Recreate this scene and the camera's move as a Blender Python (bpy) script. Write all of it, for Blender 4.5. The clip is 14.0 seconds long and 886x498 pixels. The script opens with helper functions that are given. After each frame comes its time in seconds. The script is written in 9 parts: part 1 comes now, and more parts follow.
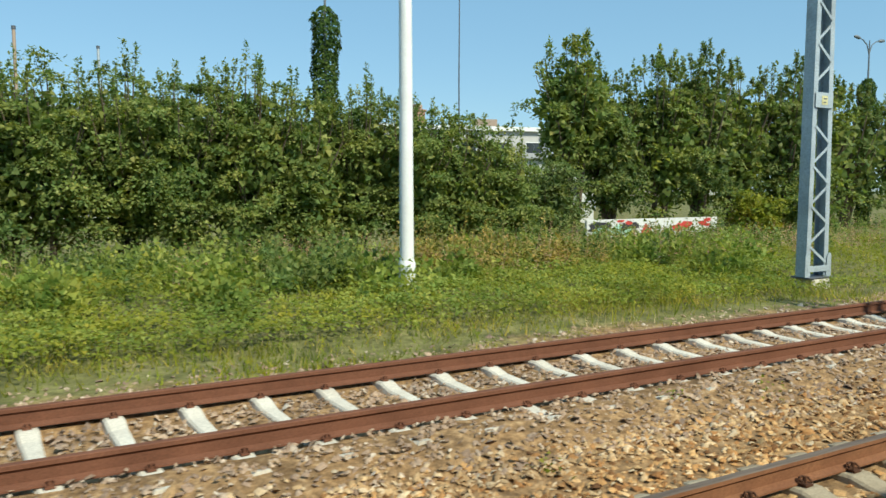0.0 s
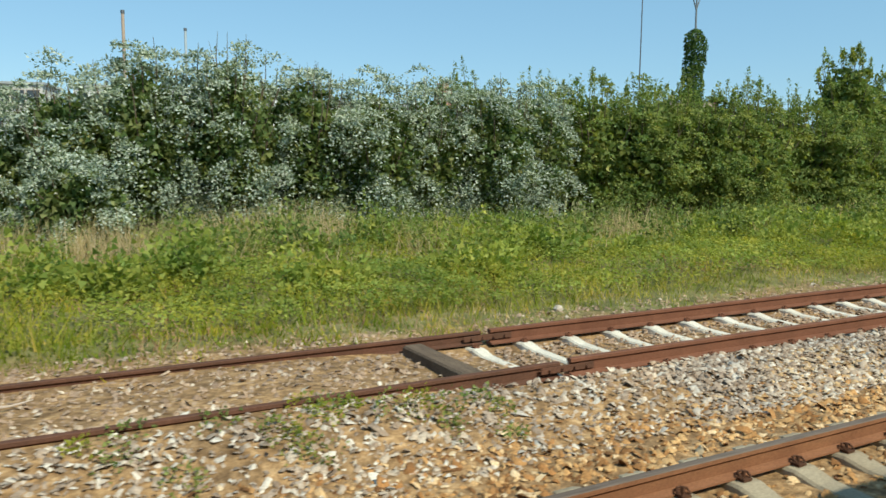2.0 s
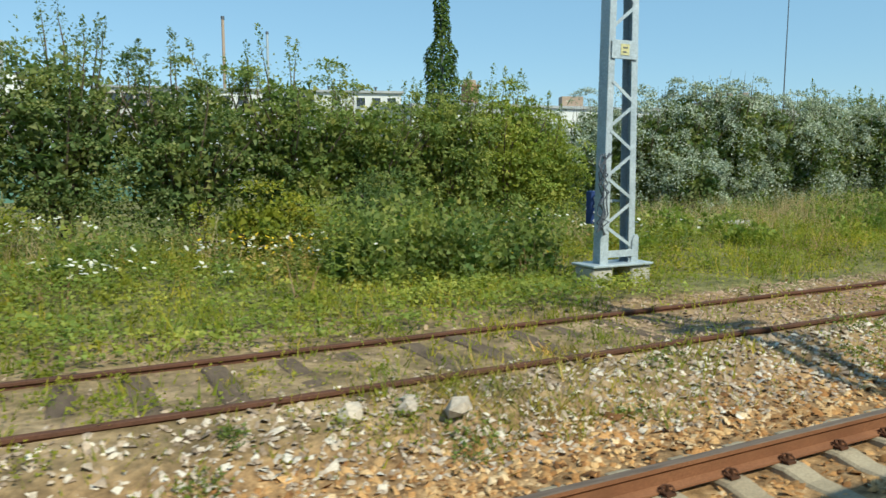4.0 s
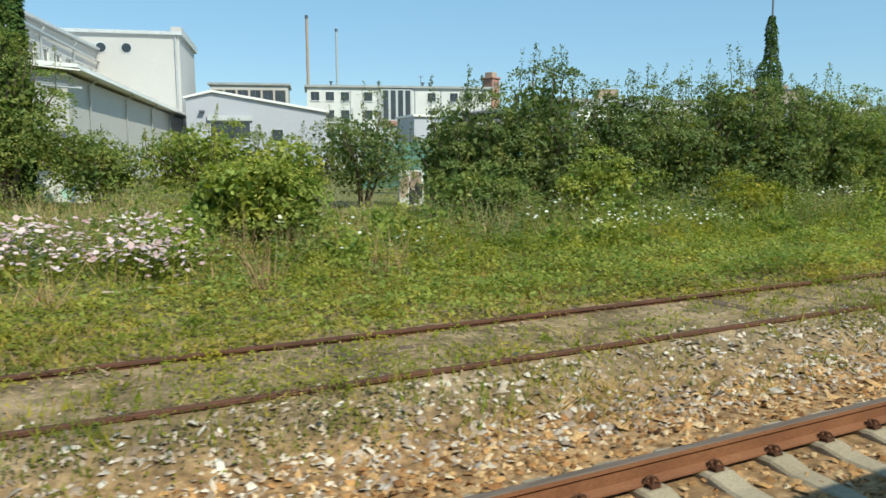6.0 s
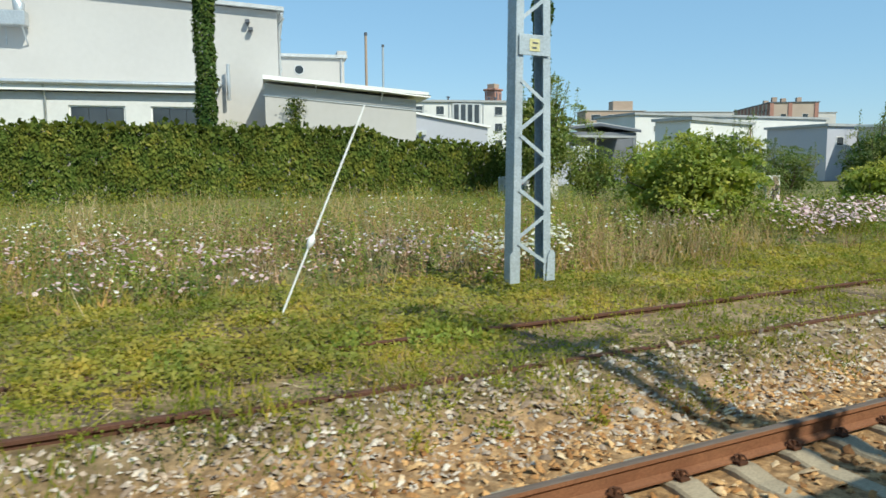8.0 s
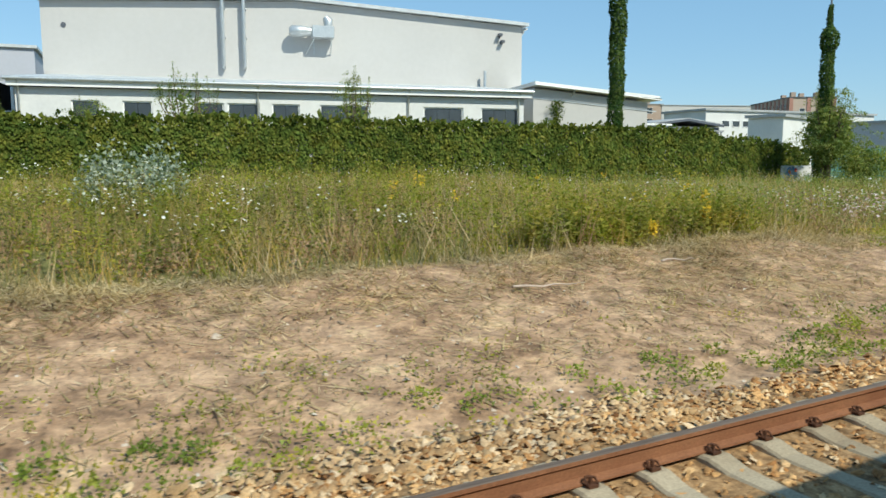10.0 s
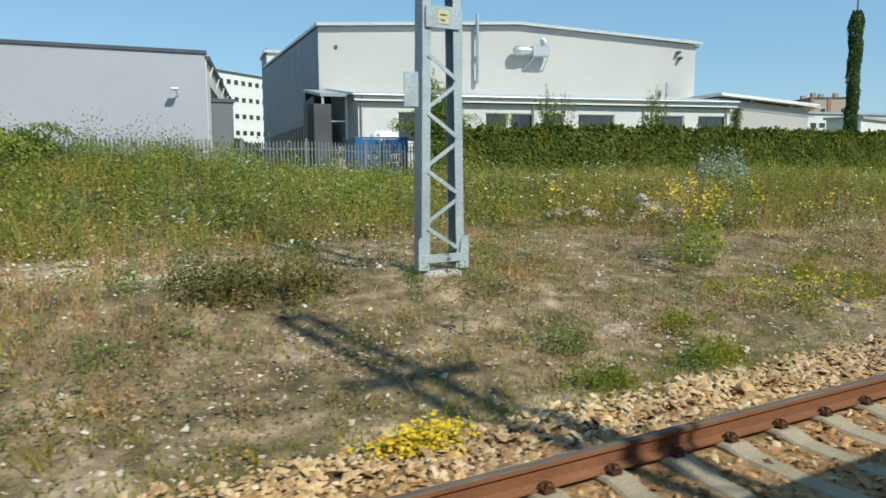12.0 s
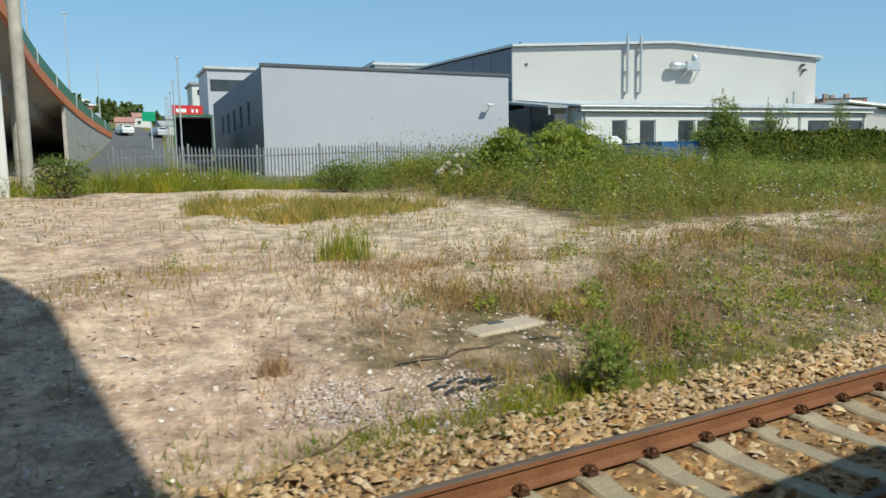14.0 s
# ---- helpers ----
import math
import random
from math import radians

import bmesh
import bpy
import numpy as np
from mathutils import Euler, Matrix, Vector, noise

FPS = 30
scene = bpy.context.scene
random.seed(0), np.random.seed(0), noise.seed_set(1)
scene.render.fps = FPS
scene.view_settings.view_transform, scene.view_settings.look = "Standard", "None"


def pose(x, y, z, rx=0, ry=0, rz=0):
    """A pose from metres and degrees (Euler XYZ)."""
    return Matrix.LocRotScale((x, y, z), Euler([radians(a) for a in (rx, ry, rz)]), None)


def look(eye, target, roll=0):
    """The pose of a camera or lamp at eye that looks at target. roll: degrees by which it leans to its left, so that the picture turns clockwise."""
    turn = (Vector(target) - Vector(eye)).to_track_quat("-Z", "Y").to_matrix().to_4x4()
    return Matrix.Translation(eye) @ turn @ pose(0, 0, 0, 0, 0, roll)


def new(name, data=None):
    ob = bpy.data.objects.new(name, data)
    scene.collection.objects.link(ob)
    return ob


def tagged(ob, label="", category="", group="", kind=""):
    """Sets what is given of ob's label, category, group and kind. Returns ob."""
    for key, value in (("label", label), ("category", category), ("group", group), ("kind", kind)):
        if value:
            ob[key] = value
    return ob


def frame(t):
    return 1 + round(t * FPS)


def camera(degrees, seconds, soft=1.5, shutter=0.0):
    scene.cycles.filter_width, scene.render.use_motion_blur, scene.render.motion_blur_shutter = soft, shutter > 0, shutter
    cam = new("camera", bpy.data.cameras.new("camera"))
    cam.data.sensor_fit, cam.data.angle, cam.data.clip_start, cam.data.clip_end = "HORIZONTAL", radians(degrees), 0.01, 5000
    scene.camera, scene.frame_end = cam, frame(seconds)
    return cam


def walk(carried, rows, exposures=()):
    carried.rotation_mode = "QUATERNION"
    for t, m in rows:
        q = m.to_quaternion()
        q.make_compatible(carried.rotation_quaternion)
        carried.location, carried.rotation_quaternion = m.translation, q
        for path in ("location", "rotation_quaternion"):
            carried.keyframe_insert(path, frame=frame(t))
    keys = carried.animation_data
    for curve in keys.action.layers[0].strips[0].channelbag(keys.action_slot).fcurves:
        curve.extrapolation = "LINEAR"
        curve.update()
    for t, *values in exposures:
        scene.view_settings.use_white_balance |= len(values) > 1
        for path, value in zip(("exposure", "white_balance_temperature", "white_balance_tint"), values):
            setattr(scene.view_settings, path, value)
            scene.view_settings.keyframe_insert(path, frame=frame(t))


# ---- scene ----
cam = camera(62.19, 14.0, soft=1.5, shutter=0.06)
PATH = [
    (0, pose(0.017, 0, 1.846, 85.528, 0.124, -28.613)),
    (0.5, pose(-5.069, 0, 1.846, 84.677, 0.105, -28.459)),
    (1, pose(-10.191, 0, 1.846, 84.870, 0.005, -28.256)),
    (1.5, pose(-15.271, 0, 1.846, 84.683, -0.157, -28.128)),
    (2, pose(-20.338, 0, 1.846, 83.873, -0.278, -27.997)),
    (2.5, pose(-25.403, 0, 1.846, 84.099, -0.306, -27.814)),
    (3, pose(-30.456, 0, 1.846, 83.739, -0.188, -27.708)),
    (3.5, pose(-35.491, 0, 1.846, 83.971, -0.147, -27.486)),
    (4, pose(-40.552, 0, 1.846, 83.549, 0.012, -27.215)),
    (4.2, pose(-42.579, 0, 1.846, 82.731, 0.089, -27.130)),
    (6.5, pose(-65.871, 0, 1.846, 83.095, 0.241, -26.901)),
    (7.5, pose(-75.991, 0, 1.846, 83.606, 0.220, -27.568)),
    (8, pose(-81.070, 0, 1.846, 83.717, 0.330, -27.983)),
    (8.5, pose(-86.161, 0, 1.846, 83.827, -0.092, -28.214)),
    (9, pose(-91.222, 0, 1.846, 83.797, -0.114, -28.628)),
    (9.2, pose(-93.268, 0, 1.846, 83.375, 0.064, -28.609)),
    (11.3, pose(-114.483, 0, 1.846, 82.910, -0.072, -29.028)),
    (11.5, pose(-116.503, 0, 1.846, 82.991, 0.097, -29.122)),
    (12, pose(-121.512, 0, 1.846, 83.034, 0.270, -29.254)),
    (12.5, pose(-126.578, 0, 1.846, 83.176, 0.423, -29.781)),
    (13, pose(-131.656, 0, 1.846, 83.201, 0.495, -29.249)),
    (13.5, pose(-136.729, 0, 1.846, 83.271, 0.777, -29.422)),
    (14, pose(-141.797, 0, 1.846, 83.276, 0.934, -30.092)),
]
walk(cam, PATH, exposures=((0.0, 0.08, 6350, 0), (4.2, 0.08, 6300, 0), (9.0, 0.04, 6150, 3), (11.5, -0.05, 6120, 3), (12.5, -0.12, 6100, 3), (14.0, -0.14, 6100, 3)))

# ---- light ----
SUN_AZ = math.atan2(0.25, -1.0)          # plan direction towards the sun, from +y towards +x
SUN_EL = radians(45)
TO_SUN = Vector((math.sin(SUN_AZ) * math.cos(SUN_EL), math.cos(SUN_AZ) * math.cos(SUN_EL), math.sin(SUN_EL)))
world = bpy.data.worlds.new("sky")
scene.world = world
world.use_nodes = True
sky = world.node_tree.nodes.new("ShaderNodeTexSky")
sky.sky_type = "NISHITA"
sky.sun_disc = False
sky.sun_elevation = SUN_EL
sky.sun_rotation = SUN_AZ
sky.altitude = 0
sky.air_density = 1.0
sky.dust_density = 0.2
sky.ozone_density = 1.6
haze = world.node_tree.nodes.new("ShaderNodeMix")
haze.data_type = "RGBA"
haze.inputs[0].default_value = 0.5
haze.inputs[7].default_value = (2.6, 5.0, 7.4, 1)
world.node_tree.links.new(sky.outputs[0], haze.inputs[6])
world.node_tree.links.new(haze.outputs[2], world.node_tree.nodes["Background"].inputs[0])
world.node_tree.nodes["Background"].inputs[1].default_value = 0.115
sun = new("sun", bpy.data.lights.new("sun", "SUN"))
sun.data.energy = 5.0
sun.data.angle = radians(0.53)
sun.data.color = (1.0, 0.92, 0.77)
sun.matrix_world = look((0, 0, 60), Vector((0, 0, 60)) - TO_SUN)


# ---- materials ----
def nodes_of(name):
    m = bpy.data.materials.new(name)
    m.use_nodes = True
    t = m.node_tree
    return m, t, t.nodes["Principled BSDF"]


def node(t, kind, **values):
    n = t.nodes.new(kind)
    for key, value in values.items():
        n.inputs[key].default_value = value
    return n


def ramp(t, source, stops):
    r = t.nodes.new("ShaderNodeValToRGB")
    e = r.color_ramp.elements
    while len(e) < len(stops):
        e.new(0.5)
    for i, (pos, col) in enumerate(stops):
        e[i].position = pos
        e[i].color = (*col, 1)
    t.links.new(source, r.inputs[0])
    return r.outputs[0]


def noise_of(t, coord, scale, detail=4.0, rough=0.55):
    n = node(t, "ShaderNodeTexNoise", Scale=scale, Detail=detail, Roughness=rough)
    t.links.new(coord, n.inputs["Vector"])
    return n.outputs[0]


def mix(t, fac, a, b, mode="MIX"):
    n = t.nodes.new("ShaderNodeMix")
    n.data_type = "RGBA"
    n.blend_type = mode
    for sock, value in ((n.inputs[0], fac), (n.inputs[6], a), (n.inputs[7], b)):
        if isinstance(value, bpy.types.NodeSocket):
            t.links.new(value, sock)
        elif isinstance(value, (int, float)):
            sock.default_value = value
        else:
            sock.default_value = (*value, 1)
    return n.outputs[2]


def bump(t, height, bsdf, strength=0.3, distance=0.01):
    b = node(t, "ShaderNodeBump", Strength=strength, Distance=distance)
    t.links.new(height, b.inputs["Height"])
    t.links.new(b.outputs[0], bsdf.inputs["Normal"])


def surface(name, col, col2, rough=0.7, metal=0.0, scale=3.0, fine=40.0, relief=0.25, dist=0.006, spread=0.25, stretch=None, dirt=None, grain=0.2):
    """A worn surface: two tones over large stains, a fine grain and a little relief."""
    m, t, b = nodes_of(name)
    geo = t.nodes.new("ShaderNodeNewGeometry")
    coord = geo.outputs["Position"]
    if stretch:
        mp = t.nodes.new("ShaderNodeMapping")
        mp.inputs["Scale"].default_value = stretch
        t.links.new(coord, mp.inputs[0])
        coord = mp.outputs[0]
    big = noise_of(t, coord, scale, 5)
    small = noise_of(t, coord, fine, 3)
    c = ramp(t, big, ((0.5 - spread, col), (0.5 + spread, col2)))
    g = ramp(t, small, ((0.3, (1 - grain * 1.1,) * 3), (0.7, (1 + grain * 0.75,) * 3)))
    c = mix(t, 1.0, c, g, "MULTIPLY")
    if dirt:
        d = noise_of(t, coord, scale * 0.37, 6, 0.7)
        c = mix(t, ramp(t, d, ((0.52, (0, 0, 0)), (0.75, (0.8, 0.8, 0.8)))), c, dirt)
    t.links.new(c, b.inputs["Base Color"])
    r = ramp(t, big, ((0.3, (rough * 0.85,) * 3), (0.7, (min(1, rough * 1.1),) * 3)))
    t.links.new(r, b.inputs["Roughness"])
    b.inputs["Metallic"].default_value = metal
    if rough > 0.75:
        b.inputs["Specular IOR Level"].default_value = 0.15
    bump(t, small, b, relief, dist)
    return m


def pieces(name, stops, rough=0.85, grain=60.0, relief=0.4, per_object=False):
    """Many small stones or planks, each with a tone of its own."""
    m, t, b = nodes_of(name)
    geo = t.nodes.new("ShaderNodeNewGeometry")
    if per_object:
        pick = t.nodes.new("ShaderNodeObjectInfo").outputs["Random"]
    else:
        pick = geo.outputs["Random Per Island"]
    c = ramp(t, pick, stops)
    small = noise_of(t, geo.outputs["Position"], grain, 4)
    wide = noise_of(t, geo.outputs["Position"], 0.8, 4)
    c = mix(t, 1.0, c, ramp(t, small, ((0.3, (0.7, 0.7, 0.7)), (0.7, (1.2, 1.2, 1.2)))), "MULTIPLY")
    c = mix(t, 1.0, c, ramp(t, wide, ((0.35, (0.8, 0.8, 0.82)), (0.65, (1.12, 1.1, 1.06)))), "MULTIPLY")
    t.links.new(c, b.inputs["Base Color"])
    b.inputs["Roughness"].default_value = rough
    b.inputs["Specular IOR Level"].default_value = 0.2
    bump(t, small, b, relief, 0.004)
    return m


def foliage(name, stops, thin=0.42, gloss=0.6, sheen=0.12, dry=False, cool=False):
    """Leaves or blades: each with its own tone, a soft sheen, and light passing through."""
    m, t, b = nodes_of(name)
    geo = t.nodes.new("ShaderNodeNewGeometry")
    c = ramp(t, geo.outputs["Random Per Island"], stops)
    wide = noise_of(t, geo.outputs["Position"], 0.7, 4)
    low, high = ((0.8, 0.78, 0.76), (1.18, 1.14, 1.08)) if dry else ((0.70, 0.73, 0.66), (1.25, 1.12, 0.98))
    if cool:
        low, high = (0.84, 0.85, 0.86), (1.10, 1.10, 1.09)
    c = mix(t, 1.0, c, ramp(t, wide, ((0.35, low), (0.65, high))), "MULTIPLY")
    hue = noise_of(t, geo.outputs["Position"], 1.9, 3)
    low, high = ((0.95, 0.93, 0.95), (1.12, 1.02, 0.92)) if dry else ((0.85, 0.94, 0.88), (1.30, 1.07, 0.84))
    if cool:
        low, high = (0.94, 0.97, 0.97), (1.08, 1.05, 0.98)
    c = mix(t, 1.0, c, ramp(t, hue, ((0.35, low), (0.65, high))), "MULTIPLY")
    t.links.new(c, b.inputs["Base Color"])
    b.inputs["Roughness"].default_value = gloss
    b.inputs["Specular IOR Level"].default_value = sheen
    tr = t.nodes.new("ShaderNodeBsdfTranslucent")
    warm = mix(t, 1.0, c, (1.1, 1.0, 0.8) if dry else (1.25, 1.3, 0.6), "MULTIPLY")
    t.links.new(warm, tr.inputs[0])
    sh = t.nodes.new("ShaderNodeMixShader")
    sh.inputs[0].default_value = thin
    t.links.new(b.outputs[0], sh.inputs[1])
    t.links.new(tr.outputs[0], sh.inputs[2])
    t.links.new(sh.outputs[0], t.nodes["Material Output"].inputs[0])
    return m


def plain(name, col, rough=0.6, metal=0.0):
    return surface(name, tuple(c * 0.88 for c in col), tuple(min(1, c * 1.08) for c in col), rough, metal, 2.0, 30.0, 0.12, 0.003)


RUST_MAIN = surface("orange_rail_rust", (0.185, 0.08, 0.042), (0.265, 0.125, 0.064), 0.8, 0.0, 2.5, 60, 0.4, 0.004, dirt=(0.17, 0.075, 0.04))
RUST = surface("rail_rust", (0.14, 0.06, 0.036), (0.205, 0.09, 0.054), 0.8, 0.0, 2.5, 60, 0.4, 0.004, dirt=(0.12, 0.05, 0.03))
RUST_OLD = surface("old_rail_rust", (0.085, 0.045, 0.03), (0.14, 0.065, 0.042), 0.9, 0.0, 2.0, 50, 0.5, 0.005)
STEEL = surface("worn_rail_head", (0.115, 0.085, 0.068), (0.17, 0.135, 0.11), 0.85, 0.0, 6, 40, 0.1, 0.002, stretch=(0.1, 1, 1))
SLEEPER_PALE = surface("pale_sleeper_concrete", (0.58, 0.52, 0.43), (0.70, 0.65, 0.55), 0.9, 0, 1.6, 55, 0.35, 0.004, dirt=(0.42, 0.36, 0.28))
CLIP = surface("clip_iron", (0.07, 0.035, 0.022), (0.13, 0.06, 0.035), 0.8, 0.2, 9, 60, 0.4, 0.004)
SLEEPER = surface("sleeper_concrete", (0.28, 0.225, 0.15), (0.42, 0.355, 0.255), 0.9, 0, 1.6, 55, 0.35, 0.004, dirt=(0.23, 0.165, 0.105))
COVER = surface("cover_concrete", (0.44, 0.36, 0.27), (0.57, 0.485, 0.385), 0.9, 0, 1.8, 45, 0.4, 0.004, dirt=(0.36, 0.28, 0.2))
TIMBER = surface("sleeper_timber", (0.095, 0.066, 0.047), (0.19, 0.14, 0.098), 0.95, 0, 2.5, 35, 0.6, 0.01, stretch=(6, 1, 1))
CONCRETE = surface("concrete", (0.36, 0.34, 0.30), (0.52, 0.49, 0.44), 0.9, 0, 1.5, 30, 0.4, 0.006, dirt=(0.25, 0.23, 0.19))
MAST = surface("mast_paint", (0.34, 0.40, 0.44), (0.46, 0.52, 0.55), 0.55, 0.15, 3, 30, 0.2, 0.003, dirt=(0.24, 0.26, 0.27))
POLE_WHITE = surface("white_pole_paint", (0.76, 0.76, 0.74), (0.84, 0.84, 0.82), 0.5, 0, 2, 25, 0.1, 0.002, dirt=(0.66, 0.64, 0.60), grain=0.05)
HALL = surface("pale_panel", (0.47, 0.455, 0.44), (0.52, 0.505, 0.485), 0.6, 0, 0.15, 3, 0.03, 0.004, dirt=(0.45, 0.435, 0.41), grain=0.025)
# for side walls turned from the sun: their shade is in this colour
SIDE_SHADED = surface("shaded_side_panel", (0.115, 0.135, 0.175), (0.145, 0.165, 0.205), 0.55, 0, 0.3, 3, 0.04, 0.004, grain=0.03)
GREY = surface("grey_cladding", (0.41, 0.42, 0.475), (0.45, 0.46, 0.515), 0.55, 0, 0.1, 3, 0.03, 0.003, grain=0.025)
WHITE = surface("white_render", (0.60, 0.60, 0.59), (0.70, 0.70, 0.68), 0.8, 0, 0.4, 5, 0.08, 0.006, dirt=(0.60, 0.59, 0.56), grain=0.04)
FENCE = surface("fence_steel", (0.20, 0.21, 0.225), (0.28, 0.29, 0.305), 0.55, 0.3, 2, 20, 0.1, 0.003)
ROOF = surface("roof_sheet", (0.30, 0.31, 0.32), (0.44, 0.45, 0.45), 0.6, 0.1, 0.5, 15, 0.15, 0.005)
DARK = surface("dark_sheet", (0.05, 0.052, 0.06), (0.09, 0.09, 0.10), 0.6, 0.1, 0.6, 20, 0.15, 0.004)
TRIM = plain("trim_grey", (0.55, 0.57, 0.58), 0.45, 0.1)
TRIM_DARK = plain("trim_dark", (0.10, 0.11, 0.13), 0.5, 0.1)
ZINC = surface("zinc", (0.50, 0.52, 0.53), (0.64, 0.66, 0.67), 0.4, 0.6, 2, 20, 0.1, 0.003)
BROWN = surface("brown_render", (0.36, 0.27, 0.21), (0.44, 0.34, 0.27), 0.85, 0, 0.3, 10, 0.1, 0.006, grain=0.06)
SLATE = surface("slate_grey_panel", (0.13, 0.14, 0.16), (0.17, 0.18, 0.20), 0.6, 0, 0.4, 6, 0.05, 0.003, grain=0.05)
BROWN_PALE = surface("pale_brown_render", (0.44, 0.35, 0.29), (0.50, 0.41, 0.34), 0.85, 0, 0.3, 10, 0.1, 0.006, grain=0.06)
BRICK = surface("red_brick", (0.34, 0.18, 0.145), (0.43, 0.235, 0.19), 0.85, 0, 0.8, 6, 0.3, 0.02, grain=0.08)
BLUE = surface("blue_paint", (0.02, 0.11, 0.30), (0.04, 0.16, 0.38), 0.5, 0, 2, 25, 0.15, 0.004, dirt=(0.05, 0.10, 0.2))
GREEN = surface("green_sheet", (0.03, 0.16, 0.07), (0.05, 0.21, 0.10), 0.5, 0, 1, 20, 0.1, 0.003)
ORANGE = surface("orange_paint", (0.62, 0.17, 0.04), (0.72, 0.22, 0.07), 0.6, 0, 0.5, 15, 0.1, 0.004)
TURQ = surface("turquoise_sheet", (0.07, 0.17, 0.13), (0.11, 0.23, 0.18), 0.6, 0, 1, 15, 0.15, 0.004)
REDSIGN = plain("red_sign", (0.55, 0.02, 0.03), 0.5)
GREENSIGN = plain("green_sign", (0.0, 0.30, 0.14), 0.5)
YELLOW = plain("yellow_plate", (0.60, 0.55, 0.28), 0.5)
SWITCH_BLUE = plain("switch_box_blue", (0.02, 0.045, 0.16), 0.5)
LETTER = plain("white_letter", (0.8, 0.8, 0.8), 0.5)
RUBBLE = pieces("rubble_stone", ((0.0, (0.24, 0.185, 0.14)), (0.5, (0.38, 0.31, 0.245)), (1.0, (0.54, 0.47, 0.385))), 0.9, 25, 0.5)
BARK = surface("bark", (0.10, 0.075, 0.05), (0.18, 0.14, 0.10), 0.95, 0, 3, 25, 0.6, 0.01, stretch=(4, 4, 1))
ASPHALT = surface("asphalt", (0.10, 0.10, 0.105), (0.16, 0.16, 0.165), 0.9, 0, 0.4, 30, 0.3, 0.006)
BALLAST_RUSTY = pieces("rusty_ballast", ((0.0, (0.137, 0.065, 0.0278)), (0.2, (0.343, 0.167, 0.0607)), (0.5, (0.49, 0.274, 0.11)), (0.8, (0.588, 0.376, 0.177)), (1.0, (0.706, 0.548, 0.354))), 0.9)
BALLAST_TAN = pieces("tan_ballast", ((0.0, (0.294, 0.186, 0.0969)), (0.25, (0.431, 0.279, 0.139)), (0.65, (0.549, 0.376, 0.202)), (1.0, (0.676, 0.529, 0.354))), 0.9)
BALLAST_GREY = pieces("grey_ballast", ((0.0, (0.26, 0.18, 0.125)), (0.4, (0.36, 0.25, 0.172)), (0.85, (0.46, 0.335, 0.235)), (1.0, (0.62, 0.525, 0.415))), 0.9)
BALLAST_PALE = pieces("pale_ballast", ((0.0, (0.26, 0.19, 0.135)), (0.35, (0.39, 0.30, 0.225)), (0.7, (0.51, 0.42, 0.33)), (1.0, (0.70, 0.64, 0.55))), 0.9)
BALLAST_PINK = pieces("pinkish_gravel", ((0.0, (0.44, 0.33, 0.285)), (0.4, (0.58, 0.46, 0.405)), (0.8, (0.70, 0.59, 0.53)), (1.0, (0.78, 0.73, 0.68))), 0.9)
LEAF = foliage("green_leaf", ((0.0, (0.10, 0.155, 0.053)), (0.4, (0.165, 0.24, 0.088)), (0.8, (0.24, 0.315, 0.125)), (1.0, (0.33, 0.385, 0.18))))
LEAF_BRIGHT = foliage("bright_leaf", ((0.0, (0.165, 0.21, 0.034)), (0.5, (0.232, 0.28, 0.048)), (1.0, (0.33, 0.355, 0.08))))
LEAF_LIME = foliage("lime_leaf", ((0.0, (0.23, 0.25, 0.055)), (0.5, (0.30, 0.315, 0.082)), (1.0, (0.40, 0.385, 0.14))))
LEAF_FRESH = foliage("fresh_leaf", ((0.0, (0.15, 0.21, 0.05)), (0.5, (0.245, 0.325, 0.085)), (1.0, (0.37, 0.44, 0.15))))
LEAF_OLIVE = foliage("olive_weed_leaf", ((0.0, (0.07, 0.085, 0.03)), (0.4, (0.12, 0.135, 0.048)), (0.8, (0.19, 0.19, 0.078)), (1.0, (0.29, 0.26, 0.14))), 0.25, 0.8)
LEAF_SILVER = foliage("silver_leaf", ((0.0, (0.155, 0.20, 0.135)), (0.35, (0.255, 0.30, 0.225)), (0.65, (0.385, 0.425, 0.355)), (1.0, (0.56, 0.59, 0.535))), 0.25, 0.7, cool=True)
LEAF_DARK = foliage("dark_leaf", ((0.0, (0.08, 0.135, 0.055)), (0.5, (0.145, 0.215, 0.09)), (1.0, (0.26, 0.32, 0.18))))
LEAF_IVY = foliage("ivy_leaf", ((0.0, (0.055, 0.085, 0.022)), (0.5, (0.10, 0.145, 0.036)), (0.9, (0.155, 0.20, 0.055)), (1.0, (0.21, 0.235, 0.085))), 0.2, 0.95, 0.04)
LEAF_CREEPER = foliage("creeper_leaf", ((0.0, (0.03, 0.065, 0.022)), (0.5, (0.055, 0.105, 0.035)), (1.0, (0.10, 0.155, 0.055))), 0.2, 0.9, 0.05)
LAMP_GREY = plain("lamp_grey_paint", (0.16, 0.18, 0.20), 0.55, 0.2)
GRASS = foliage("green_grass", ((0.0, (0.109, 0.16, 0.019)), (0.5, (0.196, 0.25, 0.0333)), (0.85, (0.3, 0.32, 0.057)), (1.0, (0.436, 0.37, 0.133))), 0.3, 0.8)
GRASS_DRY = foliage("dry_grass", ((0.0, (0.25, 0.215, 0.10)), (0.4, (0.37, 0.32, 0.17)), (0.8, (0.50, 0.435, 0.265)), (1.0, (0.62, 0.55, 0.38))), 0.25, 0.8, dry=True)
GRASS_OLIVE = foliage("olive_grass", ((0.0, (0.148, 0.159, 0.0404)), (0.4, (0.23, 0.232, 0.0646)), (0.8, (0.344, 0.292, 0.113)), (1.0, (0.51, 0.378, 0.21))), 0.25, 0.8)
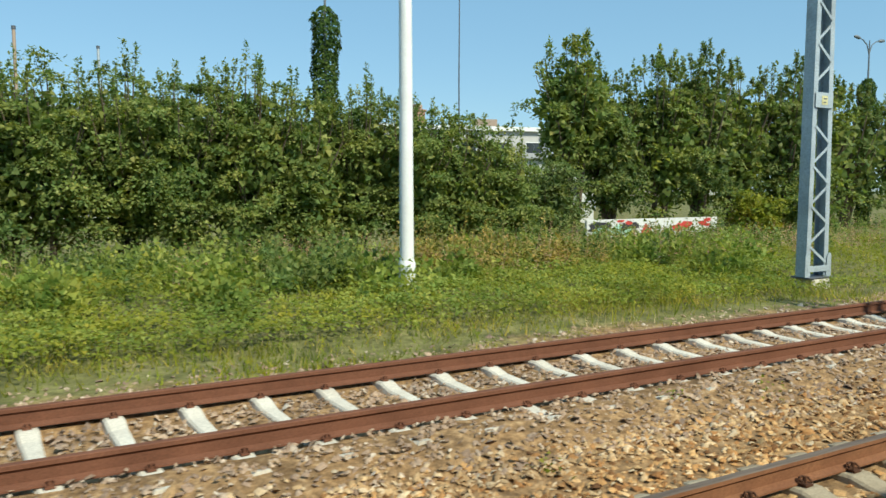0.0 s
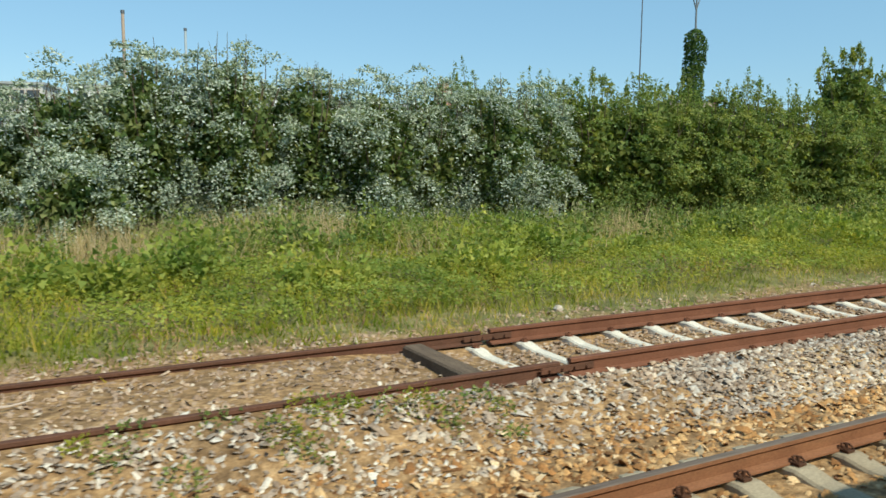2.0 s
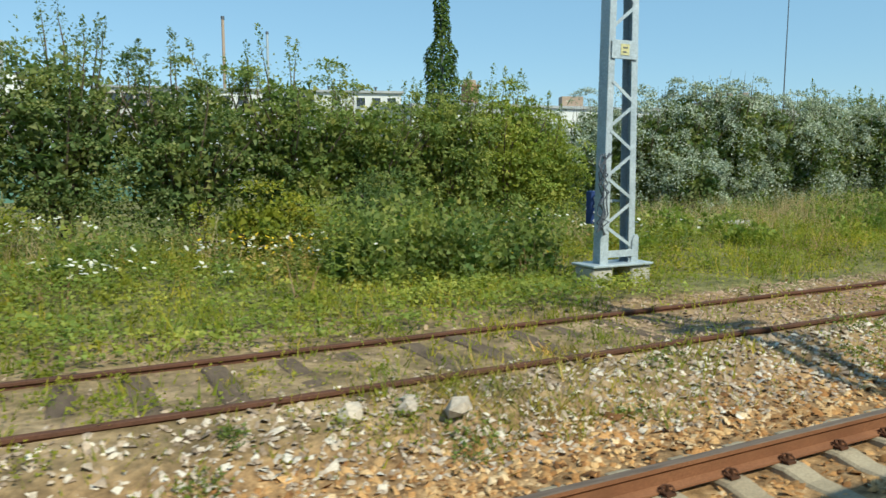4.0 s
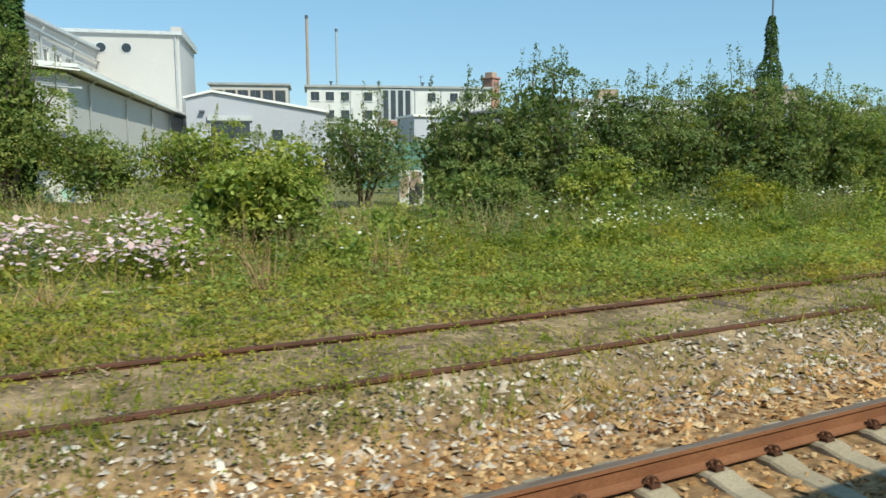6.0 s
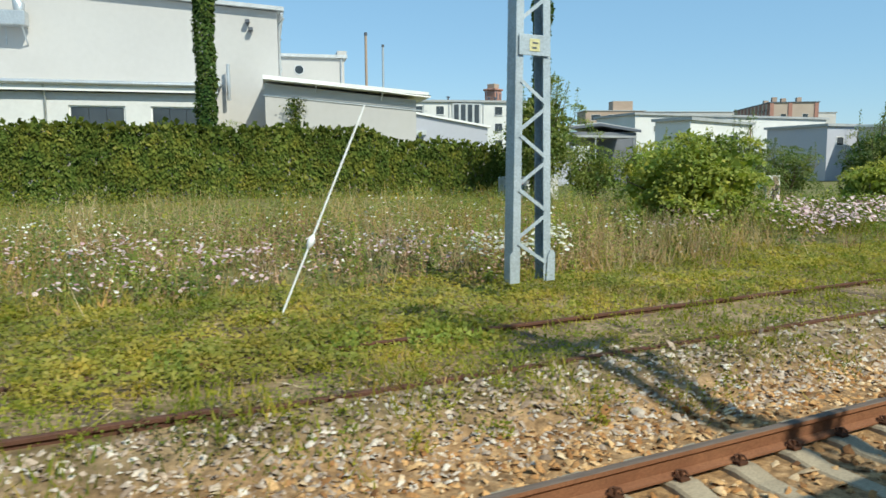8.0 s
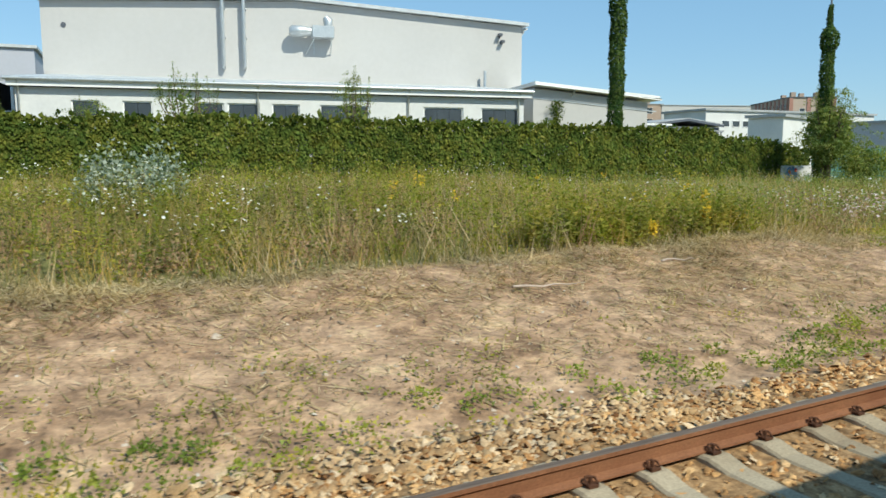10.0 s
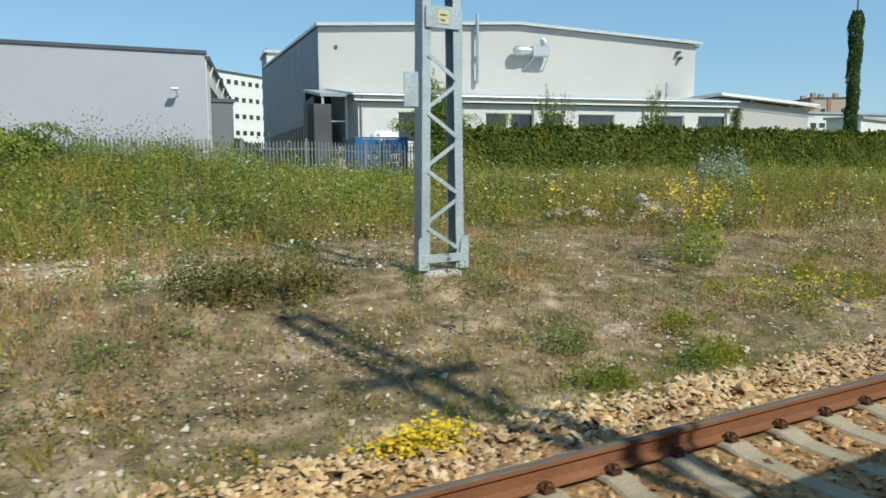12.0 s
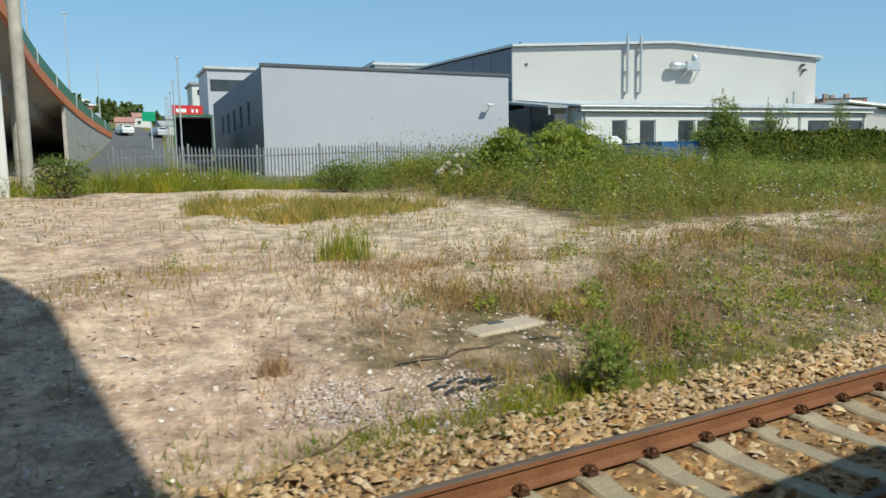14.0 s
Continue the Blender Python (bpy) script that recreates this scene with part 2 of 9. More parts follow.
GRASS_BROWN = foliage("brown_grass", ((0.0, (0.25, 0.165, 0.10)), (0.4, (0.37, 0.25, 0.16)), (0.8, (0.48, 0.345, 0.23)), (1.0, (0.42, 0.36, 0.20))), 0.25, 0.8, dry=True)
PETAL_WHITE = pieces("white_petal", ((0.0, (0.46, 0.46, 0.34)), (0.5, (0.58, 0.57, 0.47)), (1.0, (0.74, 0.73, 0.66))), 0.7, 40.0, 0.1)
PETAL_PINK = pieces("pink_petal", ((0.0, (0.40, 0.24, 0.25)), (0.4, (0.53, 0.385, 0.385)), (1.0, (0.68, 0.56, 0.54))), 0.7, 40.0, 0.1)
PETAL_YELLOW = pieces("yellow_petal", ((0.0, (0.55, 0.33, 0.012)), (1.0, (0.75, 0.54, 0.03))), 0.7, 40.0, 0.1)


def glass_dark(name, col):
    m, t, b = nodes_of(name)
    geo = t.nodes.new("ShaderNodeNewGeometry")
    n = noise_of(t, geo.outputs["Position"], 0.6, 3)
    t.links.new(ramp(t, n, ((0.3, tuple(c * 0.5 for c in col)), (0.7, col))), b.inputs["Base Color"])
    b.inputs["Roughness"].default_value = 0.12
    b.inputs["Specular IOR Level"].default_value = 0.6
    return m


GLASS = glass_dark("window_glass", (0.06, 0.07, 0.08))


def ground_material():
    """Soil with its own zones: gravel by the tracks, mown straw, sandy clearing, green verge."""
    m, t, b = nodes_of("soil")
    geo = t.nodes.new("ShaderNodeNewGeometry")
    pos = geo.outputs["Position"]
    wob = node(t, "ShaderNodeTexNoise", Scale=0.35, Detail=5.0, Roughness=0.65)
    t.links.new(pos, wob.inputs["Vector"])
    shift = t.nodes.new("ShaderNodeVectorMath")
    shift.operation = "MULTIPLY_ADD"
    t.links.new(wob.outputs["Color"], shift.inputs[0])
    shift.inputs[1].default_value = (8, 3.0, 0)
    shift.inputs[2].default_value = (-4, -1.5, 0)
    add = t.nodes.new("ShaderNodeVectorMath")
    add.operation = "ADD"
    t.links.new(pos, add.inputs[0])
    t.links.new(shift.outputs[0], add.inputs[1])
    sep = t.nodes.new("ShaderNodeSeparateXYZ")
    t.links.new(add.outputs[0], sep.inputs[0])

    def step(sock, a, c):
        n = t.nodes.new("ShaderNodeMapRange")
        n.interpolation_type = "SMOOTHSTEP"
        n.inputs[1].default_value, n.inputs[2].default_value = a, c
        t.links.new(sock, n.inputs[0])
        return n.outputs[0]

    def both(p, q):
        n = t.nodes.new("ShaderNodeMath")
        n.operation = "MULTIPLY"
        t.links.new(p, n.inputs[0])
        t.links.new(q, n.inputs[1])
        return n.outputs[0]

    x, y = sep.outputs[0], sep.outputs[1]
    fine = noise_of(t, pos, 9, 6, 0.7)
    mid = noise_of(t, pos, 1.3, 5, 0.6)
    green = ramp(t, mid, ((0.3, (0.15, 0.15, 0.05)), (0.55, (0.20, 0.19, 0.07)), (0.75, (0.28, 0.235, 0.12))))
    straw = ramp(t, mid, ((0.3, (0.28, 0.17, 0.10)), (0.45, (0.43, 0.28, 0.172)), (0.6, (0.51, 0.345, 0.222)), (0.75, (0.58, 0.435, 0.27))))
    sand = ramp(t, mid, ((0.3, (0.44, 0.325, 0.23)), (0.55, (0.62, 0.48, 0.352)), (0.8, (0.72, 0.59, 0.45))))
    earth = ramp(t, mid, ((0.3, (0.19, 0.14, 0.07)), (0.5, (0.29, 0.21, 0.115)), (0.7, (0.40, 0.295, 0.185))))
    pink = ramp(t, mid, ((0.3, (0.46, 0.315, 0.225)), (0.55, (0.60, 0.44, 0.33)), (0.8, (0.70, 0.56, 0.45))))
    scrub = ramp(t, mid, ((0.3, (0.12, 0.105, 0.048)), (0.47, (0.20, 0.152, 0.084)), (0.6, (0.32, 0.235, 0.15)), (0.76, (0.48, 0.38, 0.27))))
    stone = ramp(t, fine, ((0.3, (0.20, 0.115, 0.055)), (0.55, (0.36, 0.225, 0.11)), (0.8, (0.52, 0.37, 0.21))))
    c = green
    c = mix(t, both(both(step(x, -102, -107), step(y, -6, -4)), step(y, 45, 38)), c, scrub)
    c = mix(t, both(both(step(x, -82.5, -85), step(x, -107, -102)), both(step(y, -6, -4), step(y, 11.0, 9.8))), c, straw)
    c = mix(t, both(both(step(x, -128.2, -131), step(y, 9.5, 11.5)), step(y, 30, 28)), c, sand)
    c = mix(t, both(both(both(step(x, -115, -120), step(y, 10.0, 10.9)), step(y, 13.6, 12.4)), step(mid, 0.34, 0.46)), c, sand)
    c = mix(t, both(both(step(x, -132.5, -134.5), step(y, 8.0, 9.2)), step(y, 12, 11)), c, sand)
    c = mix(t, both(step(x, -137.4, -139.5), step(y, 4.6, 5.6)), c, pink)
    c = mix(t, both(step(x, -140.5, -143), step(y, 7, 9)), c, sand)
    # tracks: stony ground, wider where the siding lies
    c = mix(t, both(both(step(y, 8.4, 7.6), step(y, -6, -4)), step(x, -86, -83)), c, stone)
    sep2 = t.nodes.new("ShaderNodeSeparateXYZ")
    t.links.new(pos, sep2.inputs[0])
    c = mix(t, both(both(step(x, -31, -36), step(sep2.outputs[0], -84.6, -82.5)), both(step(sep2.outputs[1], 4.8, 5.4), step(y, 10.5, 8.0))), c, earth)
    c = mix(t, both(step(sep2.outputs[1], 5.0, 4.6), step(sep2.outputs[1], -5.8, -4.8)), c, stone)
    c = mix(t, step(sep2.outputs[1], 120, 600), c, (0.10, 0.13, 0.06))
    c = mix(t, 1.0, c, ramp(t, fine, ((0.3, (0.62, 0.62, 0.62)), (0.7, (1.25, 1.25, 1.25)))), "MULTIPLY")
    patchy = noise_of(t, pos, 2.6, 5, 0.65)
    c = mix(t, 1.0, c, ramp(t, patchy, ((0.35, (0.68, 0.68, 0.70)), (0.62, (1.14, 1.12, 1.08)))), "MULTIPLY")
    t.links.new(c, b.inputs["Base Color"])
    b.inputs["Roughness"].default_value = 0.95
    b.inputs["Specular IOR Level"].default_value = 0.2
    bump(t, fine, b, 0.8, 0.04)
    return m


SOIL = ground_material()


# ---- building blocks ----
def mesh_of(name, verts, faces, material):
    me = bpy.data.meshes.new(name)
    me.from_pydata([tuple(v) for v in verts], [], [tuple(f) for f in faces])
    me.materials.append(material)
    me.update()
    return me


def mesh_np(name, verts, per, material):
    """A mesh of separate faces with the same number of corners, out of an array of corners in order."""
    n = len(verts)
    me = bpy.data.meshes.new(name)
    me.vertices.add(n)
    me.vertices.foreach_set("co", np.asarray(verts, np.float32).ravel())
    me.loops.add(n)
    me.loops.foreach_set("vertex_index", np.arange(n, dtype=np.int32))
    me.polygons.add(n // per)
    me.polygons.foreach_set("loop_start", np.arange(0, n, per, dtype=np.int32))
    me.materials.append(material)
    me.update(calc_edges=True)
    return me


def part(name, data, parent=None, label="", at=None):
    ob = new(name, data)
    if parent is not None:
        ob.parent = parent
    if at is not None:
        ob.matrix_basis = at
    if label:
        ob["label"] = label
    return ob


def thing(name, at, label, category, group="", kind=""):
    ob = new(name)
    ob.empty_display_size = 0.2
    ob.matrix_basis = at
    return tagged(ob, label, category, group, kind)


class Shape:
    """Collects boxes, tubes and sheets into one mesh."""

    def __init__(self):
        self.v, self.f = [], []

    def add(self, verts, faces):
        k = len(self.v)
        self.v += [tuple(p) for p in verts]
        self.f += [tuple(i + k for i in f) for f in faces]
        return self

    def box(self, a, b, bevel=0.0, turn=None):
        (x0, y0, z0), (x1, y1, z1) = a, b
        if bevel <= 0:
            vs = [(x0, y0, z0), (x1, y0, z0), (x1, y1, z0), (x0, y1, z0), (x0, y0, z1), (x1, y0, z1), (x1, y1, z1), (x0, y1, z1)]
            fs = [(0, 3, 2, 1), (4, 5, 6, 7), (0, 1, 5, 4), (1, 2, 6, 5), (2, 3, 7, 6), (3, 0, 4, 7)]
        else:
            e = min(bevel, (x1 - x0) / 2.1, (y1 - y0) / 2.1, (z1 - z0) / 2.1)
            vs, fs = [], []
            for z, i in ((z0, e), (z0 + e, 0), (z1 - e, 0), (z1, e)):
                vs += [(x0 + i + e, y0 + i, z), (x1 - i - e, y0 + i, z), (x1 - i, y0 + i + e, z), (x1 - i, y1 - i - e, z),
                       (x1 - i - e, y1 - i, z), (x0 + i + e, y1 - i, z), (x0 + i, y1 - i - e, z), (x0 + i, y0 + i + e, z)]
            fs = [tuple(range(7, -1, -1)), tuple(range(24, 32))]
            for r in range(3):
                for k in range(8):
                    fs.append((r * 8 + k, r * 8 + (k + 1) % 8, r * 8 + 8 + (k + 1) % 8, r * 8 + 8 + k))
        if turn is not None:
            vs = [turn @ Vector(p) for p in vs]
        return self.add(vs, fs)

    def tube(self, points, radii, sides=10, caps=True):
        rings = []
        pts = [Vector(p) for p in points]
        for i, p in enumerate(pts):
            d = (pts[min(i + 1, len(pts) - 1)] - pts[max(i - 1, 0)]).normalized()
            s = d.cross(Vector((0, 1, 0.01)) if abs(d.y) < 0.9 else Vector((1, 0, 0.01))).normalized()
            u = d.cross(s)
            r = radii[i] if isinstance(radii, (list, tuple)) else radii
            rings.append([p + (s * math.cos(a) + u * math.sin(a)) * r for a in [2 * math.pi * k / sides for k in range(sides)]])
        vs = [v for ring in rings for v in ring]
        fs = []
        for i in range(len(pts) - 1):
            for k in range(sides):
                fs.append((i * sides + k, i * sides + sides + k, i * sides + sides + (k + 1) % sides, i * sides + (k + 1) % sides))
        if caps:
            fs.append(tuple(range(sides)))
            fs.append(tuple(range(len(vs) - 1, len(vs) - sides - 1, -1)))
        return self.add(vs, fs)

    def bar(self, a, b, w, d, side=(0, 1, 0)):
        """A flat bar from a to b, w wide and d thick along side."""
        a, b = Vector(a), Vector(b)
        t = (b - a).normalized()
        s = Vector(side)
        u = t.cross(s).normalized() * (w / 2)
        s = s.normalized() * (d / 2)
        vs = [a - u - s, a + u - s, a + u + s, a - u + s, b - u - s, b + u - s, b + u + s, b - u + s]
        return self.add(vs, [(0, 3, 2, 1), (4, 5, 6, 7), (0, 1, 5, 4), (1, 2, 6, 5), (2, 3, 7, 6), (3, 0, 4, 7)])

    def prism(self, outline, z0, z1):
        """Upright walls over a plan outline, closed at top and bottom; z1 may be one height or one for each corner."""
        n = len(outline)
        tops = z1 if isinstance(z1, (list, tuple)) else [z1] * n
        vs = [(x, y, z0) for x, y in outline] + [(x, y, tops[i]) for i, (x, y) in enumerate(outline)]
        fs = [tuple(range(n - 1, -1, -1)), tuple(range(n, 2 * n))] + [(i, (i + 1) % n, n + (i + 1) % n, n + i) for i in range(n)]
        return self.add(vs, fs)

    def sweep(self, outline, a, b):
        """A profile of (side, up) pairs drawn straight along x from a to b."""
        n = len(outline)
        vs = [(a, s, u) for s, u in outline] + [(b, s, u) for s, u in outline]
        fs = [tuple(range(n)), tuple(range(2 * n - 1, n - 1, -1))] + [(i, n + i, n + (i + 1) % n, (i + 1) % n) for i in range(n)]
        return self.add(vs, fs)

    def done(self, name, material, smooth=False):
        me = mesh_of(name, self.v, self.f, material)
        if smooth:
            me.polygons.foreach_set("use_smooth", [True] * len(me.polygons))
            me.set_sharp_from_angle(angle=radians(50))
        bm = bmesh.new()
        bm.from_mesh(me)
        bmesh.ops.recalc_face_normals(bm, faces=bm.faces)
        bm.to_mesh(me)
        bm.free()
        return me


def smoothstep(a, b, v):
    k = np.clip((v - a) / (b - a), 0, 1)
    return k * k * (3 - 2 * k)


def ground_z(x, y):
    """The height of the ground."""
    x, y = np.asarray(x, float), np.asarray(y, float)
    track = np.interp(y, [-60, -6, -5, 3.45, 3.7, 4.35, 4.75, 5.15, 5.6, 5.8, 7.1, 7.3, 7.9, 9.0, 12, 16], [-0.9, -0.7, -0.44, -0.44, -0.42, -0.40, -0.33, -0.19, -0.175, -0.265, -0.265, -0.18, -0.17, -0.1, 0.0, 0.0])
    bare = np.interp(y, [-60, -6, -5, 3.45, 3.7, 4.35, 4.75, 5.3, 6.5, 8.5, 10, 12, 16], [-0.9, -0.7, -0.44, -0.44, -0.42, -0.405, -0.43, -0.52, -0.36, -0.1, 0.12, 0.2, 0.25])
    sunk = np.interp(y, [4.35, 4.7, 5.35, 5.68, 7.3, 8.2, 9.0], [-0.40, -0.36, -0.12, -0.07, -0.085, -0.08, -0.05])
    e = smoothstep(-15.5, -18.5, x)
    track = track * (1 - e) + np.where((y > 4.35) & (y < 9.0), sunk, track) * e
    k = smoothstep(-84, -89, x)
    z = track * (1 - k) + bare * k
    east = np.interp(y, [14, 22, 30, 60], [0, -0.35, -0.6, -0.6])
    west = np.interp(y, [12, 20, 30, 45, 70], [0, 0.35, 0.75, 0.9, 1.0])
    w = smoothstep(-30, -72, x)
    z = z + east * (1 - w) + west * w
    hill = 0.00092 * np.clip(y - 45, 0, 95) ** 2
    z = z + hill * smoothstep(-106, -122, x)
    z = z + 0.09 * (lumps(x, y, 1.1, 6) - 0.5) * smoothstep(-84, -90, x) * smoothstep(5.3, 6.2, y) * smoothstep(12, 9, y)
    z = z + 0.6 * smoothstep(-129.5, -126, x) * smoothstep(-112, -118, x) * smoothstep(17, 21, y) * smoothstep(31, 27, y)
    z = z + 0.17 * np.exp(-((x + 116.4) / 1.3) ** 2 - ((y - 9.25) / 0.75) ** 2)      # raised round a mast's foot
    rough = smoothstep(8.0, 10.0, y) * smoothstep(45, 35, y)
    return z + rough * (0.16 * (lumps(x, y, 1.6, 3) - 0.5) + 0.2 * (lumps(x, y, 4.5, 4) - 0.5))


def lumps(x, y, scale, seed):
    """Smooth uneven values from 0 to 1 over the plan, with swells about scale metres across."""
    g = np.random.RandomState(seed).uniform(0, 1, (97, 97))
    u, v = np.asarray(x, float) / scale + 1000, np.asarray(y, float) / scale + 1000
    i, j = np.floor(u).astype(int), np.floor(v).astype(int)
    a, b = u - i, v - j
    a, b = a * a * (3 - 2 * a), b * b * (3 - 2 * b)
    i, j, k, l = i % 97, j % 97, (i + 1) % 97, (j + 1) % 97
    return (g[i, j] * (1 - a) + g[k, j] * a) * (1 - b) + (g[i, l] * (1 - a) + g[k, l] * a) * b


def gz(x, y):
    return float(ground_z(x, y))


def ground_sheet():
    xs = np.concatenate([[-3000, -1200, -500, -280, -220, -190], np.arange(-160, 50, 0.7), [70, 90, 130, 220, 500, 1200, 3000]])
    ys = np.concatenate([[-2500, -800, -250, -100, -60, -30, -15, -10], np.arange(-8, 12, 0.25), np.arange(12, 32, 0.6), np.arange(32, 60, 2.0), np.arange(60, 150, 5.0), [160, 180, 220, 300, 500, 900, 1800, 3500]])
    X, Y = np.meshgrid(xs, ys)
    Z = ground_z(X, Y)
    rs = np.random.RandomState(5)
    Z = Z + np.where((Y > 5.2) & (Y < 40), rs.normal(0, 0.006, X.shape), 0)
    V = np.stack([X, Y, Z], -1).reshape(-1, 3)
    w, h = len(xs), len(ys)
    i = np.arange((h - 1) * w).reshape(h - 1, w)[:, :-1].ravel()
    F = np.stack([i, i + 1, i + w + 1, i + w], 1)
    me = bpy.data.meshes.new("ground")
    me.from_pydata(V.tolist(), [], F.tolist())
    me.materials.append(SOIL)
    me.polygons.foreach_set("use_smooth", [True] * len(me.polygons))
    return tagged(new("ground", me), "stony, grassy and sandy ground beside the railway", "ground", kind="structure")


ground_sheet()


# ---- railway ----
RAIL = [(-0.036, 0.0), (-0.036, -0.03), (-0.012, -0.05), (-0.009, -0.135), (-0.07, -0.155), (-0.07, -0.17),
        (0.07, -0.17), (0.07, -0.155), (0.009, -0.135), (0.012, -0.05), (0.036, -0.03), (0.036, 0.0), (0.028, 0.006), (-0.028, 0.006)]


def rail_mesh(name, a, b, material, top=None, low=1.0):
    s = Shape().sweep([(p, q * low) for p, q in RAIL], a, b)
    me = s.done(name, material)
    if top is not None:
        me.materials.append(top)
        for p in me.polygons:
            if p.normal.z > 0.5 and p.center.z > -0.01:
                p.material_index = 1
    return me


def concrete_sleeper_mesh(material, slim=1.0):
    """A pre-stressed sleeper: high rail seats, a dished and narrower middle, sloping ends."""
    s = Shape()
    st = [(-1.25, 0.10, 0.0), (-1.15, 0.125, -0.02), (-0.60, 0.125, 0.0), (-0.42, 0.115, -0.045), (0, 0.10, -0.06), (0.42, 0.115, -0.045), (0.60, 0.125, 0.0), (1.15, 0.125, -0.02), (1.25, 0.10, -0.05)]
    vs = []
    for y, w, z in st:
        w *= slim
        vs += [(-w - 0.03, y, -0.22), (-w, y, z - 0.02), (-w + 0.02, y, z), (w - 0.02, y, z), (w, y, z - 0.02), (w + 0.03, y, -0.22)]
    fs = []
    for i in range(len(st) - 1):
        for k in range(5):
            fs.append((i * 6 + k, i * 6 + k + 1, i * 6 + 7 + k, i * 6 + 6 + k))
    fs += [tuple(range(6)), tuple(range(len(vs) - 1, len(vs) - 7, -1))]
    return s.add(vs, fs).done("sleeper", material)


def clip_mesh():
    """A sprung rail clip with its bolt and pad."""
    s = Shape()
    s.box((-0.055, -0.06, -0.012), (0.055, 0.05, 0.012))
    s.tube([(-0.05, -0.05, 0.02), (-0.055, 0.0, 0.05), (-0.02, 0.04, 0.055), (0.02, 0.04, 0.055), (0.055, 0.0, 0.05), (0.05, -0.05, 0.02)], 0.012, 4)
    s.tube([(0, -0.005, 0), (0, -0.005, 0.075)], 0.02, 6)
    return s.done("rail_clip", CLIP)


def main_track():
    turn = math.degrees(math.atan(-0.0027))
    base = thing("railway_track", pose(0, 3.53 - 0.7535, -0.2, 0, 0, turn), "main line with rusty rails on pale concrete sleepers", "track", kind="structure")
    me = rail_mesh("rail", -205, 60, RUST_MAIN, STEEL)
    part("rail", me, base, "rusty rail with a worn bright head", pose(0, 0.7535, 0))
    part("rail", me, base, "rusty rail with a worn bright head", pose(0, -0.7535, 0))
    sm, cm = concrete_sleeper_mesh(SLEEPER), clip_mesh()
    rs = random.Random(3)
    for i in range(296):
        x = -153.0 + 0.6 * i + 0.18
        sl = part("sleeper", sm, base, at=pose(x + rs.uniform(-0.012, 0.012), 0, -0.172, 0, 0, rs.uniform(-0.4, 0.4)))
        part("rail_clip", cm, sl, at=pose(0, 0.7535 - 0.085, 0.012) @ Matrix.Scale(0.8, 4))
        if i % 1 == 0 and x < 25:
            part("rail_clip", cm, sl, at=pose(0, 0.7535 + 0.085, 0.012, 0, 0, 180) @ Matrix.Scale(0.8, 4))


def siding():
    base = thing("railway_siding", pose(0, 5.68, 0), "rusty siding on pale concrete sleepers", "track", kind="structure")
    me = rail_mesh("rail", -15.9, 75, RUST)
    part("rail", me, base, "thick rusty rail", pose(0, 0, 0))
    part("rail", me, base, "thick rusty rail", pose(0, 1.507, 0))
    sm, cm = concrete_sleeper_mesh(SLEEPER_PALE, 0.72), clip_mesh()
    cr = cm.copy()
    cr.materials[0] = RUST
    rs = random.Random(4)
    for i in range(104):
        x = -16.07 + 0.6655 * i
        sl = part("sleeper", sm, base, at=pose(x, 0.7535, -0.172, 0, 0, 5.5 + rs.uniform(-0.6, 0.6)))
        for q in (-0.7535, 0.7535):
            part("rail_clip", cr, sl, at=pose(0, q - 0.085, 0.004) @ Matrix.Scale(0.62, 4))
    plates = Shape()
    for y in (0, 1.507):
        plates.box((-16.25, y - 0.03, -0.12), (-15.6, y - 0.014, -0.05), 0.006)
        for k in range(4):
            plates.tube([(-16.15 + k * 0.15, y - 0.03, -0.085), (-16.15 + k * 0.15, y - 0.055, -0.085)], 0.015, 6)
    part("fishplate", plates.done("fishplate", RUST_OLD), base)

    old = thing("disused_siding", pose(0, 5.72, -0.02), "disused siding with thin rusty rails sunk in weeds", "track", kind="structure")
    part("rail", rail_mesh("rail", -45.0, -28.7, RUST_OLD, low=0.9), old, "thin dark rusty rail", pose(0, 0.0, 0))
    part("rail", rail_mesh("rail", -28.68, -23.0, RUST_OLD, low=0.9), old, "rusty rail sunk in gravel", pose(0, 0.0, -0.05))
    part("rail", rail_mesh("rail", -22.98, -16.0, RUST_OLD, low=0.9), old, "thin dark rusty rail", pose(0, 0.0, -0.012))
    part("rail", rail_mesh("rail", -80.0, -70.0, RUST_OLD, low=0.9), old, "sunken rusty rail", pose(0, 0.0, -0.03))
    part("rail", rail_mesh("rail", -69.98, -45.02, RUST_OLD, low=0.9), old, "thin dark rusty rail", pose(0, 0.0, -0.012))
    part("rail", rail_mesh("rail", -85.3, -80.02, RUST_OLD, low=0.9), old, "short end of a rusty rail", pose(0, 0.0, 0.02))
    part("rail", rail_mesh("rail", -84.9, -16.0, RUST_OLD, low=0.8), old, "thin dark rusty rail", pose(0, 1.507, 0))
    rs = random.Random(9)
    tm = Shape().box((-0.12, -0.70, -0.16), (0.12, 0.68, 0.0), 0.02).done("timber_sleeper", TIMBER)
    for i in range(102):
        x = -16.9 - 0.66 * i
        if -17.2 > x > -26.2 or -28.2 > x > -33.6:
            continue                                       # these lie under the gravel
        part("timber_sleeper", tm, old, at=pose(x + rs.uniform(-0.06, 0.06), 0.7535 + rs.uniform(-0.05, 0.05), -0.03 - rs.uniform(0, 0.035) - (0.02 if x < -42 else 0), 0, 0, rs.uniform(-2, 2)))


main_track()
siding()


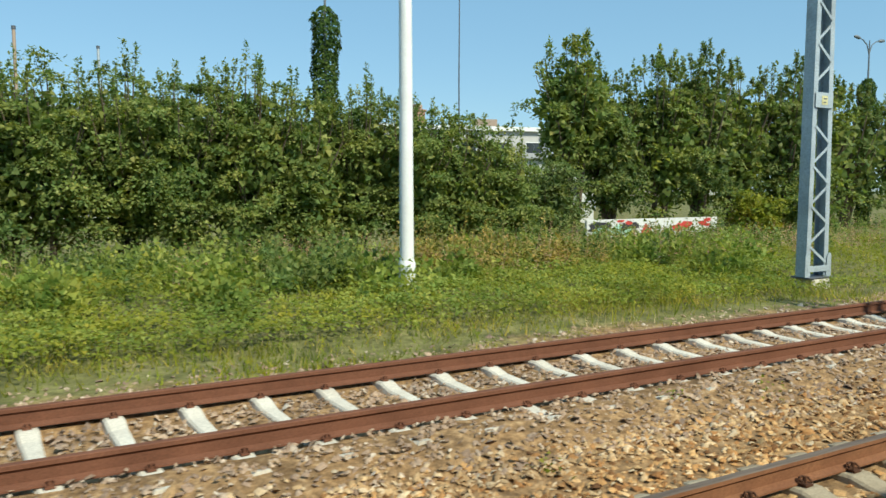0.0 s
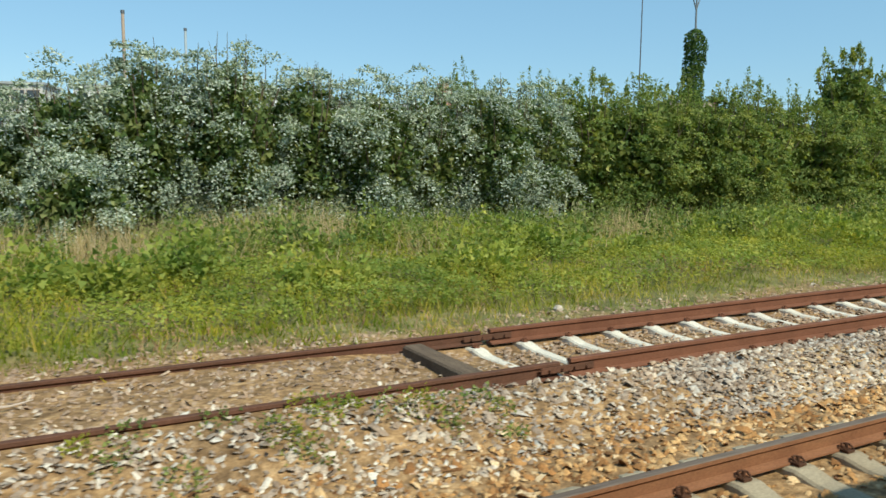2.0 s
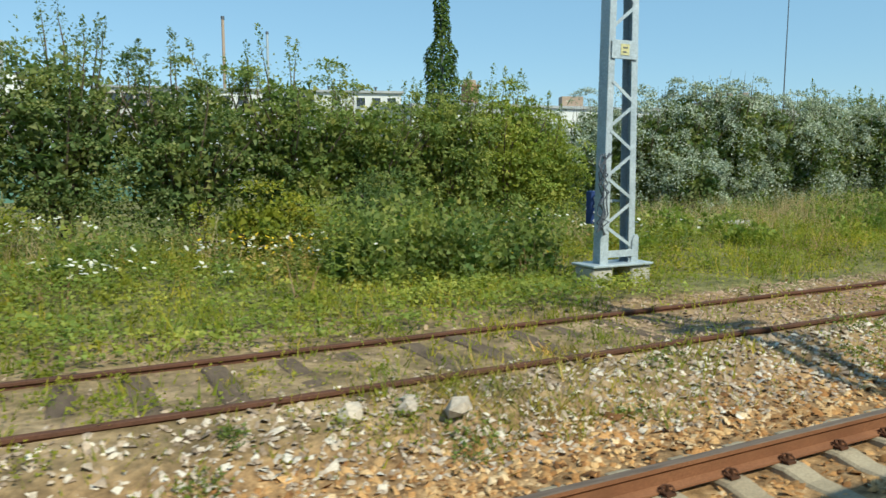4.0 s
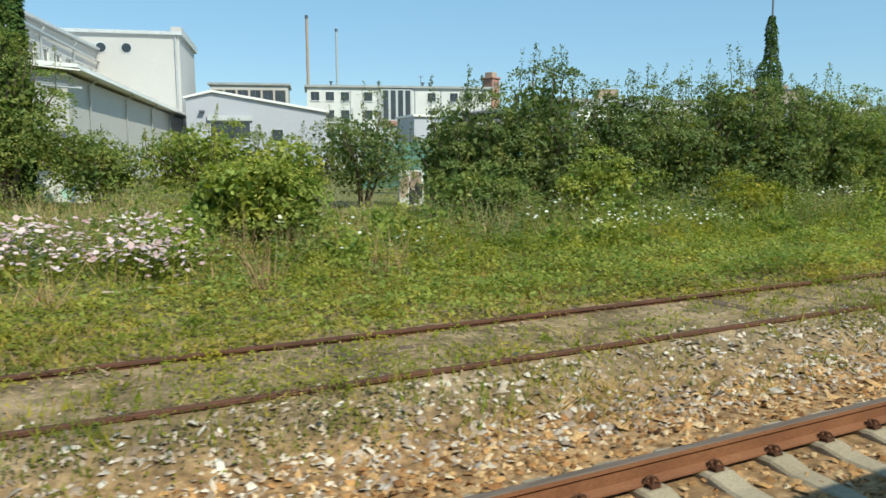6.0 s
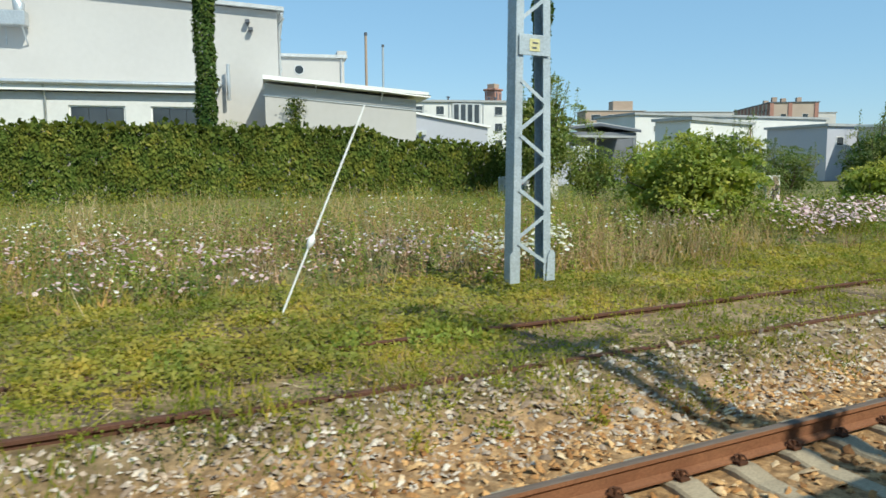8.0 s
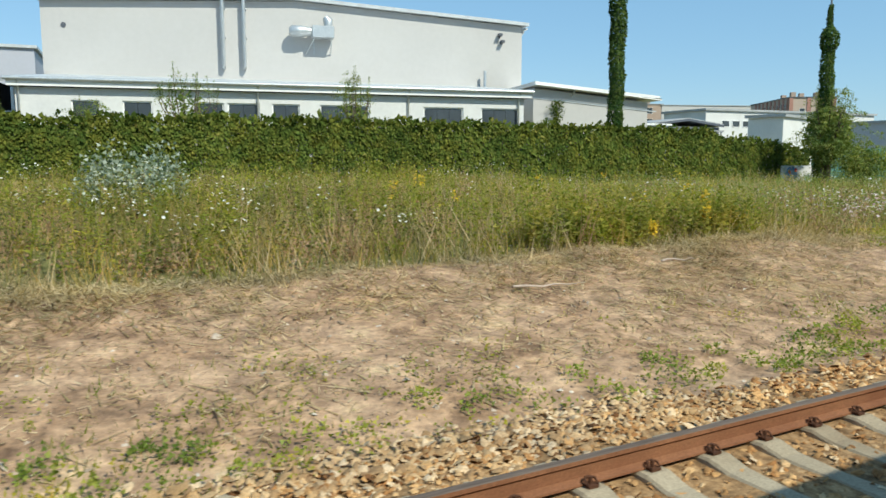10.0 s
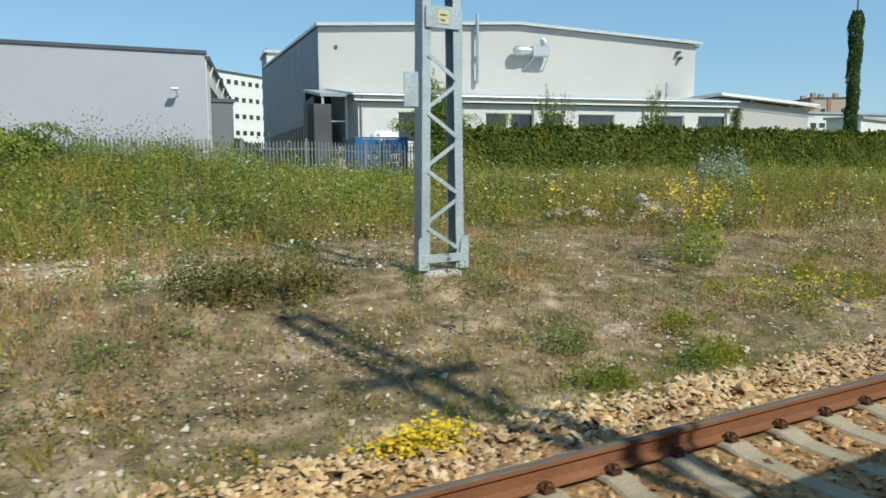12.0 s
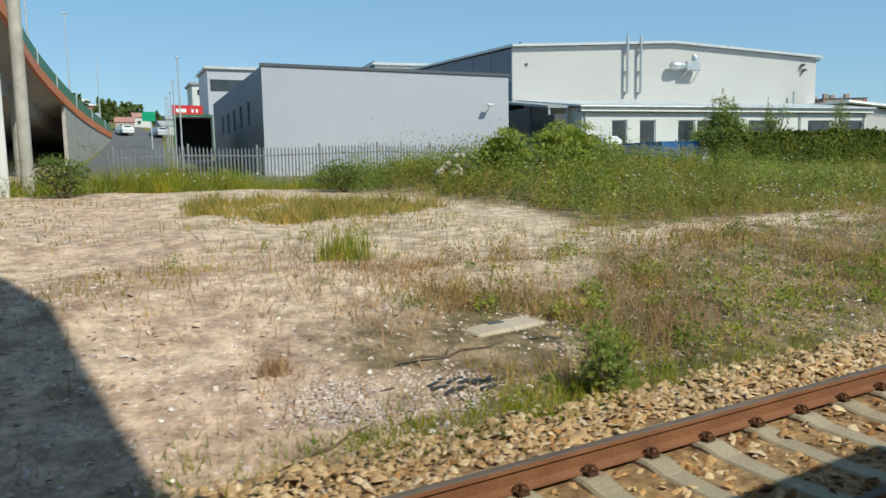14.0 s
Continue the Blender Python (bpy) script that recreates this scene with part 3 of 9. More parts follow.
def stones(name, n, x0, x1, y0, y1, size, material, label, lift=0.0, keep=None, seed=1, zfun=None):
    """Broken stones, each an uneven wedge-shaped lump, as one body of stuff."""
    rs = np.random.RandomState(seed)
    x = rs.uniform(x0, x1, n)
    y = rs.uniform(y0, y1, n)
    if keep is not None:
        k = keep(x, y, rs)
        x, y = x[k], y[k]
    n = len(x)
    z = (ground_z(x, y) if zfun is None else zfun(x, y)) + lift + rs.normal(0, 0.012, n)
    r = rs.gamma(9, size / 9, n)
    sc = np.stack([rs.uniform(0.7, 1.3, n), rs.uniform(0.6, 1.1, n), rs.uniform(0.45, 0.85, n)], 1) * r[:, None]
    base = np.array([(1, 0.8, -0.5), (-1, 0.8, -0.5), (-1, -0.8, -0.5), (1, -0.8, -0.5), (0.55, 0, 0.55), (-0.55, 0, 0.55)], float)
    v = base[None] + rs.normal(0, 0.24, (n, 6, 3))
    turn, tip = rs.uniform(0, 2 * math.pi, n), rs.normal(0, 0.35, (n, 2))
    v = v * sc[:, None, :]
    v[:, :, 2] += v[:, :, 0] * tip[:, :1] + v[:, :, 1] * tip[:, 1:]
    c, s = np.cos(turn)[:, None], np.sin(turn)[:, None]
    v = np.stack([v[:, :, 0] * c - v[:, :, 1] * s, v[:, :, 0] * s + v[:, :, 1] * c, v[:, :, 2]], 2)
    v += np.stack([x, y, z], 1)[:, None]
    f = np.array([(0, 1, 5), (0, 5, 4), (1, 2, 5), (2, 3, 4), (2, 4, 5), (3, 0, 4)])
    me = bpy.data.meshes.new(name)
    V = v.reshape(-1, 3)
    F = (f[None] + 6 * np.arange(n)[:, None, None]).reshape(-1)
    me.vertices.add(len(V))
    me.vertices.foreach_set("co", V.astype(np.float32).ravel())
    me.loops.add(len(F))
    me.loops.foreach_set("vertex_index", F.astype(np.int32))
    me.polygons.add(len(F) // 3)
    me.polygons.foreach_set("loop_start", np.arange(0, len(F), 3, dtype=np.int32))
    me.materials.append(material)
    me.update(calc_edges=True)
    return tagged(new(name, me), label, "gravel", kind="stuff")


def near_rail_y(x):
    return 3.53 - 0.0027 * x


def ballast_z(x, y):
    d = y - near_rail_y(x)
    return np.interp(d, [-2.4, -0.1, 0.1, 0.75, 1.25, 1.9], [-0.428, -0.428, -0.41, -0.388, -0.41, -0.47])


def off_rail(x, y, rs):
    d = y - near_rail_y(x)
    phase = np.abs((x + 153.0 - 0.18) / 0.6 % 1.0 - 0.5)          # 0.5: over a sleeper
    over = (phase > 0.27) & (d < 0.52) & (rs.uniform(0, 1, len(x)) > 0.16)
    return (np.abs(d) > 0.085) & (np.abs(d + 1.507) > 0.085) & ~over


# rusty stones close to the rail, then tan, grey and pale ones further off
stones("ballast", 100000, -145, 9, 3.3, 4.9, 0.026, BALLAST_RUSTY, "coarse rust-stained ballast stones along the main line", keep=lambda x, y, rs: off_rail(x, y, rs) & (y > near_rail_y(x)) & (y < 4.8 + rs.normal(0, 0.15, len(x))) & ((x > -102) | (rs.uniform(0, 1, len(x)) < 0.35)), seed=11, zfun=lambda x, y: np.maximum(ballast_z(x, y), ground_z(x, y) + 0.006))
stones("ballast", 32000, -145, -96, 3.5, 5.35, 0.031, BALLAST_TAN, "coarse tan ballast stones on the shoulder of the main line", keep=lambda x, y, rs: off_rail(x, y, rs) & (y > near_rail_y(x)) & (y < 5.2 + rs.normal(0, 0.08, len(x))), seed=12, zfun=ballast_z)
stones("ballast", 40000, -145, 8, 2.35, 3.9, 0.027, BALLAST_RUSTY, "ballast stones between the rails of the main line", keep=lambda x, y, rs: off_rail(x, y, rs) & (y < near_rail_y(x)), seed=13, zfun=lambda x, y: np.maximum(ballast_z(x, y), ground_z(x, y) + 0.008))
stones("ballast", 32000, -16, 16, 4.5, 8.4, 0.021, BALLAST_GREY, "grey-brown ballast stones round the siding", lift=0.0, keep=lambda x, y, rs: (np.abs(y - 5.68) > 0.08) & (np.abs(y - 7.19) > 0.08) & ((np.abs((x + 16.07 + 0.096 * (y - 6.43)) / 0.6655 % 1.0 - 0.5) < 0.34) | (y < 5.4) | (y > 7.6)) & ((y < 7.9) | (rs.uniform(0, 1, len(x)) < 0.4)) & (y > 5.0 - 0.05 * np.clip(x + 4, 0, 10)), seed=14, zfun=lambda x, y: np.interp(y, [4.3, 4.75, 5.15, 5.6, 5.8, 7.1, 7.3, 7.9, 8.4], [-0.395, -0.32, -0.175, -0.158, -0.225, -0.225, -0.165, -0.16, -0.14]))
stones("ballast", 12000, -14, 11, 4.5, 5.35, 0.026, BALLAST_TAN, "pale tan ballast stones between the tracks", keep=lambda x, y, rs: y < 5.2 + rs.normal(0, 0.12, len(x)) - 0.055 * np.clip(x + 4, 0, 14), seed=21, zfun=lambda x, y: np.interp(y, [4.3, 4.75, 5.15, 5.6], [-0.395, -0.32, -0.175, -0.158]))
stones("ballast", 9000, -15, -1, 4.45, 5.45, 0.026, BALLAST_PALE, "pale bright ballast stones beside the siding", keep=lambda x, y, rs: rs.uniform(0, 1, len(x)) < np.interp(x, [-15, -6, -1], [1, 0.9, 0.1]), seed=25, zfun=lambda x, y: np.interp(y, [4.3, 4.75, 5.15, 5.6], [-0.385, -0.31, -0.165, -0.148]))
stones("ballast", 56000, -88, -12, 4.4, 6.0, 0.024, BALLAST_PALE, "pale loose ballast stones beside the disused siding", keep=lambda x, y, rs: (np.abs(y - 5.72) > 0.08) & (rs.uniform(0, 1, len(x)) < np.interp(y, [4.4, 4.8, 5.5, 5.8, 6.1], [0.5, 0.9, 0.8, 0.4, 0.15]) * np.where((x < -40) & (y > 4.9), np.where(x < -68, 0.85, 0.5), 1.0)), lift=0.008, seed=15)
stones("ballast", 10500, -35, -16, 5.7, 8.1, 0.022, BALLAST_GREY, "reddish grey gravel between the sunken rails", lift=0.0, keep=lambda x, y, rs: (np.abs(y - 5.72) > 0.08) & (np.abs(y - 7.22) > 0.08), seed=22)
stones("ballast", 9000, -86, -16, 5.7, 8.2, 0.022, BALLAST_GREY, "sunken grey stones between the disused rails", lift=0.0, keep=lambda x, y, rs: (np.abs(y - 5.72) > 0.08) & (np.abs(y - 7.22) > 0.08) & (rs.uniform(0, 1, len(x)) < np.where(x > -28, 1.0, 0.7)), seed=16)
stones("gravel", 5200, -126, -103, 5.4, 11, 0.024, BALLAST_PALE, "pale broken stones on dry ground", keep=lambda x, y, rs: lumps(x, y, 1.6, 9) + rs.uniform(-0.3, 0.3, len(x)) > 0.5, seed=23)
stones("gravel", 6500, -152, -84, 5.0, 12, 0.026, BALLAST_PALE, "scattered pale stones on bare ground", keep=lambda x, y, rs: rs.uniform(0, 1, len(x)) < np.interp(y, [5, 7, 12], [1, 0.6, 0.35]), seed=17)
stones("gravel", 4200, -121, -110, 5.3, 8.2, 0.017, BALLAST_PALE, "pale broken rubble trodden into dry ground", keep=lambda x, y, rs: lumps(x, y, 1.3, 19) + rs.uniform(-0.3, 0.3, len(x)) > 0.45, seed=24)
stones("gravel", 5000, -152, -128, 5.2, 9.0, 0.022, BALLAST_PINK, "fine pale rubble on the sandy clearing", seed=18)


# ---- masts and poles ----
def lattice_mast(at, height, label, plinth, foot=True):
    m = thing("catenary_mast", at, label, "mast", "lattice masts along the line")
    w0, w1 = 0.285, 0.17
    for sx in (-1, 1):
        leg = part("leg", Shape().bar((sx * (w0 + 0.06), 0, 0), (sx * (w1 + 0.06), 0, height), 0.012, 0.215).done("leg", MAST), m)
        for dy in (-0.11, 0.11):
            part("flange", Shape().bar((sx * w0, dy, 0), (sx * w1, dy, height), 0.13, 0.012).done("flange", MAST), leg)
        g = Shape()
        outline = [(0.25, 0), (0.41, 0), (0.41, 0.42), (0.38, 0.47), (0.32, 0.47), (0.28, 0.38)]
        g.add([(sx * p, -0.13, q) for p, q in outline] + [(sx * p, -0.145, q) for p, q in outline],
              [(0, 1, 2, 3, 4, 5), (11, 10, 9, 8, 7, 6)] + [(i, (i + 1) % 6, 6 + (i + 1) % 6, 6 + i) for i in range(6)])
        part("gusset", g.done("gusset", MAST), m)
    n = int((height - 0.3) / 0.40)
    for i in range(n):                                      # a single zigzag of flat bars between the legs
        z0, z1 = 0.24 + i * 0.40, 0.24 + (i + 1) * 0.40
        if 3.2 < (z0 + z1) / 2 < 3.75:
            continue
        s = 1 if i % 2 else -1
        wa = w0 + (w1 - w0) * z0 / height - 0.03
        d = Shape().bar((-s * wa, -0.118 + s * 0.01, z0 + 0.04), (s * wa, -0.118 + s * 0.01, z1 - 0.04), 0.055, 0.008)
        part("brace", d.done("brace", MAST), m)
    if foot:
        b = Shape().box((-0.35, -0.15, 0.10), (0.35, -0.135, 0.22), 0.004)
        part("foot_plate", b.done("foot_plate", MAST), m)
    p = Shape().box((-0.27, -0.148, 3.36), (0.27, -0.134, 3.66), 0.004)
    part("band_plate", p.done("band_plate", MAST), m)
    y = part("number_plate", Shape().box((-0.09, -0.156, 3.42), (0.09, -0.149, 3.60), 0.002).done("number_plate", YELLOW), m, "yellow plate with a worn dark mark")
    part("mark", Shape().box((-0.05, -0.162, 3.53), (0.05, -0.157, 3.55)).box((-0.05, -0.162, 3.46), (0.03, -0.157, 3.48)).done("mark", TRIM_DARK), y)
    part("cap", Shape().box((-0.22, -0.13, height), (0.22, 0.13, height + 0.03), 0.01).done("cap", MAST), m)
    if plinth == "single":
        part("base_plate", Shape().box((-0.37, -0.22, -0.035), (0.37, 0.22, 0.0), 0.008).done("base_plate", TRIM_DARK), m)
        part("plinth", Shape().box((-0.24, -0.22, -0.6), (0.32, 0.22, -0.036), 0.03).done("plinth", SLEEPER_PALE), m, "pale concrete block")
    elif plinth:
        part("base_plate", Shape().box((-0.66, -0.30, -0.04), (0.62, 0.30, 0.0), 0.008).done("base_plate", MAST), m)
        for x in (-0.42, 0.40):
            part("plinth", Shape().box((x - 0.22, -0.24, -0.62), (x + 0.22, 0.24, -0.04), 0.03).done("plinth", CONCRETE), m, "weathered concrete block")
    else:
        part("plinth", Shape().box((-0.5, -0.35, -0.9), (0.5, 0.35, -0.3), 0.04).done("plinth", CONCRETE), m, "sunken concrete footing")
    return m


lattice_mast(pose(13.7, 9.45, 0.12), 9.0, "blue-grey lattice mast on a pale concrete block", "single")
m2 = lattice_mast(pose(-32.3, 9.7, 0.22), 9.0, "blue-grey lattice mast with a steel plate on concrete blocks", True)
lattice_mast(pose(-74.7, 9.25, 0.12), 9.0, "pale grey lattice mast standing in flowering weeds", False, False)
m4 = lattice_mast(pose(-116.4, 9.25, 0.28), 9.0, "grey lattice mast on bare dry ground", False)
part("side_plate", Shape().box((-0.62, -0.16, 2.28), (-0.40, -0.145, 2.75), 0.004).done("side_plate", MAST), m4, "bare metal back of a small plate")
part("footing", Shape().box((-0.31, -0.17, -0.5), (0.31, 0.17, -0.02), 0.05).done("footing", CONCRETE), m4, "low rough concrete footing")
# the opposite masts, whose shadows fall over the tracks
for mx in (15.0, -31.0, -73.6, -115.45):
    opposite = lattice_mast(pose(mx, -4.7, -0.5), 14.2, "tall grey lattice mast beyond the train", False)
    part("crossarm", Shape().bar((0, -0.1, 8.6), (0, 2.0, 9.0), 0.07, 0.07, (1, 0, 0)).done("crossarm", MAST), opposite)
    part("stay_tube", Shape().bar((0, -0.1, 10.4), (0, 2.0, 9.05), 0.05, 0.05, (1, 0, 0)).done("stay_tube", MAST), opposite)
    part("insulator", Shape().tube([(0, 0.1, 9.05), (0, 0.3, 9.08), (0, 0.6, 9.12), (0, 0.8, 9.15)], [0.06, 0.13, 0.13, 0.06], 10).done("insulator", TRIM_DARK, True), opposite)
    part("feeder_bracket", Shape().box((-0.75, -0.08, 11.6), (0.75, 0.08, 11.75)).done("feeder_bracket", MAST), opposite)
    part("steady_arm", Shape().bar((0, -0.1, 7.2), (0, 2.0, 7.4), 0.06, 0.06, (1, 0, 0)).done("steady_arm", MAST), opposite)


def mast_box():
    b = thing("switch_box", pose(-32.2, 10.3, 0.83), "dark blue box with pale crossed bars fixed to a lattice mast", "box")
    part("case", Shape().box((-0.17, -0.06, 0), (0.12, 0.1, 0.58), 0.015).done("case", SWITCH_BLUE), b)
    for k in (0.05, 0.30):
        part("cross_bar", Shape().bar((-0.13, -0.068, k), (0.08, -0.068, k + 0.17), 0.035, 0.006).bar((-0.13, -0.076, k + 0.17), (0.08, -0.076, k), 0.035, 0.006).done("cross_bar", TRIM), b, "pale crossed bars")
    for x in (-0.12, 0.06):
        part("bracket", Shape().box((x, -0.50, 0.4), (x + 0.04, -0.061, 0.44)).done("bracket", MAST), b)
    c = thing("cable_loops", pose(-32.72, 9.5, 0.75), "dark coiled cables tied to a mast leg", "cable")
    rs = random.Random(2)
    for k in range(5):
        pts = [(rs.uniform(-0.12, 0.12), rs.uniform(-0.05, 0.05), z * 0.16 + rs.uniform(-0.04, 0.04)) for z in range(9)]
        part("cable", Shape().tube(pts, 0.014, 6).done("cable", TRIM_DARK), c)


mast_box()


def white_pole():
    p = thing("pole", pose(5.69, 11.75, -0.05), "tall white-painted steel pole with a collar at its foot", "pole")
    part("shaft", Shape().tube([(0, 0, 0.55), (0, 0, 9.5)], [0.128, 0.10], 16).done("shaft", POLE_WHITE, True), p)
    part("collar", Shape().tube([(0, 0, 0.55), (0, 0, 0.62), (0, 0, 0.68)], [0.155, 0.155, 0.13], 16).done("collar", POLE_WHITE, True), p)
    part("foot", Shape().tube([(0, 0, -0.4), (0, 0, 0.55)], [0.165, 0.15], 16).done("foot", POLE_WHITE, True), p)
    part("cap", Shape().tube([(0, 0, 9.5), (0, 0, 9.58)], [0.11, 0.04], 12).done("cap", POLE_WHITE, True), p)


white_pole()


def sign_post():
    s = thing("sign_post", pose(-84.7, 7.45, gz(-84.7, 7.45)), "thin grey steel post with a small dark sign", "sign")
    part("post", Shape().tube([(0, 0, -0.3), (0, 0, 2.0)], 0.022, 8).done("post", ROOF, True), s)
    part("plate", Shape().box((-0.085, -0.035, 1.68), (0.085, -0.026, 2.02), 0.006).done("plate", DARK), s, "weathered dark sign plate")


sign_post()


def stay():
    s = thing("stay_wire", pose(-78.62, 9.05, gz(-78.6, 9.05)), "slanting stay rod with a white insulator", "stay wire")
    a, b = Vector((0, 0, 0)), Vector((1.25, 0.1, 2.75))
    part("rod", Shape().tube([a, b], 0.014, 6).done("rod", POLE_WHITE, True), s)
    c = a + (b - a) * 0.36
    part("insulator", Shape().tube([c - (b - a) * 0.03, c - (b - a) * 0.015, c, c + (b - a) * 0.015, c + (b - a) * 0.03], [0.02, 0.045, 0.05, 0.045, 0.02], 10).done("insulator", POLE_WHITE, True), s, "white porcelain insulator")
    part("anchor", Shape().box((-0.12, -0.12, -0.2), (0.12, 0.12, 0.05), 0.03).done("anchor", CONCRETE), s)


stay()


# ---- plants ----
def leaf_quads(c, d, size, rs, width=0.62, fold=0.12, face=None):
    """Pointed leaves: four corners from base to tip, a little folded; face: the way that their upper sides look."""
    n = len(c)
    d = d / np.linalg.norm(d, axis=1, keepdims=True)
    s = np.cross(d, rs.normal(size=(n, 3)) if face is None else face)
    s /= np.linalg.norm(s, axis=1, keepdims=True) + 1e-9
    u = np.cross(d, s)
    L = size[:, None]
    mid = c + d * L * 0.45 + u * L * fold
    return np.stack([c, mid + s * L * width / 2, c + d * L, mid - s * L * width / 2], 1).reshape(-1, 3)


def half_leaf(v):
    """Small leaves as single triangles from side to side and tip."""
    return v.reshape(-1, 4, 3)[:, 1:].reshape(-1, 3)


def crown_points(n, rx, ry, rz, rs, clumps, clump_r, shell=0.5, full=0.25, upright=0.72):
    """Leaf places on uneven domes, with gaps between them, that fill the outer part of an ellipsoid."""
    k = clumps
    a = rs.normal(size=(k, 3))
    j = k * 3 // 10                                         # a full foot, down to the ground
    a[:j, 2] = -np.abs(a[:j, 2]) - 0.6
    a[j:, 2] += full                                        # and a full head
    a /= np.linalg.norm(a, axis=1, keepdims=True)
    rad = rs.uniform(shell, 1.0, k) ** 0.6
    bulge = 0.88 + 0.3 * np.sin(a[:, 0] * 5 + rs.uniform(0, 6)) * np.sin(a[:, 2] * 4 + rs.uniform(0, 6)) + rs.normal(0, 0.09, k)
    bulge = np.where(a[:, 2] > 0.4, np.minimum(bulge, 1.0), bulge)
    cc = a * (rad * bulge)[:, None] * np.array([rx, ry, rz])
    i = rs.randint(0, k, n)
    axis = a * 0.6 + np.array([0, 0, 0.7])                  # each spray of leaves looks up and outwards
    d = axis[i] + rs.normal(0, 0.62, (n, 3))
    d /= np.linalg.norm(d, axis=1, keepdims=True)
    r = clump_r * rs.uniform(0.55, 1.4, k)[i] * rs.uniform(0.72, 1.06, n)
    off = d * r[:, None] * np.array([1.92 - upright, 1.92 - upright, upright])
    return cc[i] + off, d


def shrub(name, x, y, rx, ry, h, n, leaf, material, label, category="bush", seed=0, group="", spikes=8, droop=0.25, stems=5, z=None, trunk=0.12, low=0.0, clump=0.46):
    rs = np.random.RandomState(seed)
    silver = material is LEAF_SILVER
    spikes = spikes if silver else spikes + (7 if rx > 0.6 else 0)
    if category == "bush" and low < 0.3:
        low = 0.0
    far = y > 60
    if not far:
        n = int(n * 1.35) if material is LEAF_SILVER else n
        n, leaf = int(n * (1.2 if x < 19 else 0.6)), leaf * (0.64 if x < 19 else 1.0)
    base = gz(x, y) if z is None else z
    t = thing(name, pose(x, y, base - 0.03), label, category, group)
    rz = (h - low) / 2
    mid = np.array([0, 0, low + rz])
    w = Shape()
    rr = random.Random(seed)
    for k in range(stems):
        a = 2 * math.pi * k / stems + rr.uniform(-0.5, 0.5)
        r1 = rr.uniform(0.3, 0.8)
        top = (math.cos(a) * rx * r1, math.sin(a) * ry * r1, low + rz * rr.uniform(0.9, 1.6))
        midp = (top[0] * 0.35 + rr.uniform(-0.1, 0.1), top[1] * 0.35 + rr.uniform(-0.1, 0.1), top[2] * 0.5)
        w.tube([(top[0] * 0.08, top[1] * 0.08, 0), midp, top], [trunk * 0.6, trunk * 0.4, trunk * 0.12], 6)
        for q in range(3):
            e = (midp[0] + rr.uniform(-0.5, 0.5) * rx, midp[1] + rr.uniform(-0.5, 0.5) * ry, midp[2] + rr.uniform(0.2, 0.8) * rz)
            w.tube([midp, e], [trunk * 0.3, trunk * 0.08], 5)
    p, out = crown_points(n, rx, ry, rz, rs, max(24, n // 98), clump * 0.92, full=0.6 if silver else 0.25, upright=1.05 if silver else 0.72)
    skirt = 1 / np.sqrt(1 - 0.85 * np.clip(-p[:, 2] / rz, 0, 1) ** 2)
    if material is LEAF_SILVER:
        skirt = skirt / np.sqrt(1 - 0.6 * np.clip(p[:, 2] / rz, 0, 1) ** 2)
    p[:, :2] *= skirt[:, None]                              # the foot is nearly as wide as the middle
    p = p + mid
    # dense inner leaves
    m = int(n * 0.45)
    q = rs.normal(size=(m, 3))
    q /= np.linalg.norm(q, axis=1, keepdims=True)
    q = q * (rs.uniform(0.05, 0.5, m) ** 0.5)[:, None] * np.array([rx, ry, rz]) + mid
    sp, so = [], []
    for k in range(spikes):
        a, r = rs.uniform(0, 2 * math.pi), math.sqrt(rs.uniform(0, 0.75))
        bx, by = math.cos(a) * rx * r, math.sin(a) * ry * r
        bz = low + rz + rz * math.sqrt(max(0.05, 1 - r * r)) - 0.5
        ln = rs.uniform(0.35, 1.0) * (0.5 if rx < 1 else 1.0) * min(1.0, h / 4)
        c = 75 if silver else 80 if rx > 1 else 40
        s = rs.uniform(0, 1, c)
        lean = rs.normal(0, 0.1, 2)
        wide = 0.24 if silver else 0.11 if rx > 1 and h > 3 else 0.06
        sp.append(np.stack([bx + s * lean[0] + rs.normal(0, wide, c) * (1.15 - s), by + s * lean[1] + rs.normal(0, wide, c) * (1.15 - s), bz + s * ln * (1.1 if silver else 1.25)], 1))
        so.append(rs.normal(size=(c, 3)) + np.array([0, 0, 0.9 if silver else 0.4]))
        if not far:
            w.tube([(bx * 0.4, by * 0.4, low + rz * 0.7), (bx, by, bz - 0.1), (bx + lean[0] * 0.7, by + lean[1] * 0.7, bz + ln * 0.75)], [trunk * 0.2, 0.016, 0.004], 4)
    part("trunk", w.done("trunk", BARK, True), t)
    P = np.concatenate([p, q] + sp)
    D = np.concatenate([out * np.array([1, 1, 0.3]) + rs.normal(0, 0.55, (n, 3)), rs.normal(size=(m, 3))] + so)
    D[:, 2] -= droop
    N = np.concatenate([out + np.array([0, -0.1, 0.4]) + rs.normal(0, 0.3, (n, 3)), rs.normal(size=(m, 3))] + so)
    size = np.concatenate([rs.uniform(0.7, 1.25, n) * leaf, rs.uniform(1.8, 2.7, m) * leaf, rs.uniform(0.7, 1.1, len(P) - n - m) * leaf])
    ok = P[:, 2] > 0.03
    if not far:
        thick = np.arange(len(P))
        thick = (thick >= n) & (thick < n + m)
        ok &= thick | (P[:, 1] < ry * 0.25) | (rs.uniform(0, 1, len(P)) < 0.4)      # thinner on the shaded side
    inner = np.zeros(len(P), bool)
    inner[n:n + m] = True
    pick = ok & ~inner
    part("crown", mesh_np("crown", leaf_quads(P[pick], D[pick], size[pick], rs, face=N[pick]), 4, material), t)
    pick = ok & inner
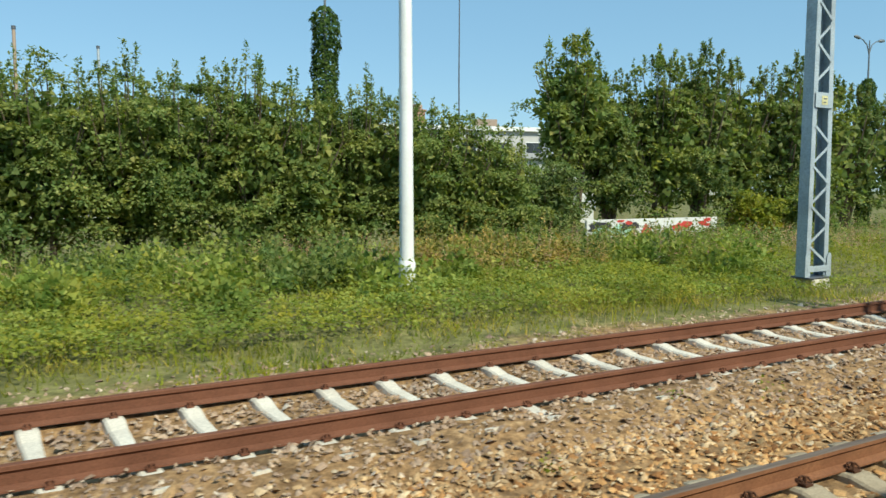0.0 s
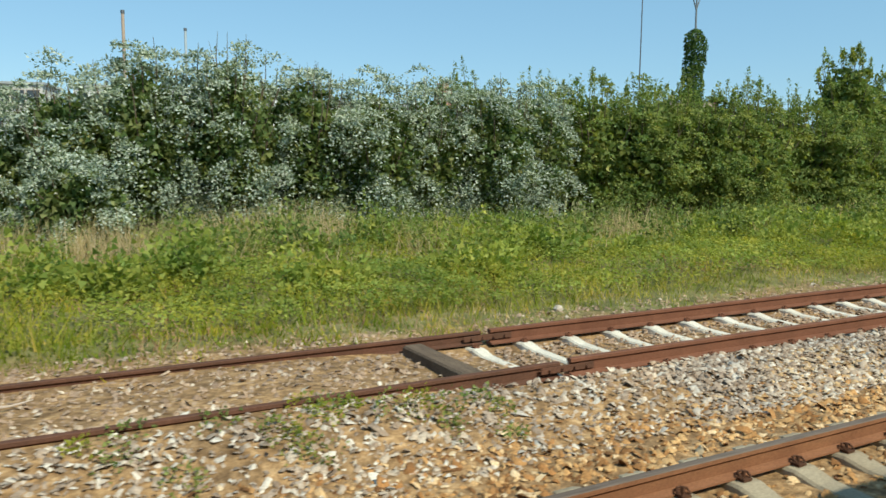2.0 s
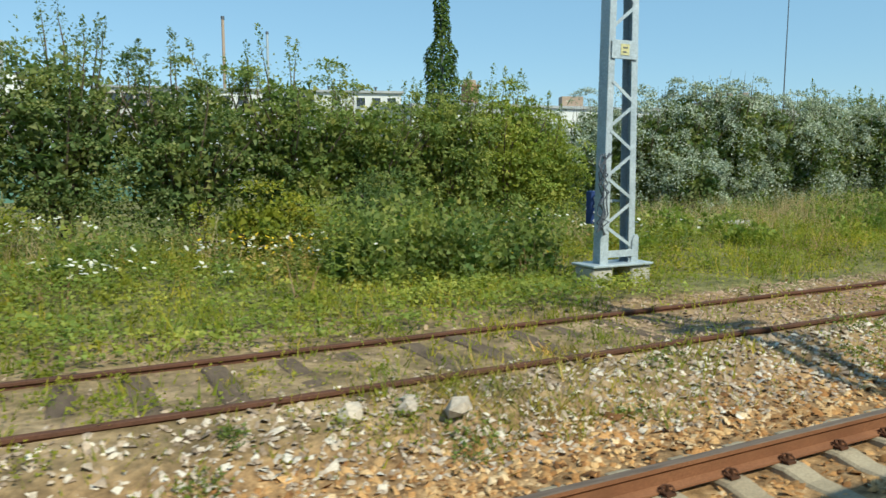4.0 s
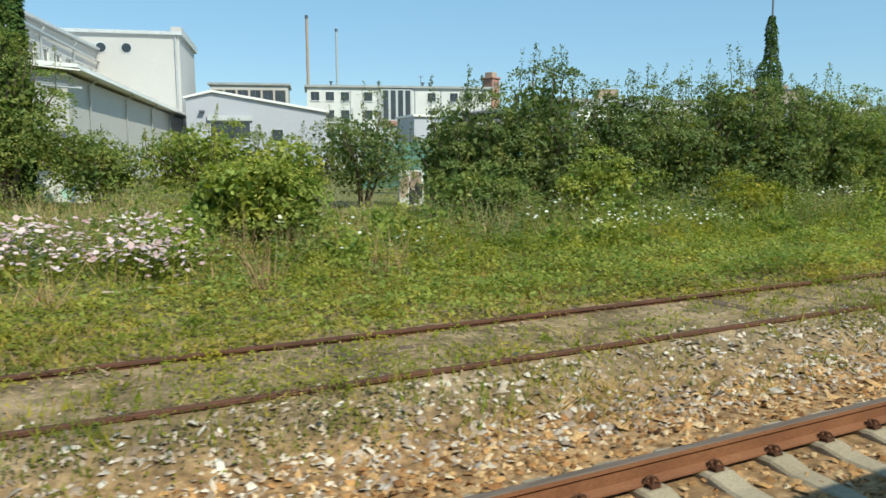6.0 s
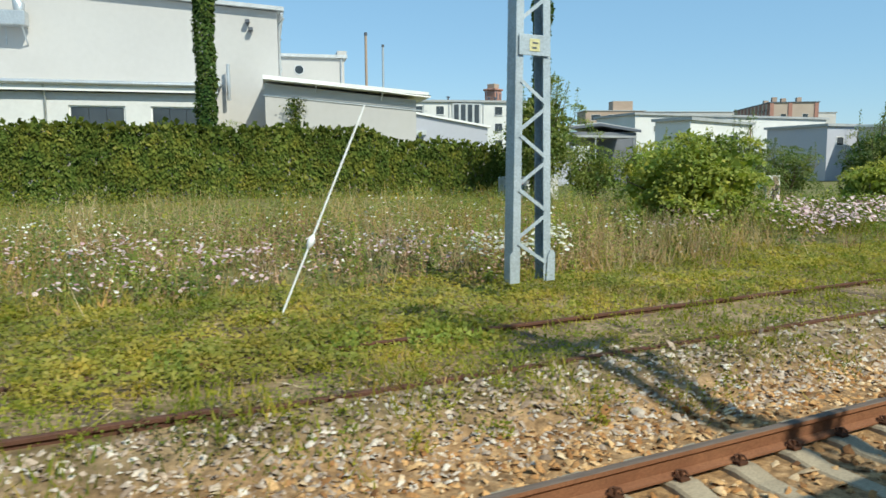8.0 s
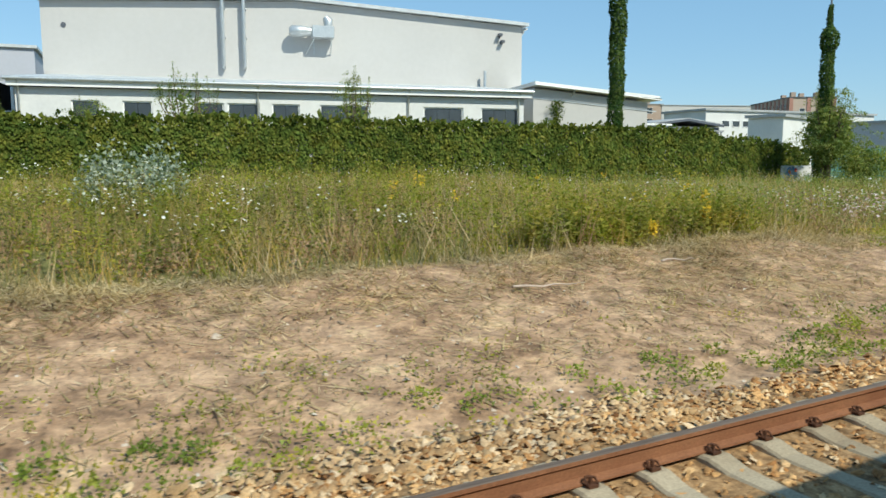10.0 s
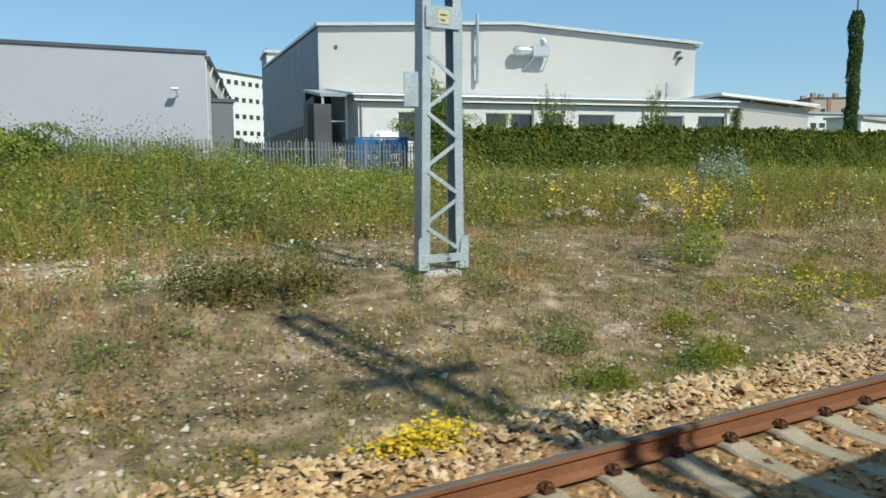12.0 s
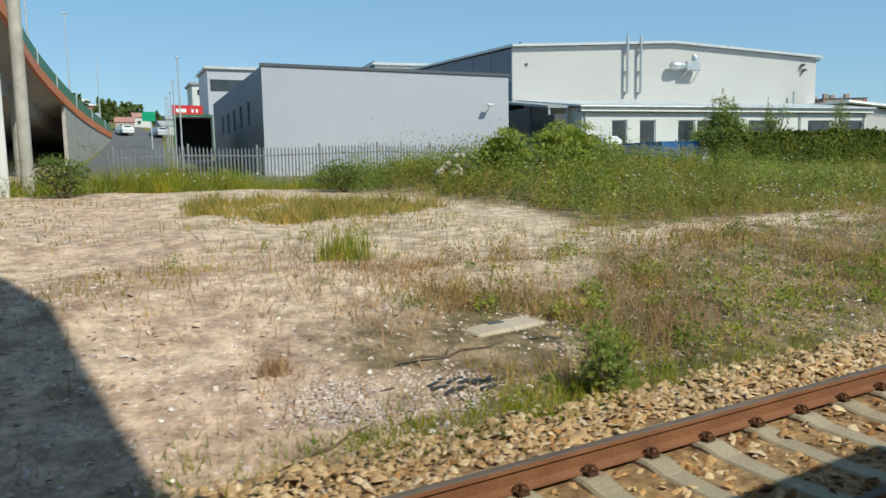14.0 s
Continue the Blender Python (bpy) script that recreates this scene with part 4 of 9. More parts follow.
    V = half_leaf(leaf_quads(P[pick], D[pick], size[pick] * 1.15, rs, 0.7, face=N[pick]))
    # silver bushes get darker inner leaves, which paint shade into the gaps
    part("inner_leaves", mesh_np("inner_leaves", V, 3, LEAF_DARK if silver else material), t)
    return t


R = random.Random(21)
# green thicket by the siding
for i in range(10):
    x = -1.6 + i * 1.74 + R.uniform(-0.3, 0.3)
    h = (5.7, 5.5, 5.9, 5.6, 5.8, 5.5, 5.6, 5.2, 4.5, 3.9)[i]
    shrub("bush", x, 22.3 + R.uniform(-0.6, 0.6), 1.8, 2.0, h + R.uniform(-0.2, 0.2), 6400, 0.19, LEAF, "dense dark green maple bush in a trackside thicket", seed=100 + i, group="green thicket", spikes=14, z=-0.35, low=0.25, clump=0.42)
for i in range(5):
    x = -0.5 + i * 3.1 + R.uniform(-0.4, 0.4)
    shrub("bush", x, 25.2 + R.uniform(-0.4, 0.4), 2.1, 1.6, (5.9, 5.8, 6.0, 5.4, 4.2)[i], 2400, 0.21, LEAF, "dense dark green maple bush in a trackside thicket", seed=130 + i, group="green thicket", spikes=12, z=-0.5, low=0.8)
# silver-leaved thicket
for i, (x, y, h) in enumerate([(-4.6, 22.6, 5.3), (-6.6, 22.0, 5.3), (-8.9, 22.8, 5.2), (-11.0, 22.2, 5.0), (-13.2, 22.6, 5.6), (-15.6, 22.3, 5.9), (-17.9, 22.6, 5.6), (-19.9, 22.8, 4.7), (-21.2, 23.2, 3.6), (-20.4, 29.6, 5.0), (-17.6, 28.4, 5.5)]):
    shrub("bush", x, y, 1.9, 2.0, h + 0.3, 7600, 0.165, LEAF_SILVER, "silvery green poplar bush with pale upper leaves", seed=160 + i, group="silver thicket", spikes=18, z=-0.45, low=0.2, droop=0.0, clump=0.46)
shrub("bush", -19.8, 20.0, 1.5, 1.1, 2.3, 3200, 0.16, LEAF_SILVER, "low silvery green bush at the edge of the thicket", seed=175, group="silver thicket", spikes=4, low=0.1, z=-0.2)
for x, h in ((-5.8, 6.2), (-2.4, 5.9)):
    shrub("bush", x, 25.5, 1.5, 1.3, h, 2600, 0.17, LEAF, "green bush showing above the thicket", seed=int(180 + x), group="green thicket", spikes=9, z=-0.4, low=1.5)
# trees east of the thicket
for i, (x, y, h, r) in enumerate([(18.9, 25.6, 3.6, 1.3), (23.2, 29.0, 9.9, 2.3), (26.0, 29.5, 8.2, 2.0), (28.8, 28.8, 9.5, 2.2), (32.0, 29.0, 10.3, 2.3), (35.2, 29.5, 9.4, 2.3), (38.4, 28.6, 10.0, 2.5), (42.0, 29.0, 9.4, 2.6), (46.0, 29.6, 9.0, 2.8), (51.0, 29.0, 9.0, 3.0), (57.0, 30.0, 9.0, 3.2)]):
    shrub("tree", x, y, r + 0.25, r, h, 8500 if x < 40 else 3600, 0.21 if x < 40 else 0.27, LEAF if i % 2 else LEAF_DARK, "leafy green tree with a slender crown", "tree", seed=200 + i, group="trees beyond the wall", spikes=16, z=-0.6, low=2.3 if i == 1 else 0.3, trunk=0.26, clump=0.55)
shrub("bush", 30.6, 24.2, 1.7, 1.4, 2.3, 3800, 0.16, LEAF_BRIGHT, "low green bush in front of a painted wall", seed=214, spikes=5, z=-0.5, low=0.1)
shrub("bush", 33.4, 23.4, 2.2, 1.6, 2.7, 4200, 0.16, LEAF, "low green bush in front of a painted wall", seed=215, spikes=5, z=-0.5, low=0.1)
# mixed bushes further west
for i, (x, y, h, m, r) in enumerate([(-27.3, 19.5, 3.9, LEAF_FRESH, 1.3), (-28.6, 19.2, 4.7, LEAF_FRESH, 1.7), (-30.8, 18.8, 4.5, LEAF, 1.7), (-33.2, 18.6, 4.3, LEAF, 1.7), (-35.6, 18.2, 4.9, LEAF, 1.7), (-38.0, 18.0, 4.7, LEAF_DARK, 1.8), (-40.6, 18.3, 5.3, LEAF_DARK, 1.8), (-43.0, 18.4, 4.5, LEAF_DARK, 1.8), (-45.4, 18.2, 4.6, LEAF_DARK, 1.9), (-48.2, 18.4, 5.0, LEAF_DARK, 1.9), (-50.6, 18.6, 4.0, LEAF_DARK, 1.6)]):
    shrub("bush", x, y, r + 0.3, 1.9, h, 6200, 0.15, m, "tall leafy bush in a mixed hedge along the verge", seed=230 + i, group="mixed hedge", spikes=8, z=-0.2, low=0.15)
shrub("bush", -37.0, 14.2, 1.6, 1.0, 1.3, 2200, 0.12, LEAF_BRIGHT, "low bright green bramble mound", seed=250, spikes=0, low=0.0)
shrub("bush", -34.8, 14.0, 0.9, 0.8, 1.7, 1400, 0.11, LEAF_DARK, "small dark green bush among weeds", seed=251, spikes=4, low=0.0)
shrub("bush", -42.5, 15.4, 2.0, 1.2, 1.3, 2200, 0.12, LEAF_BRIGHT, "low bright green bramble mound", seed=252, spikes=0, low=0.0)
shrub("bush", -48.0, 15.8, 1.8, 1.1, 1.9, 2600, 0.13, LEAF_FRESH, "leafy green bush at the foot of the hedge", seed=253, spikes=3, low=0.0)
shrub("bush", -52.0, 15.6, 1.6, 1.1, 1.7, 2600, 0.13, LEAF, "leafy green bush at the foot of the hedge", seed=254, spikes=3, low=0.0)
shrub("bush", -57.6, 14.4, 1.55, 1.3, 1.95, 3600, 0.175, LEAF_FRESH, "round bright green bush among wildflowers", seed=255, spikes=3, low=0.05)
shrub("bush", -66.4, 13.8, 2.4, 1.7, 2.6, 6500, 0.19, LEAF_FRESH, "broad bright green bush among wildflowers", seed=256, spikes=4, low=0.05)
shrub("bush", -51.2, 25.5, 2.5, 2.0, 4.0, 5200, 0.13, LEAF_DARK, "dark rounded bush by the yard fence", seed=257, spikes=2, low=0.1)
shrub("bush", -53.9, 25.2, 1.8, 1.4, 2.5, 3000, 0.14, LEAF_FRESH, "green bush in front of the yard", seed=269, spikes=5, low=0.1)
shrub("bush", -56.8, 25.0, 2.8, 1.5, 3.0, 4800, 0.14, LEAF_FRESH, "green bush in front of the yard", seed=258, spikes=6, low=0.1)
shrub("bush", -60.0, 25.6, 1.8, 1.4, 2.5, 3000, 0.14, LEAF, "green bush in front of the yard", seed=259, spikes=6, low=0.1)
shrub("bush", -46.5, 26.0, 2.4, 1.6, 3.3, 3600, 0.14, LEAF_DARK, "dark bush by the yard fence", seed=260, spikes=4, low=0.1)
shrub("tree", -62.6, 26.0, 2.0, 1.7, 5.2, 8200, 0.15, LEAF, "leafy tree round an ivy-clad lamp post", "tree", seed=261, spikes=12, low=0.4, trunk=0.2)
shrub("bush", -105.0, 30.0, 1.7, 1.2, 4.3, 6800, 0.15, LEAF, "tall leafy bush at the end of the ivy wall", seed=262, spikes=8, low=0.1)
shrub("bush", -123.3, 22.5, 1.7, 1.2, 2.0, 4600, 0.17, LEAF_FRESH, "bright green bush on a weedy mound", seed=263, spikes=5, low=0.1)
shrub("bush", -125.9, 22.8, 1.25, 1.0, 1.65, 3200, 0.17, LEAF_FRESH, "bright green bush on a weedy mound", seed=264, spikes=3, low=0.1)
shrub("bush", -121.4, 23.4, 1.0, 1.0, 1.5, 2200, 0.15, LEAF, "green bush on a weedy mound", seed=265, spikes=5, low=0.1)
shrub("bush", -131.0, 26.2, 1.7, 1.0, 1.3, 3400, 0.07, LEAF, "feathery green bush in front of a fence", seed=266, spikes=3, low=0.0)
shrub("bush", -136.85, 5.35, 0.33, 0.3, 0.75, 700, 0.06, LEAF, "small dark green bush on dry ground", seed=267, spikes=3, low=0.05, trunk=0.03, clump=0.1)
shrub("bush", -140.5, 26.5, 1.2, 0.8, 1.6, 1500, 0.09, LEAF, "weedy green bush below the viaduct", seed=268, spikes=3, low=0.0)
for i, (x, y, h, r) in enumerate([(-87.9, 33.5, 4.6, 1.2), (-95.6, 33.5, 4.5, 1.5), (-99.6, 33.2, 3.0, 1.0), (-103.0, 33.6, 3.1, 1.0), (-81.5, 33.6, 3.4, 0.9), (-76.8, 33.5, 3.2, 0.9), (-74.8, 30.4, 3.1, 0.8)]):
    shrub("bush", x, y, r, 0.9, h, 1500, 0.13, LEAF, "green shrub showing above the ivy wall", seed=280 + i, group="shrubs behind the wall", spikes=7, low=0.4)


def ivy_wall(name, pts, tops, thick, n, label, seed, leaf=0.092):
    rs = np.random.RandomState(seed)
    w = thing(name, pose(0, 0, 0), label, "wall", kind="structure")
    for (a, b, za, zb) in zip(pts[:-1], pts[1:], tops[:-1], tops[1:]):
        a, b = Vector((*a, 0)), Vector((*b, 0))
        d = (b - a).normalized()
        s = Vector((-d.y, d.x, 0)) * 0.12
        ga, gb = gz(a.x, a.y) - 0.4, gz(b.x, b.y) - 0.4
        sh = Shape()
        za2, zb2 = za - 0.12, zb - 0.12
        sh.add([(a.x - s.x, a.y - s.y, ga), (b.x - s.x, b.y - s.y, gb), (b.x + s.x, b.y + s.y, gb), (a.x + s.x, a.y + s.y, ga),
                (a.x - s.x, a.y - s.y, za2), (b.x - s.x, b.y - s.y, zb2), (b.x + s.x, b.y + s.y, zb2), (a.x + s.x, a.y + s.y, za2)],
               [(0, 3, 2, 1), (4, 5, 6, 7), (0, 1, 5, 4), (1, 2, 6, 5), (2, 3, 7, 6), (3, 0, 4, 7)])
        part("wall_panel", sh.done("wall_panel", CONCRETE), w)
        k = int(n * (b - a).length)
        u = rs.uniform(0, 1, k)
        front = rs.uniform(0, 1, k) < 0.85
        x = a.x + (b.x - a.x) * u
        y = a.y + (b.y - a.y) * u
        top = za + (zb - za) * u + 0.06 * np.sin(x * 1.7) + 0.04 * np.sin(x * 4.3 + 1)
        g = ground_z(x, y)
        v = rs.uniform(0, 1, k) ** 0.85
        z = np.where(front, g + (top - g) * v, top + rs.normal(0, 0.09, k))
        puff = thick * (0.55 + 0.45 * np.sin(x * 2.3 + z * 1.1)) * (0.5 + 0.5 * np.sin(z * 2.7 + x * 0.8) ** 2)
        y = np.where(front, y - 0.13 - np.abs(rs.normal(0, 0.05, k)) - puff, y + rs.uniform(-0.3, 0.3, k))
        under = rs.uniform(0, 1, k) < 0.35
        y = np.where(front & under, (a.y + (b.y - a.y) * u) - 0.14 - rs.uniform(0, 0.04, k), y)
        D = np.stack([rs.normal(0, 0.35, k), -np.abs(rs.normal(0.3, 0.3, k)), np.where(front, -1.2, 0.3) + rs.normal(0, 0.35, k)], 1)
        V = leaf_quads(np.stack([x, y, z], 1), D, rs.uniform(0.7, 1.4, k) * np.where(under, 2.3, 1.0) * leaf, rs, 0.8, face=np.array([0, -0.9, 0.25]) + rs.normal(0, 0.5, (k, 3)))
        part("ivy", mesh_np("ivy", V, 4, LEAF_IVY), w, "hanging green ivy")


ivy_wall("ivy_wall", [(-105.0, 30.6), (-95.0, 29.4), (-85.0, 28.4), (-76.0, 28.2), (-69.6, 28.3), (-68.6, 28.6)], [3.1, 3.3, 3.3, 3.25, 3.3, 2.9], 0.14, 1250, "long concrete wall hidden under hanging ivy", 41)
ivy_wall("ivy_wall", [(-68.5, 28.9), (-64.0, 29.2), (-59.5, 29.4)], [2.9, 2.85, 2.2], 0.2, 900, "lower wall half covered with dark ivy", 42)
ivy_wall("ivy_wall", [(-31.0, 27.4), (-24.0, 27.2), (-18.0, 27.2)], [1.85, 1.8, 1.8], 0.3, 1000, "low wall hidden under green ivy", 43)


def lamp_post(x, y, profile, label, seed, top=12.0, lean=0.0):
    """A double-armed lamp whose pole is wrapped in ivy; profile: (height, radius) pairs of the ivy."""
    rs = np.random.RandomState(seed)
    g = gz(x, y)
    p = thing("street_lamp", pose(x, y, g, 0, lean, 0), label, "street lamp", "ivy-clad lamps behind the wall")
    h = top - g
    part("pole", Shape().tube([(0, 0, -0.3), (0, 0, h * 0.6), (0.02, 0, h)], [0.13, 0.08, 0.04], 10).done("pole", LAMP_GREY, True), p)
    for s in (-1, 1):
        arm = part("arm", Shape().tube([(0, 0, h - 0.9), (s * 0.25, 0, h - 0.3), (s * 0.7, 0, h - 0.02), (s * 1.1, 0, h + 0.05)], 0.035, 6).done("arm", LAMP_GREY, True), p)
        part("lamp_head", Shape().tube([(s * 1.0, 0, h + 0.04), (s * 1.15, 0, h + 0.07), (s * 1.5, 0, h + 0.12), (s * 1.65, 0, h + 0.12)], [0.06, 0.11, 0.10, 0.03], 8).done("lamp_head", LAMP_GREY, True), arm)
    zs, rr = [q[0] - g for q in profile], [q[1] for q in profile]
    n = 9000
    z = rs.uniform(0, zs[-1], n * 3)
    r = np.interp(z, zs, rr)
    z = z[rs.uniform(0, 1, n * 3) < (0.25 + r / max(rr)) * 0.5][:n]
    n = len(z)
    a = rs.uniform(0, 2 * math.pi, n)
    r = np.interp(z, zs, rr) * (1 + 0.10 * np.sin(z * 2.3 + a + seed) + 0.07 * np.sin(z * 6.1 - 2 * a)) * rs.uniform(0.75, 1.1, n)
    P = np.stack([np.cos(a) * r, np.sin(a) * r, z], 1)
    D = np.stack([np.cos(a) * 0.5, np.sin(a) * 0.5, -0.9 + rs.normal(0, 0.3, n)], 1) + rs.normal(0, 0.25, (n, 3))
    N = np.stack([np.cos(a), np.sin(a), 0.4 + 0 * a], 1) + rs.normal(0, 0.35, (n, 3))
    part("ivy", mesh_np("ivy", leaf_quads(P, D, rs.uniform(0.09, 0.16, n), rs, 0.8, face=N), 4, LEAF_CREEPER), p, "thick dark green ivy climbing the pole")


lamp_post(10.5, 29.3, [(-1, 0.4), (5.5, 0.46), (8.6, 0.55), (9.2, 0.45), (9.45, 0.15)], "double-armed street lamp overgrown with ivy", 51, 11.3)
lamp_post(-25.7, 29.0, [(-1, 0.75), (6.4, 0.66), (6.9, 0.6), (7.3, 0.32), (9.0, 0.27), (9.6, 0.1)], "double-armed street lamp overgrown with ivy", 52)
lamp_post(-62.1, 26.6, [(0, 0.4), (5, 0.36), (7.9, 0.30), (8.2, 0.44), (8.9, 0.40), (9.3, 0.12), (10.4, 0.07)], "double-armed street lamp in a column of ivy", 53, 12.5)
lamp_post(-75.8, 28.6, [(0, 0.36), (6, 0.33), (9, 0.36), (10.4, 0.42), (11.0, 0.2)], "double-armed street lamp in a column of ivy", 54, 13.0)
lamp_post(47.8, 29.5, [(-1, 0.4), (5.5, 0.5), (8.6, 0.5), (9.2, 0.2)], "double-armed street lamp overgrown with ivy", 55, 11.6)


# ---- buildings ----
def frame_at(x, y, ux, uy):
    """A pose with x along a front and y away from the railway."""
    return pose(x, y, 0, 0, 0, math.degrees(math.atan2(uy, ux)))


def window(parent, x, z, w, h, y=0.0, frame_mat=None, bars=1, face="front", sill=True, depth=0.10):
    """A window let into a front: frame, panes behind it, sill; x is its left edge and z its foot."""
    fm = frame_mat or POLE_WHITE
    t = Matrix.Identity(4) if face == "front" else Matrix.Rotation(radians(90), 4, "Z") if face == "right" else Matrix.Rotation(radians(-90), 4, "Z")
    ob = part("window", Shape().box((x, -0.05, z), (x + w, 0.02, z + 0.08)).box((x, -0.05, z + h - 0.08), (x + w, 0.02, z + h)).box((x, -0.05, z + 0.08), (x + 0.08, 0.02, z + h - 0.08)).box((x + w - 0.08, -0.05, z + 0.08), (x + w, 0.02, z + h - 0.08)).done("window", fm), parent, at=Matrix.Translation((0, y, 0)) @ t)
    n = bars + 1
    pw = (w - 0.16) / n
    for k in range(n):
        part("pane", Shape().box((x + 0.09 + k * pw, -0.022, z + 0.09), (x + 0.07 + (k + 1) * pw, -0.006, z + h - 0.09)).done("pane", GLASS), ob)
    if sill:
        part("sill", Shape().box((x - 0.05, -0.16, z - 0.06), (x + w + 0.05, -0.051, z)).done("sill", TRIM), ob)
    return ob


def ring(s, pts):
    n = len(pts)
    return s.add(pts, [tuple(range(n))])


def hall():
    L, D = 34.4, 55.0
    g = 0.4
    h = thing("factory_hall", frame_at(-100.6, 57.8, 0.968, -0.253), "large pale grey factory hall with a low gable", "building")
    fl, fa, fr, bl, ba, br = 12.46, 13.22, 12.14, 15.4, 16.2, 13.5
    sk = lambda y: -0.0608 * y                              # the left wall splays outwards
    ax = 17.1
    s = Shape()
    s.add([(0, 0, g), (L, 0, g), (L, 0, fr), (ax, 0, fa), (0, 0, fl), (0, 0.3, g), (L, 0.3, g), (L, 0.3, fr), (ax, 0.3, fa), (0, 0.3, fl)],
          [(0, 1, 2, 3, 4), (9, 8, 7, 6, 5), (0, 5, 6, 1), (1, 6, 7, 2), (2, 7, 8, 3), (3, 8, 9, 4), (4, 9, 5, 0)])
    part("front_wall", s.done("front_wall", HALL), h, "smooth pale grey wall")
    # left wall in tall panels, its shade put into their dark colour
    n = 11
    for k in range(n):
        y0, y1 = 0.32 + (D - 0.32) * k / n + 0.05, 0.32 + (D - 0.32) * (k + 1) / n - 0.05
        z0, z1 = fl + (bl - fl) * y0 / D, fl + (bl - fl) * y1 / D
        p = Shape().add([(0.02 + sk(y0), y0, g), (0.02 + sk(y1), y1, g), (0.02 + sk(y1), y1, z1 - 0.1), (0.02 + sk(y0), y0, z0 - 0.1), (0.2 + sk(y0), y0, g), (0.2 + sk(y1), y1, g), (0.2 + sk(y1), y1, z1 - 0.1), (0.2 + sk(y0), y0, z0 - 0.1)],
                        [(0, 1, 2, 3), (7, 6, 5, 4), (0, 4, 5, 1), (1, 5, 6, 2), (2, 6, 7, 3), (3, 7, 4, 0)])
        part("panel", p.done("panel", SIDE_SHADED), h, "metal panel darkened to grey-blue for the shade on its wall")
    p = Shape().add([(0.12, 0.32, g), (0.12 + sk(D), D, g), (0.12 + sk(D), D, bl - 0.15), (0.12, 0.32, fl - 0.15), (0.25, 0.32, g), (0.25 + sk(D), D, g), (0.25 + sk(D), D, bl - 0.15), (0.25, 0.32, fl - 0.15)], [(0, 1, 2, 3), (7, 6, 5, 4), (0, 4, 5, 1), (1, 5, 6, 2), (2, 6, 7, 3), (3, 7, 4, 0)])
    part("backing", p.done("backing", TRIM_DARK), h)
    # right wall, with windows let in above the low wing
    rz = lambda y: fr + (br - fr) * y / D
    wins = [2.2 + 3.6 * k for k in range(11)]
    ys = [0.3] + [v for w in wins for v in (w, w + 2.3)] + [D]
    w0, w1 = 8.9, 11.0
    for a, b in zip(ys[:-1], ys[1:]):
        hole = a in wins
        spans = [(g, w0), (w1, None)] if hole else [(g, None)]
        for lo, hi in spans:
            ha, hb = (hi, hi) if hi else (rz(a), rz(b))
            rw = Shape().add([(L - 0.3, a, lo), (L - 0.3, b, lo), (L - 0.3, b, hb), (L - 0.3, a, ha), (L, a, lo), (L, b, lo), (L, b, hb), (L, a, ha)],
                   [(0, 1, 2, 3), (7, 6, 5, 4), (0, 4, 5, 1), (1, 5, 6, 2), (2, 6, 7, 3), (3, 7, 4, 0)])
            part("wall_panel", rw.done("wall_panel", HALL), h)
    for a in wins:
        ob = part("window", Shape().box((L - 0.22, a, w0), (L - 0.14, a + 2.3, w0 + 0.1)).box((L - 0.22, a, w1 - 0.1), (L - 0.14, a + 2.3, w1)).box((L - 0.22, a + 1.1, w0 + 0.1), (L - 0.14, a + 1.2, w1 - 0.1)).box((L - 0.22, a, w0 + 0.1), (L - 0.14, a + 0.1, w1 - 0.1)).box((L - 0.22, a + 2.2, w0 + 0.1), (L - 0.14, a + 2.3, w1 - 0.1)).done("window", POLE_WHITE), h)
        for q in (0.1, 1.2):
            part("pane", Shape().box((L - 0.19, a + q, w0 + 0.1), (L - 0.17, a + q + 1.0, w1 - 0.1)).done("pane", GLASS), ob)
    for k in range(5):
        y = 0.8 + k * 9.6
        part("downpipe", Shape().tube([(L + 0.12, y, 6.5), (L + 0.12, y, rz(y) - 0.7), (L + 0.45, y, rz(y) - 0.25)], 0.08, 8).done("downpipe", ZINC, True), h)
    roof = Shape()
    o = 0.45
    roof.add([(-0.15, -o, fl + 0.02), (ax, -o, fa + 0.02), (L + o, -o, fr + 0.02), (-0.15 + sk(D), D, bl + 0.02), (ax, D, ba + 0.02), (L + o, D, br + 0.02),
              (-0.15, -o, fl + 0.26), (ax, -o, fa + 0.26), (L + o, -o, fr + 0.26), (-0.15 + sk(D), D, bl + 0.26), (ax, D, ba + 0.26), (L + o, D, br + 0.26)],
             [(0, 3, 4, 1), (1, 4, 5, 2), (6, 7, 10, 9), (7, 8, 11, 10), (0, 1, 7, 6), (1, 2, 8, 7), (2, 5, 11, 8), (5, 4, 10, 11), (4, 3, 9, 10), (3, 0, 6, 9)])
    part("roof", roof.done("roof", TRIM), h, "pale metal roof edge")
    part("back_wall", Shape().add([(0.2 + sk(D), D - 0.2, g), (L - 0.2, D - 0.2, g), (L - 0.2, D - 0.2, br), (ax, D - 0.2, ba), (0.2 + sk(D), D - 0.2, bl)], [(0, 1, 2, 3, 4)]).done("back_wall", HALL), h)
    for x in (11.8, 13.25):
        p = part("flue", Shape().tube([(x, -0.05, 8.35), (x, -0.42, 8.35), (x, -0.5, 8.5), (x, -0.5, 13.95)], 0.13, 10).done("flue", ZINC, True), h, "shiny metal flue pipe")
        part("bracket", Shape().box((x - 0.2, -0.5, 10.4), (x + 0.2, 0.0, 10.46)).box((x - 0.2, -0.5, 12.4), (x + 0.2, 0.0, 12.46)).done("bracket", ZINC), p)
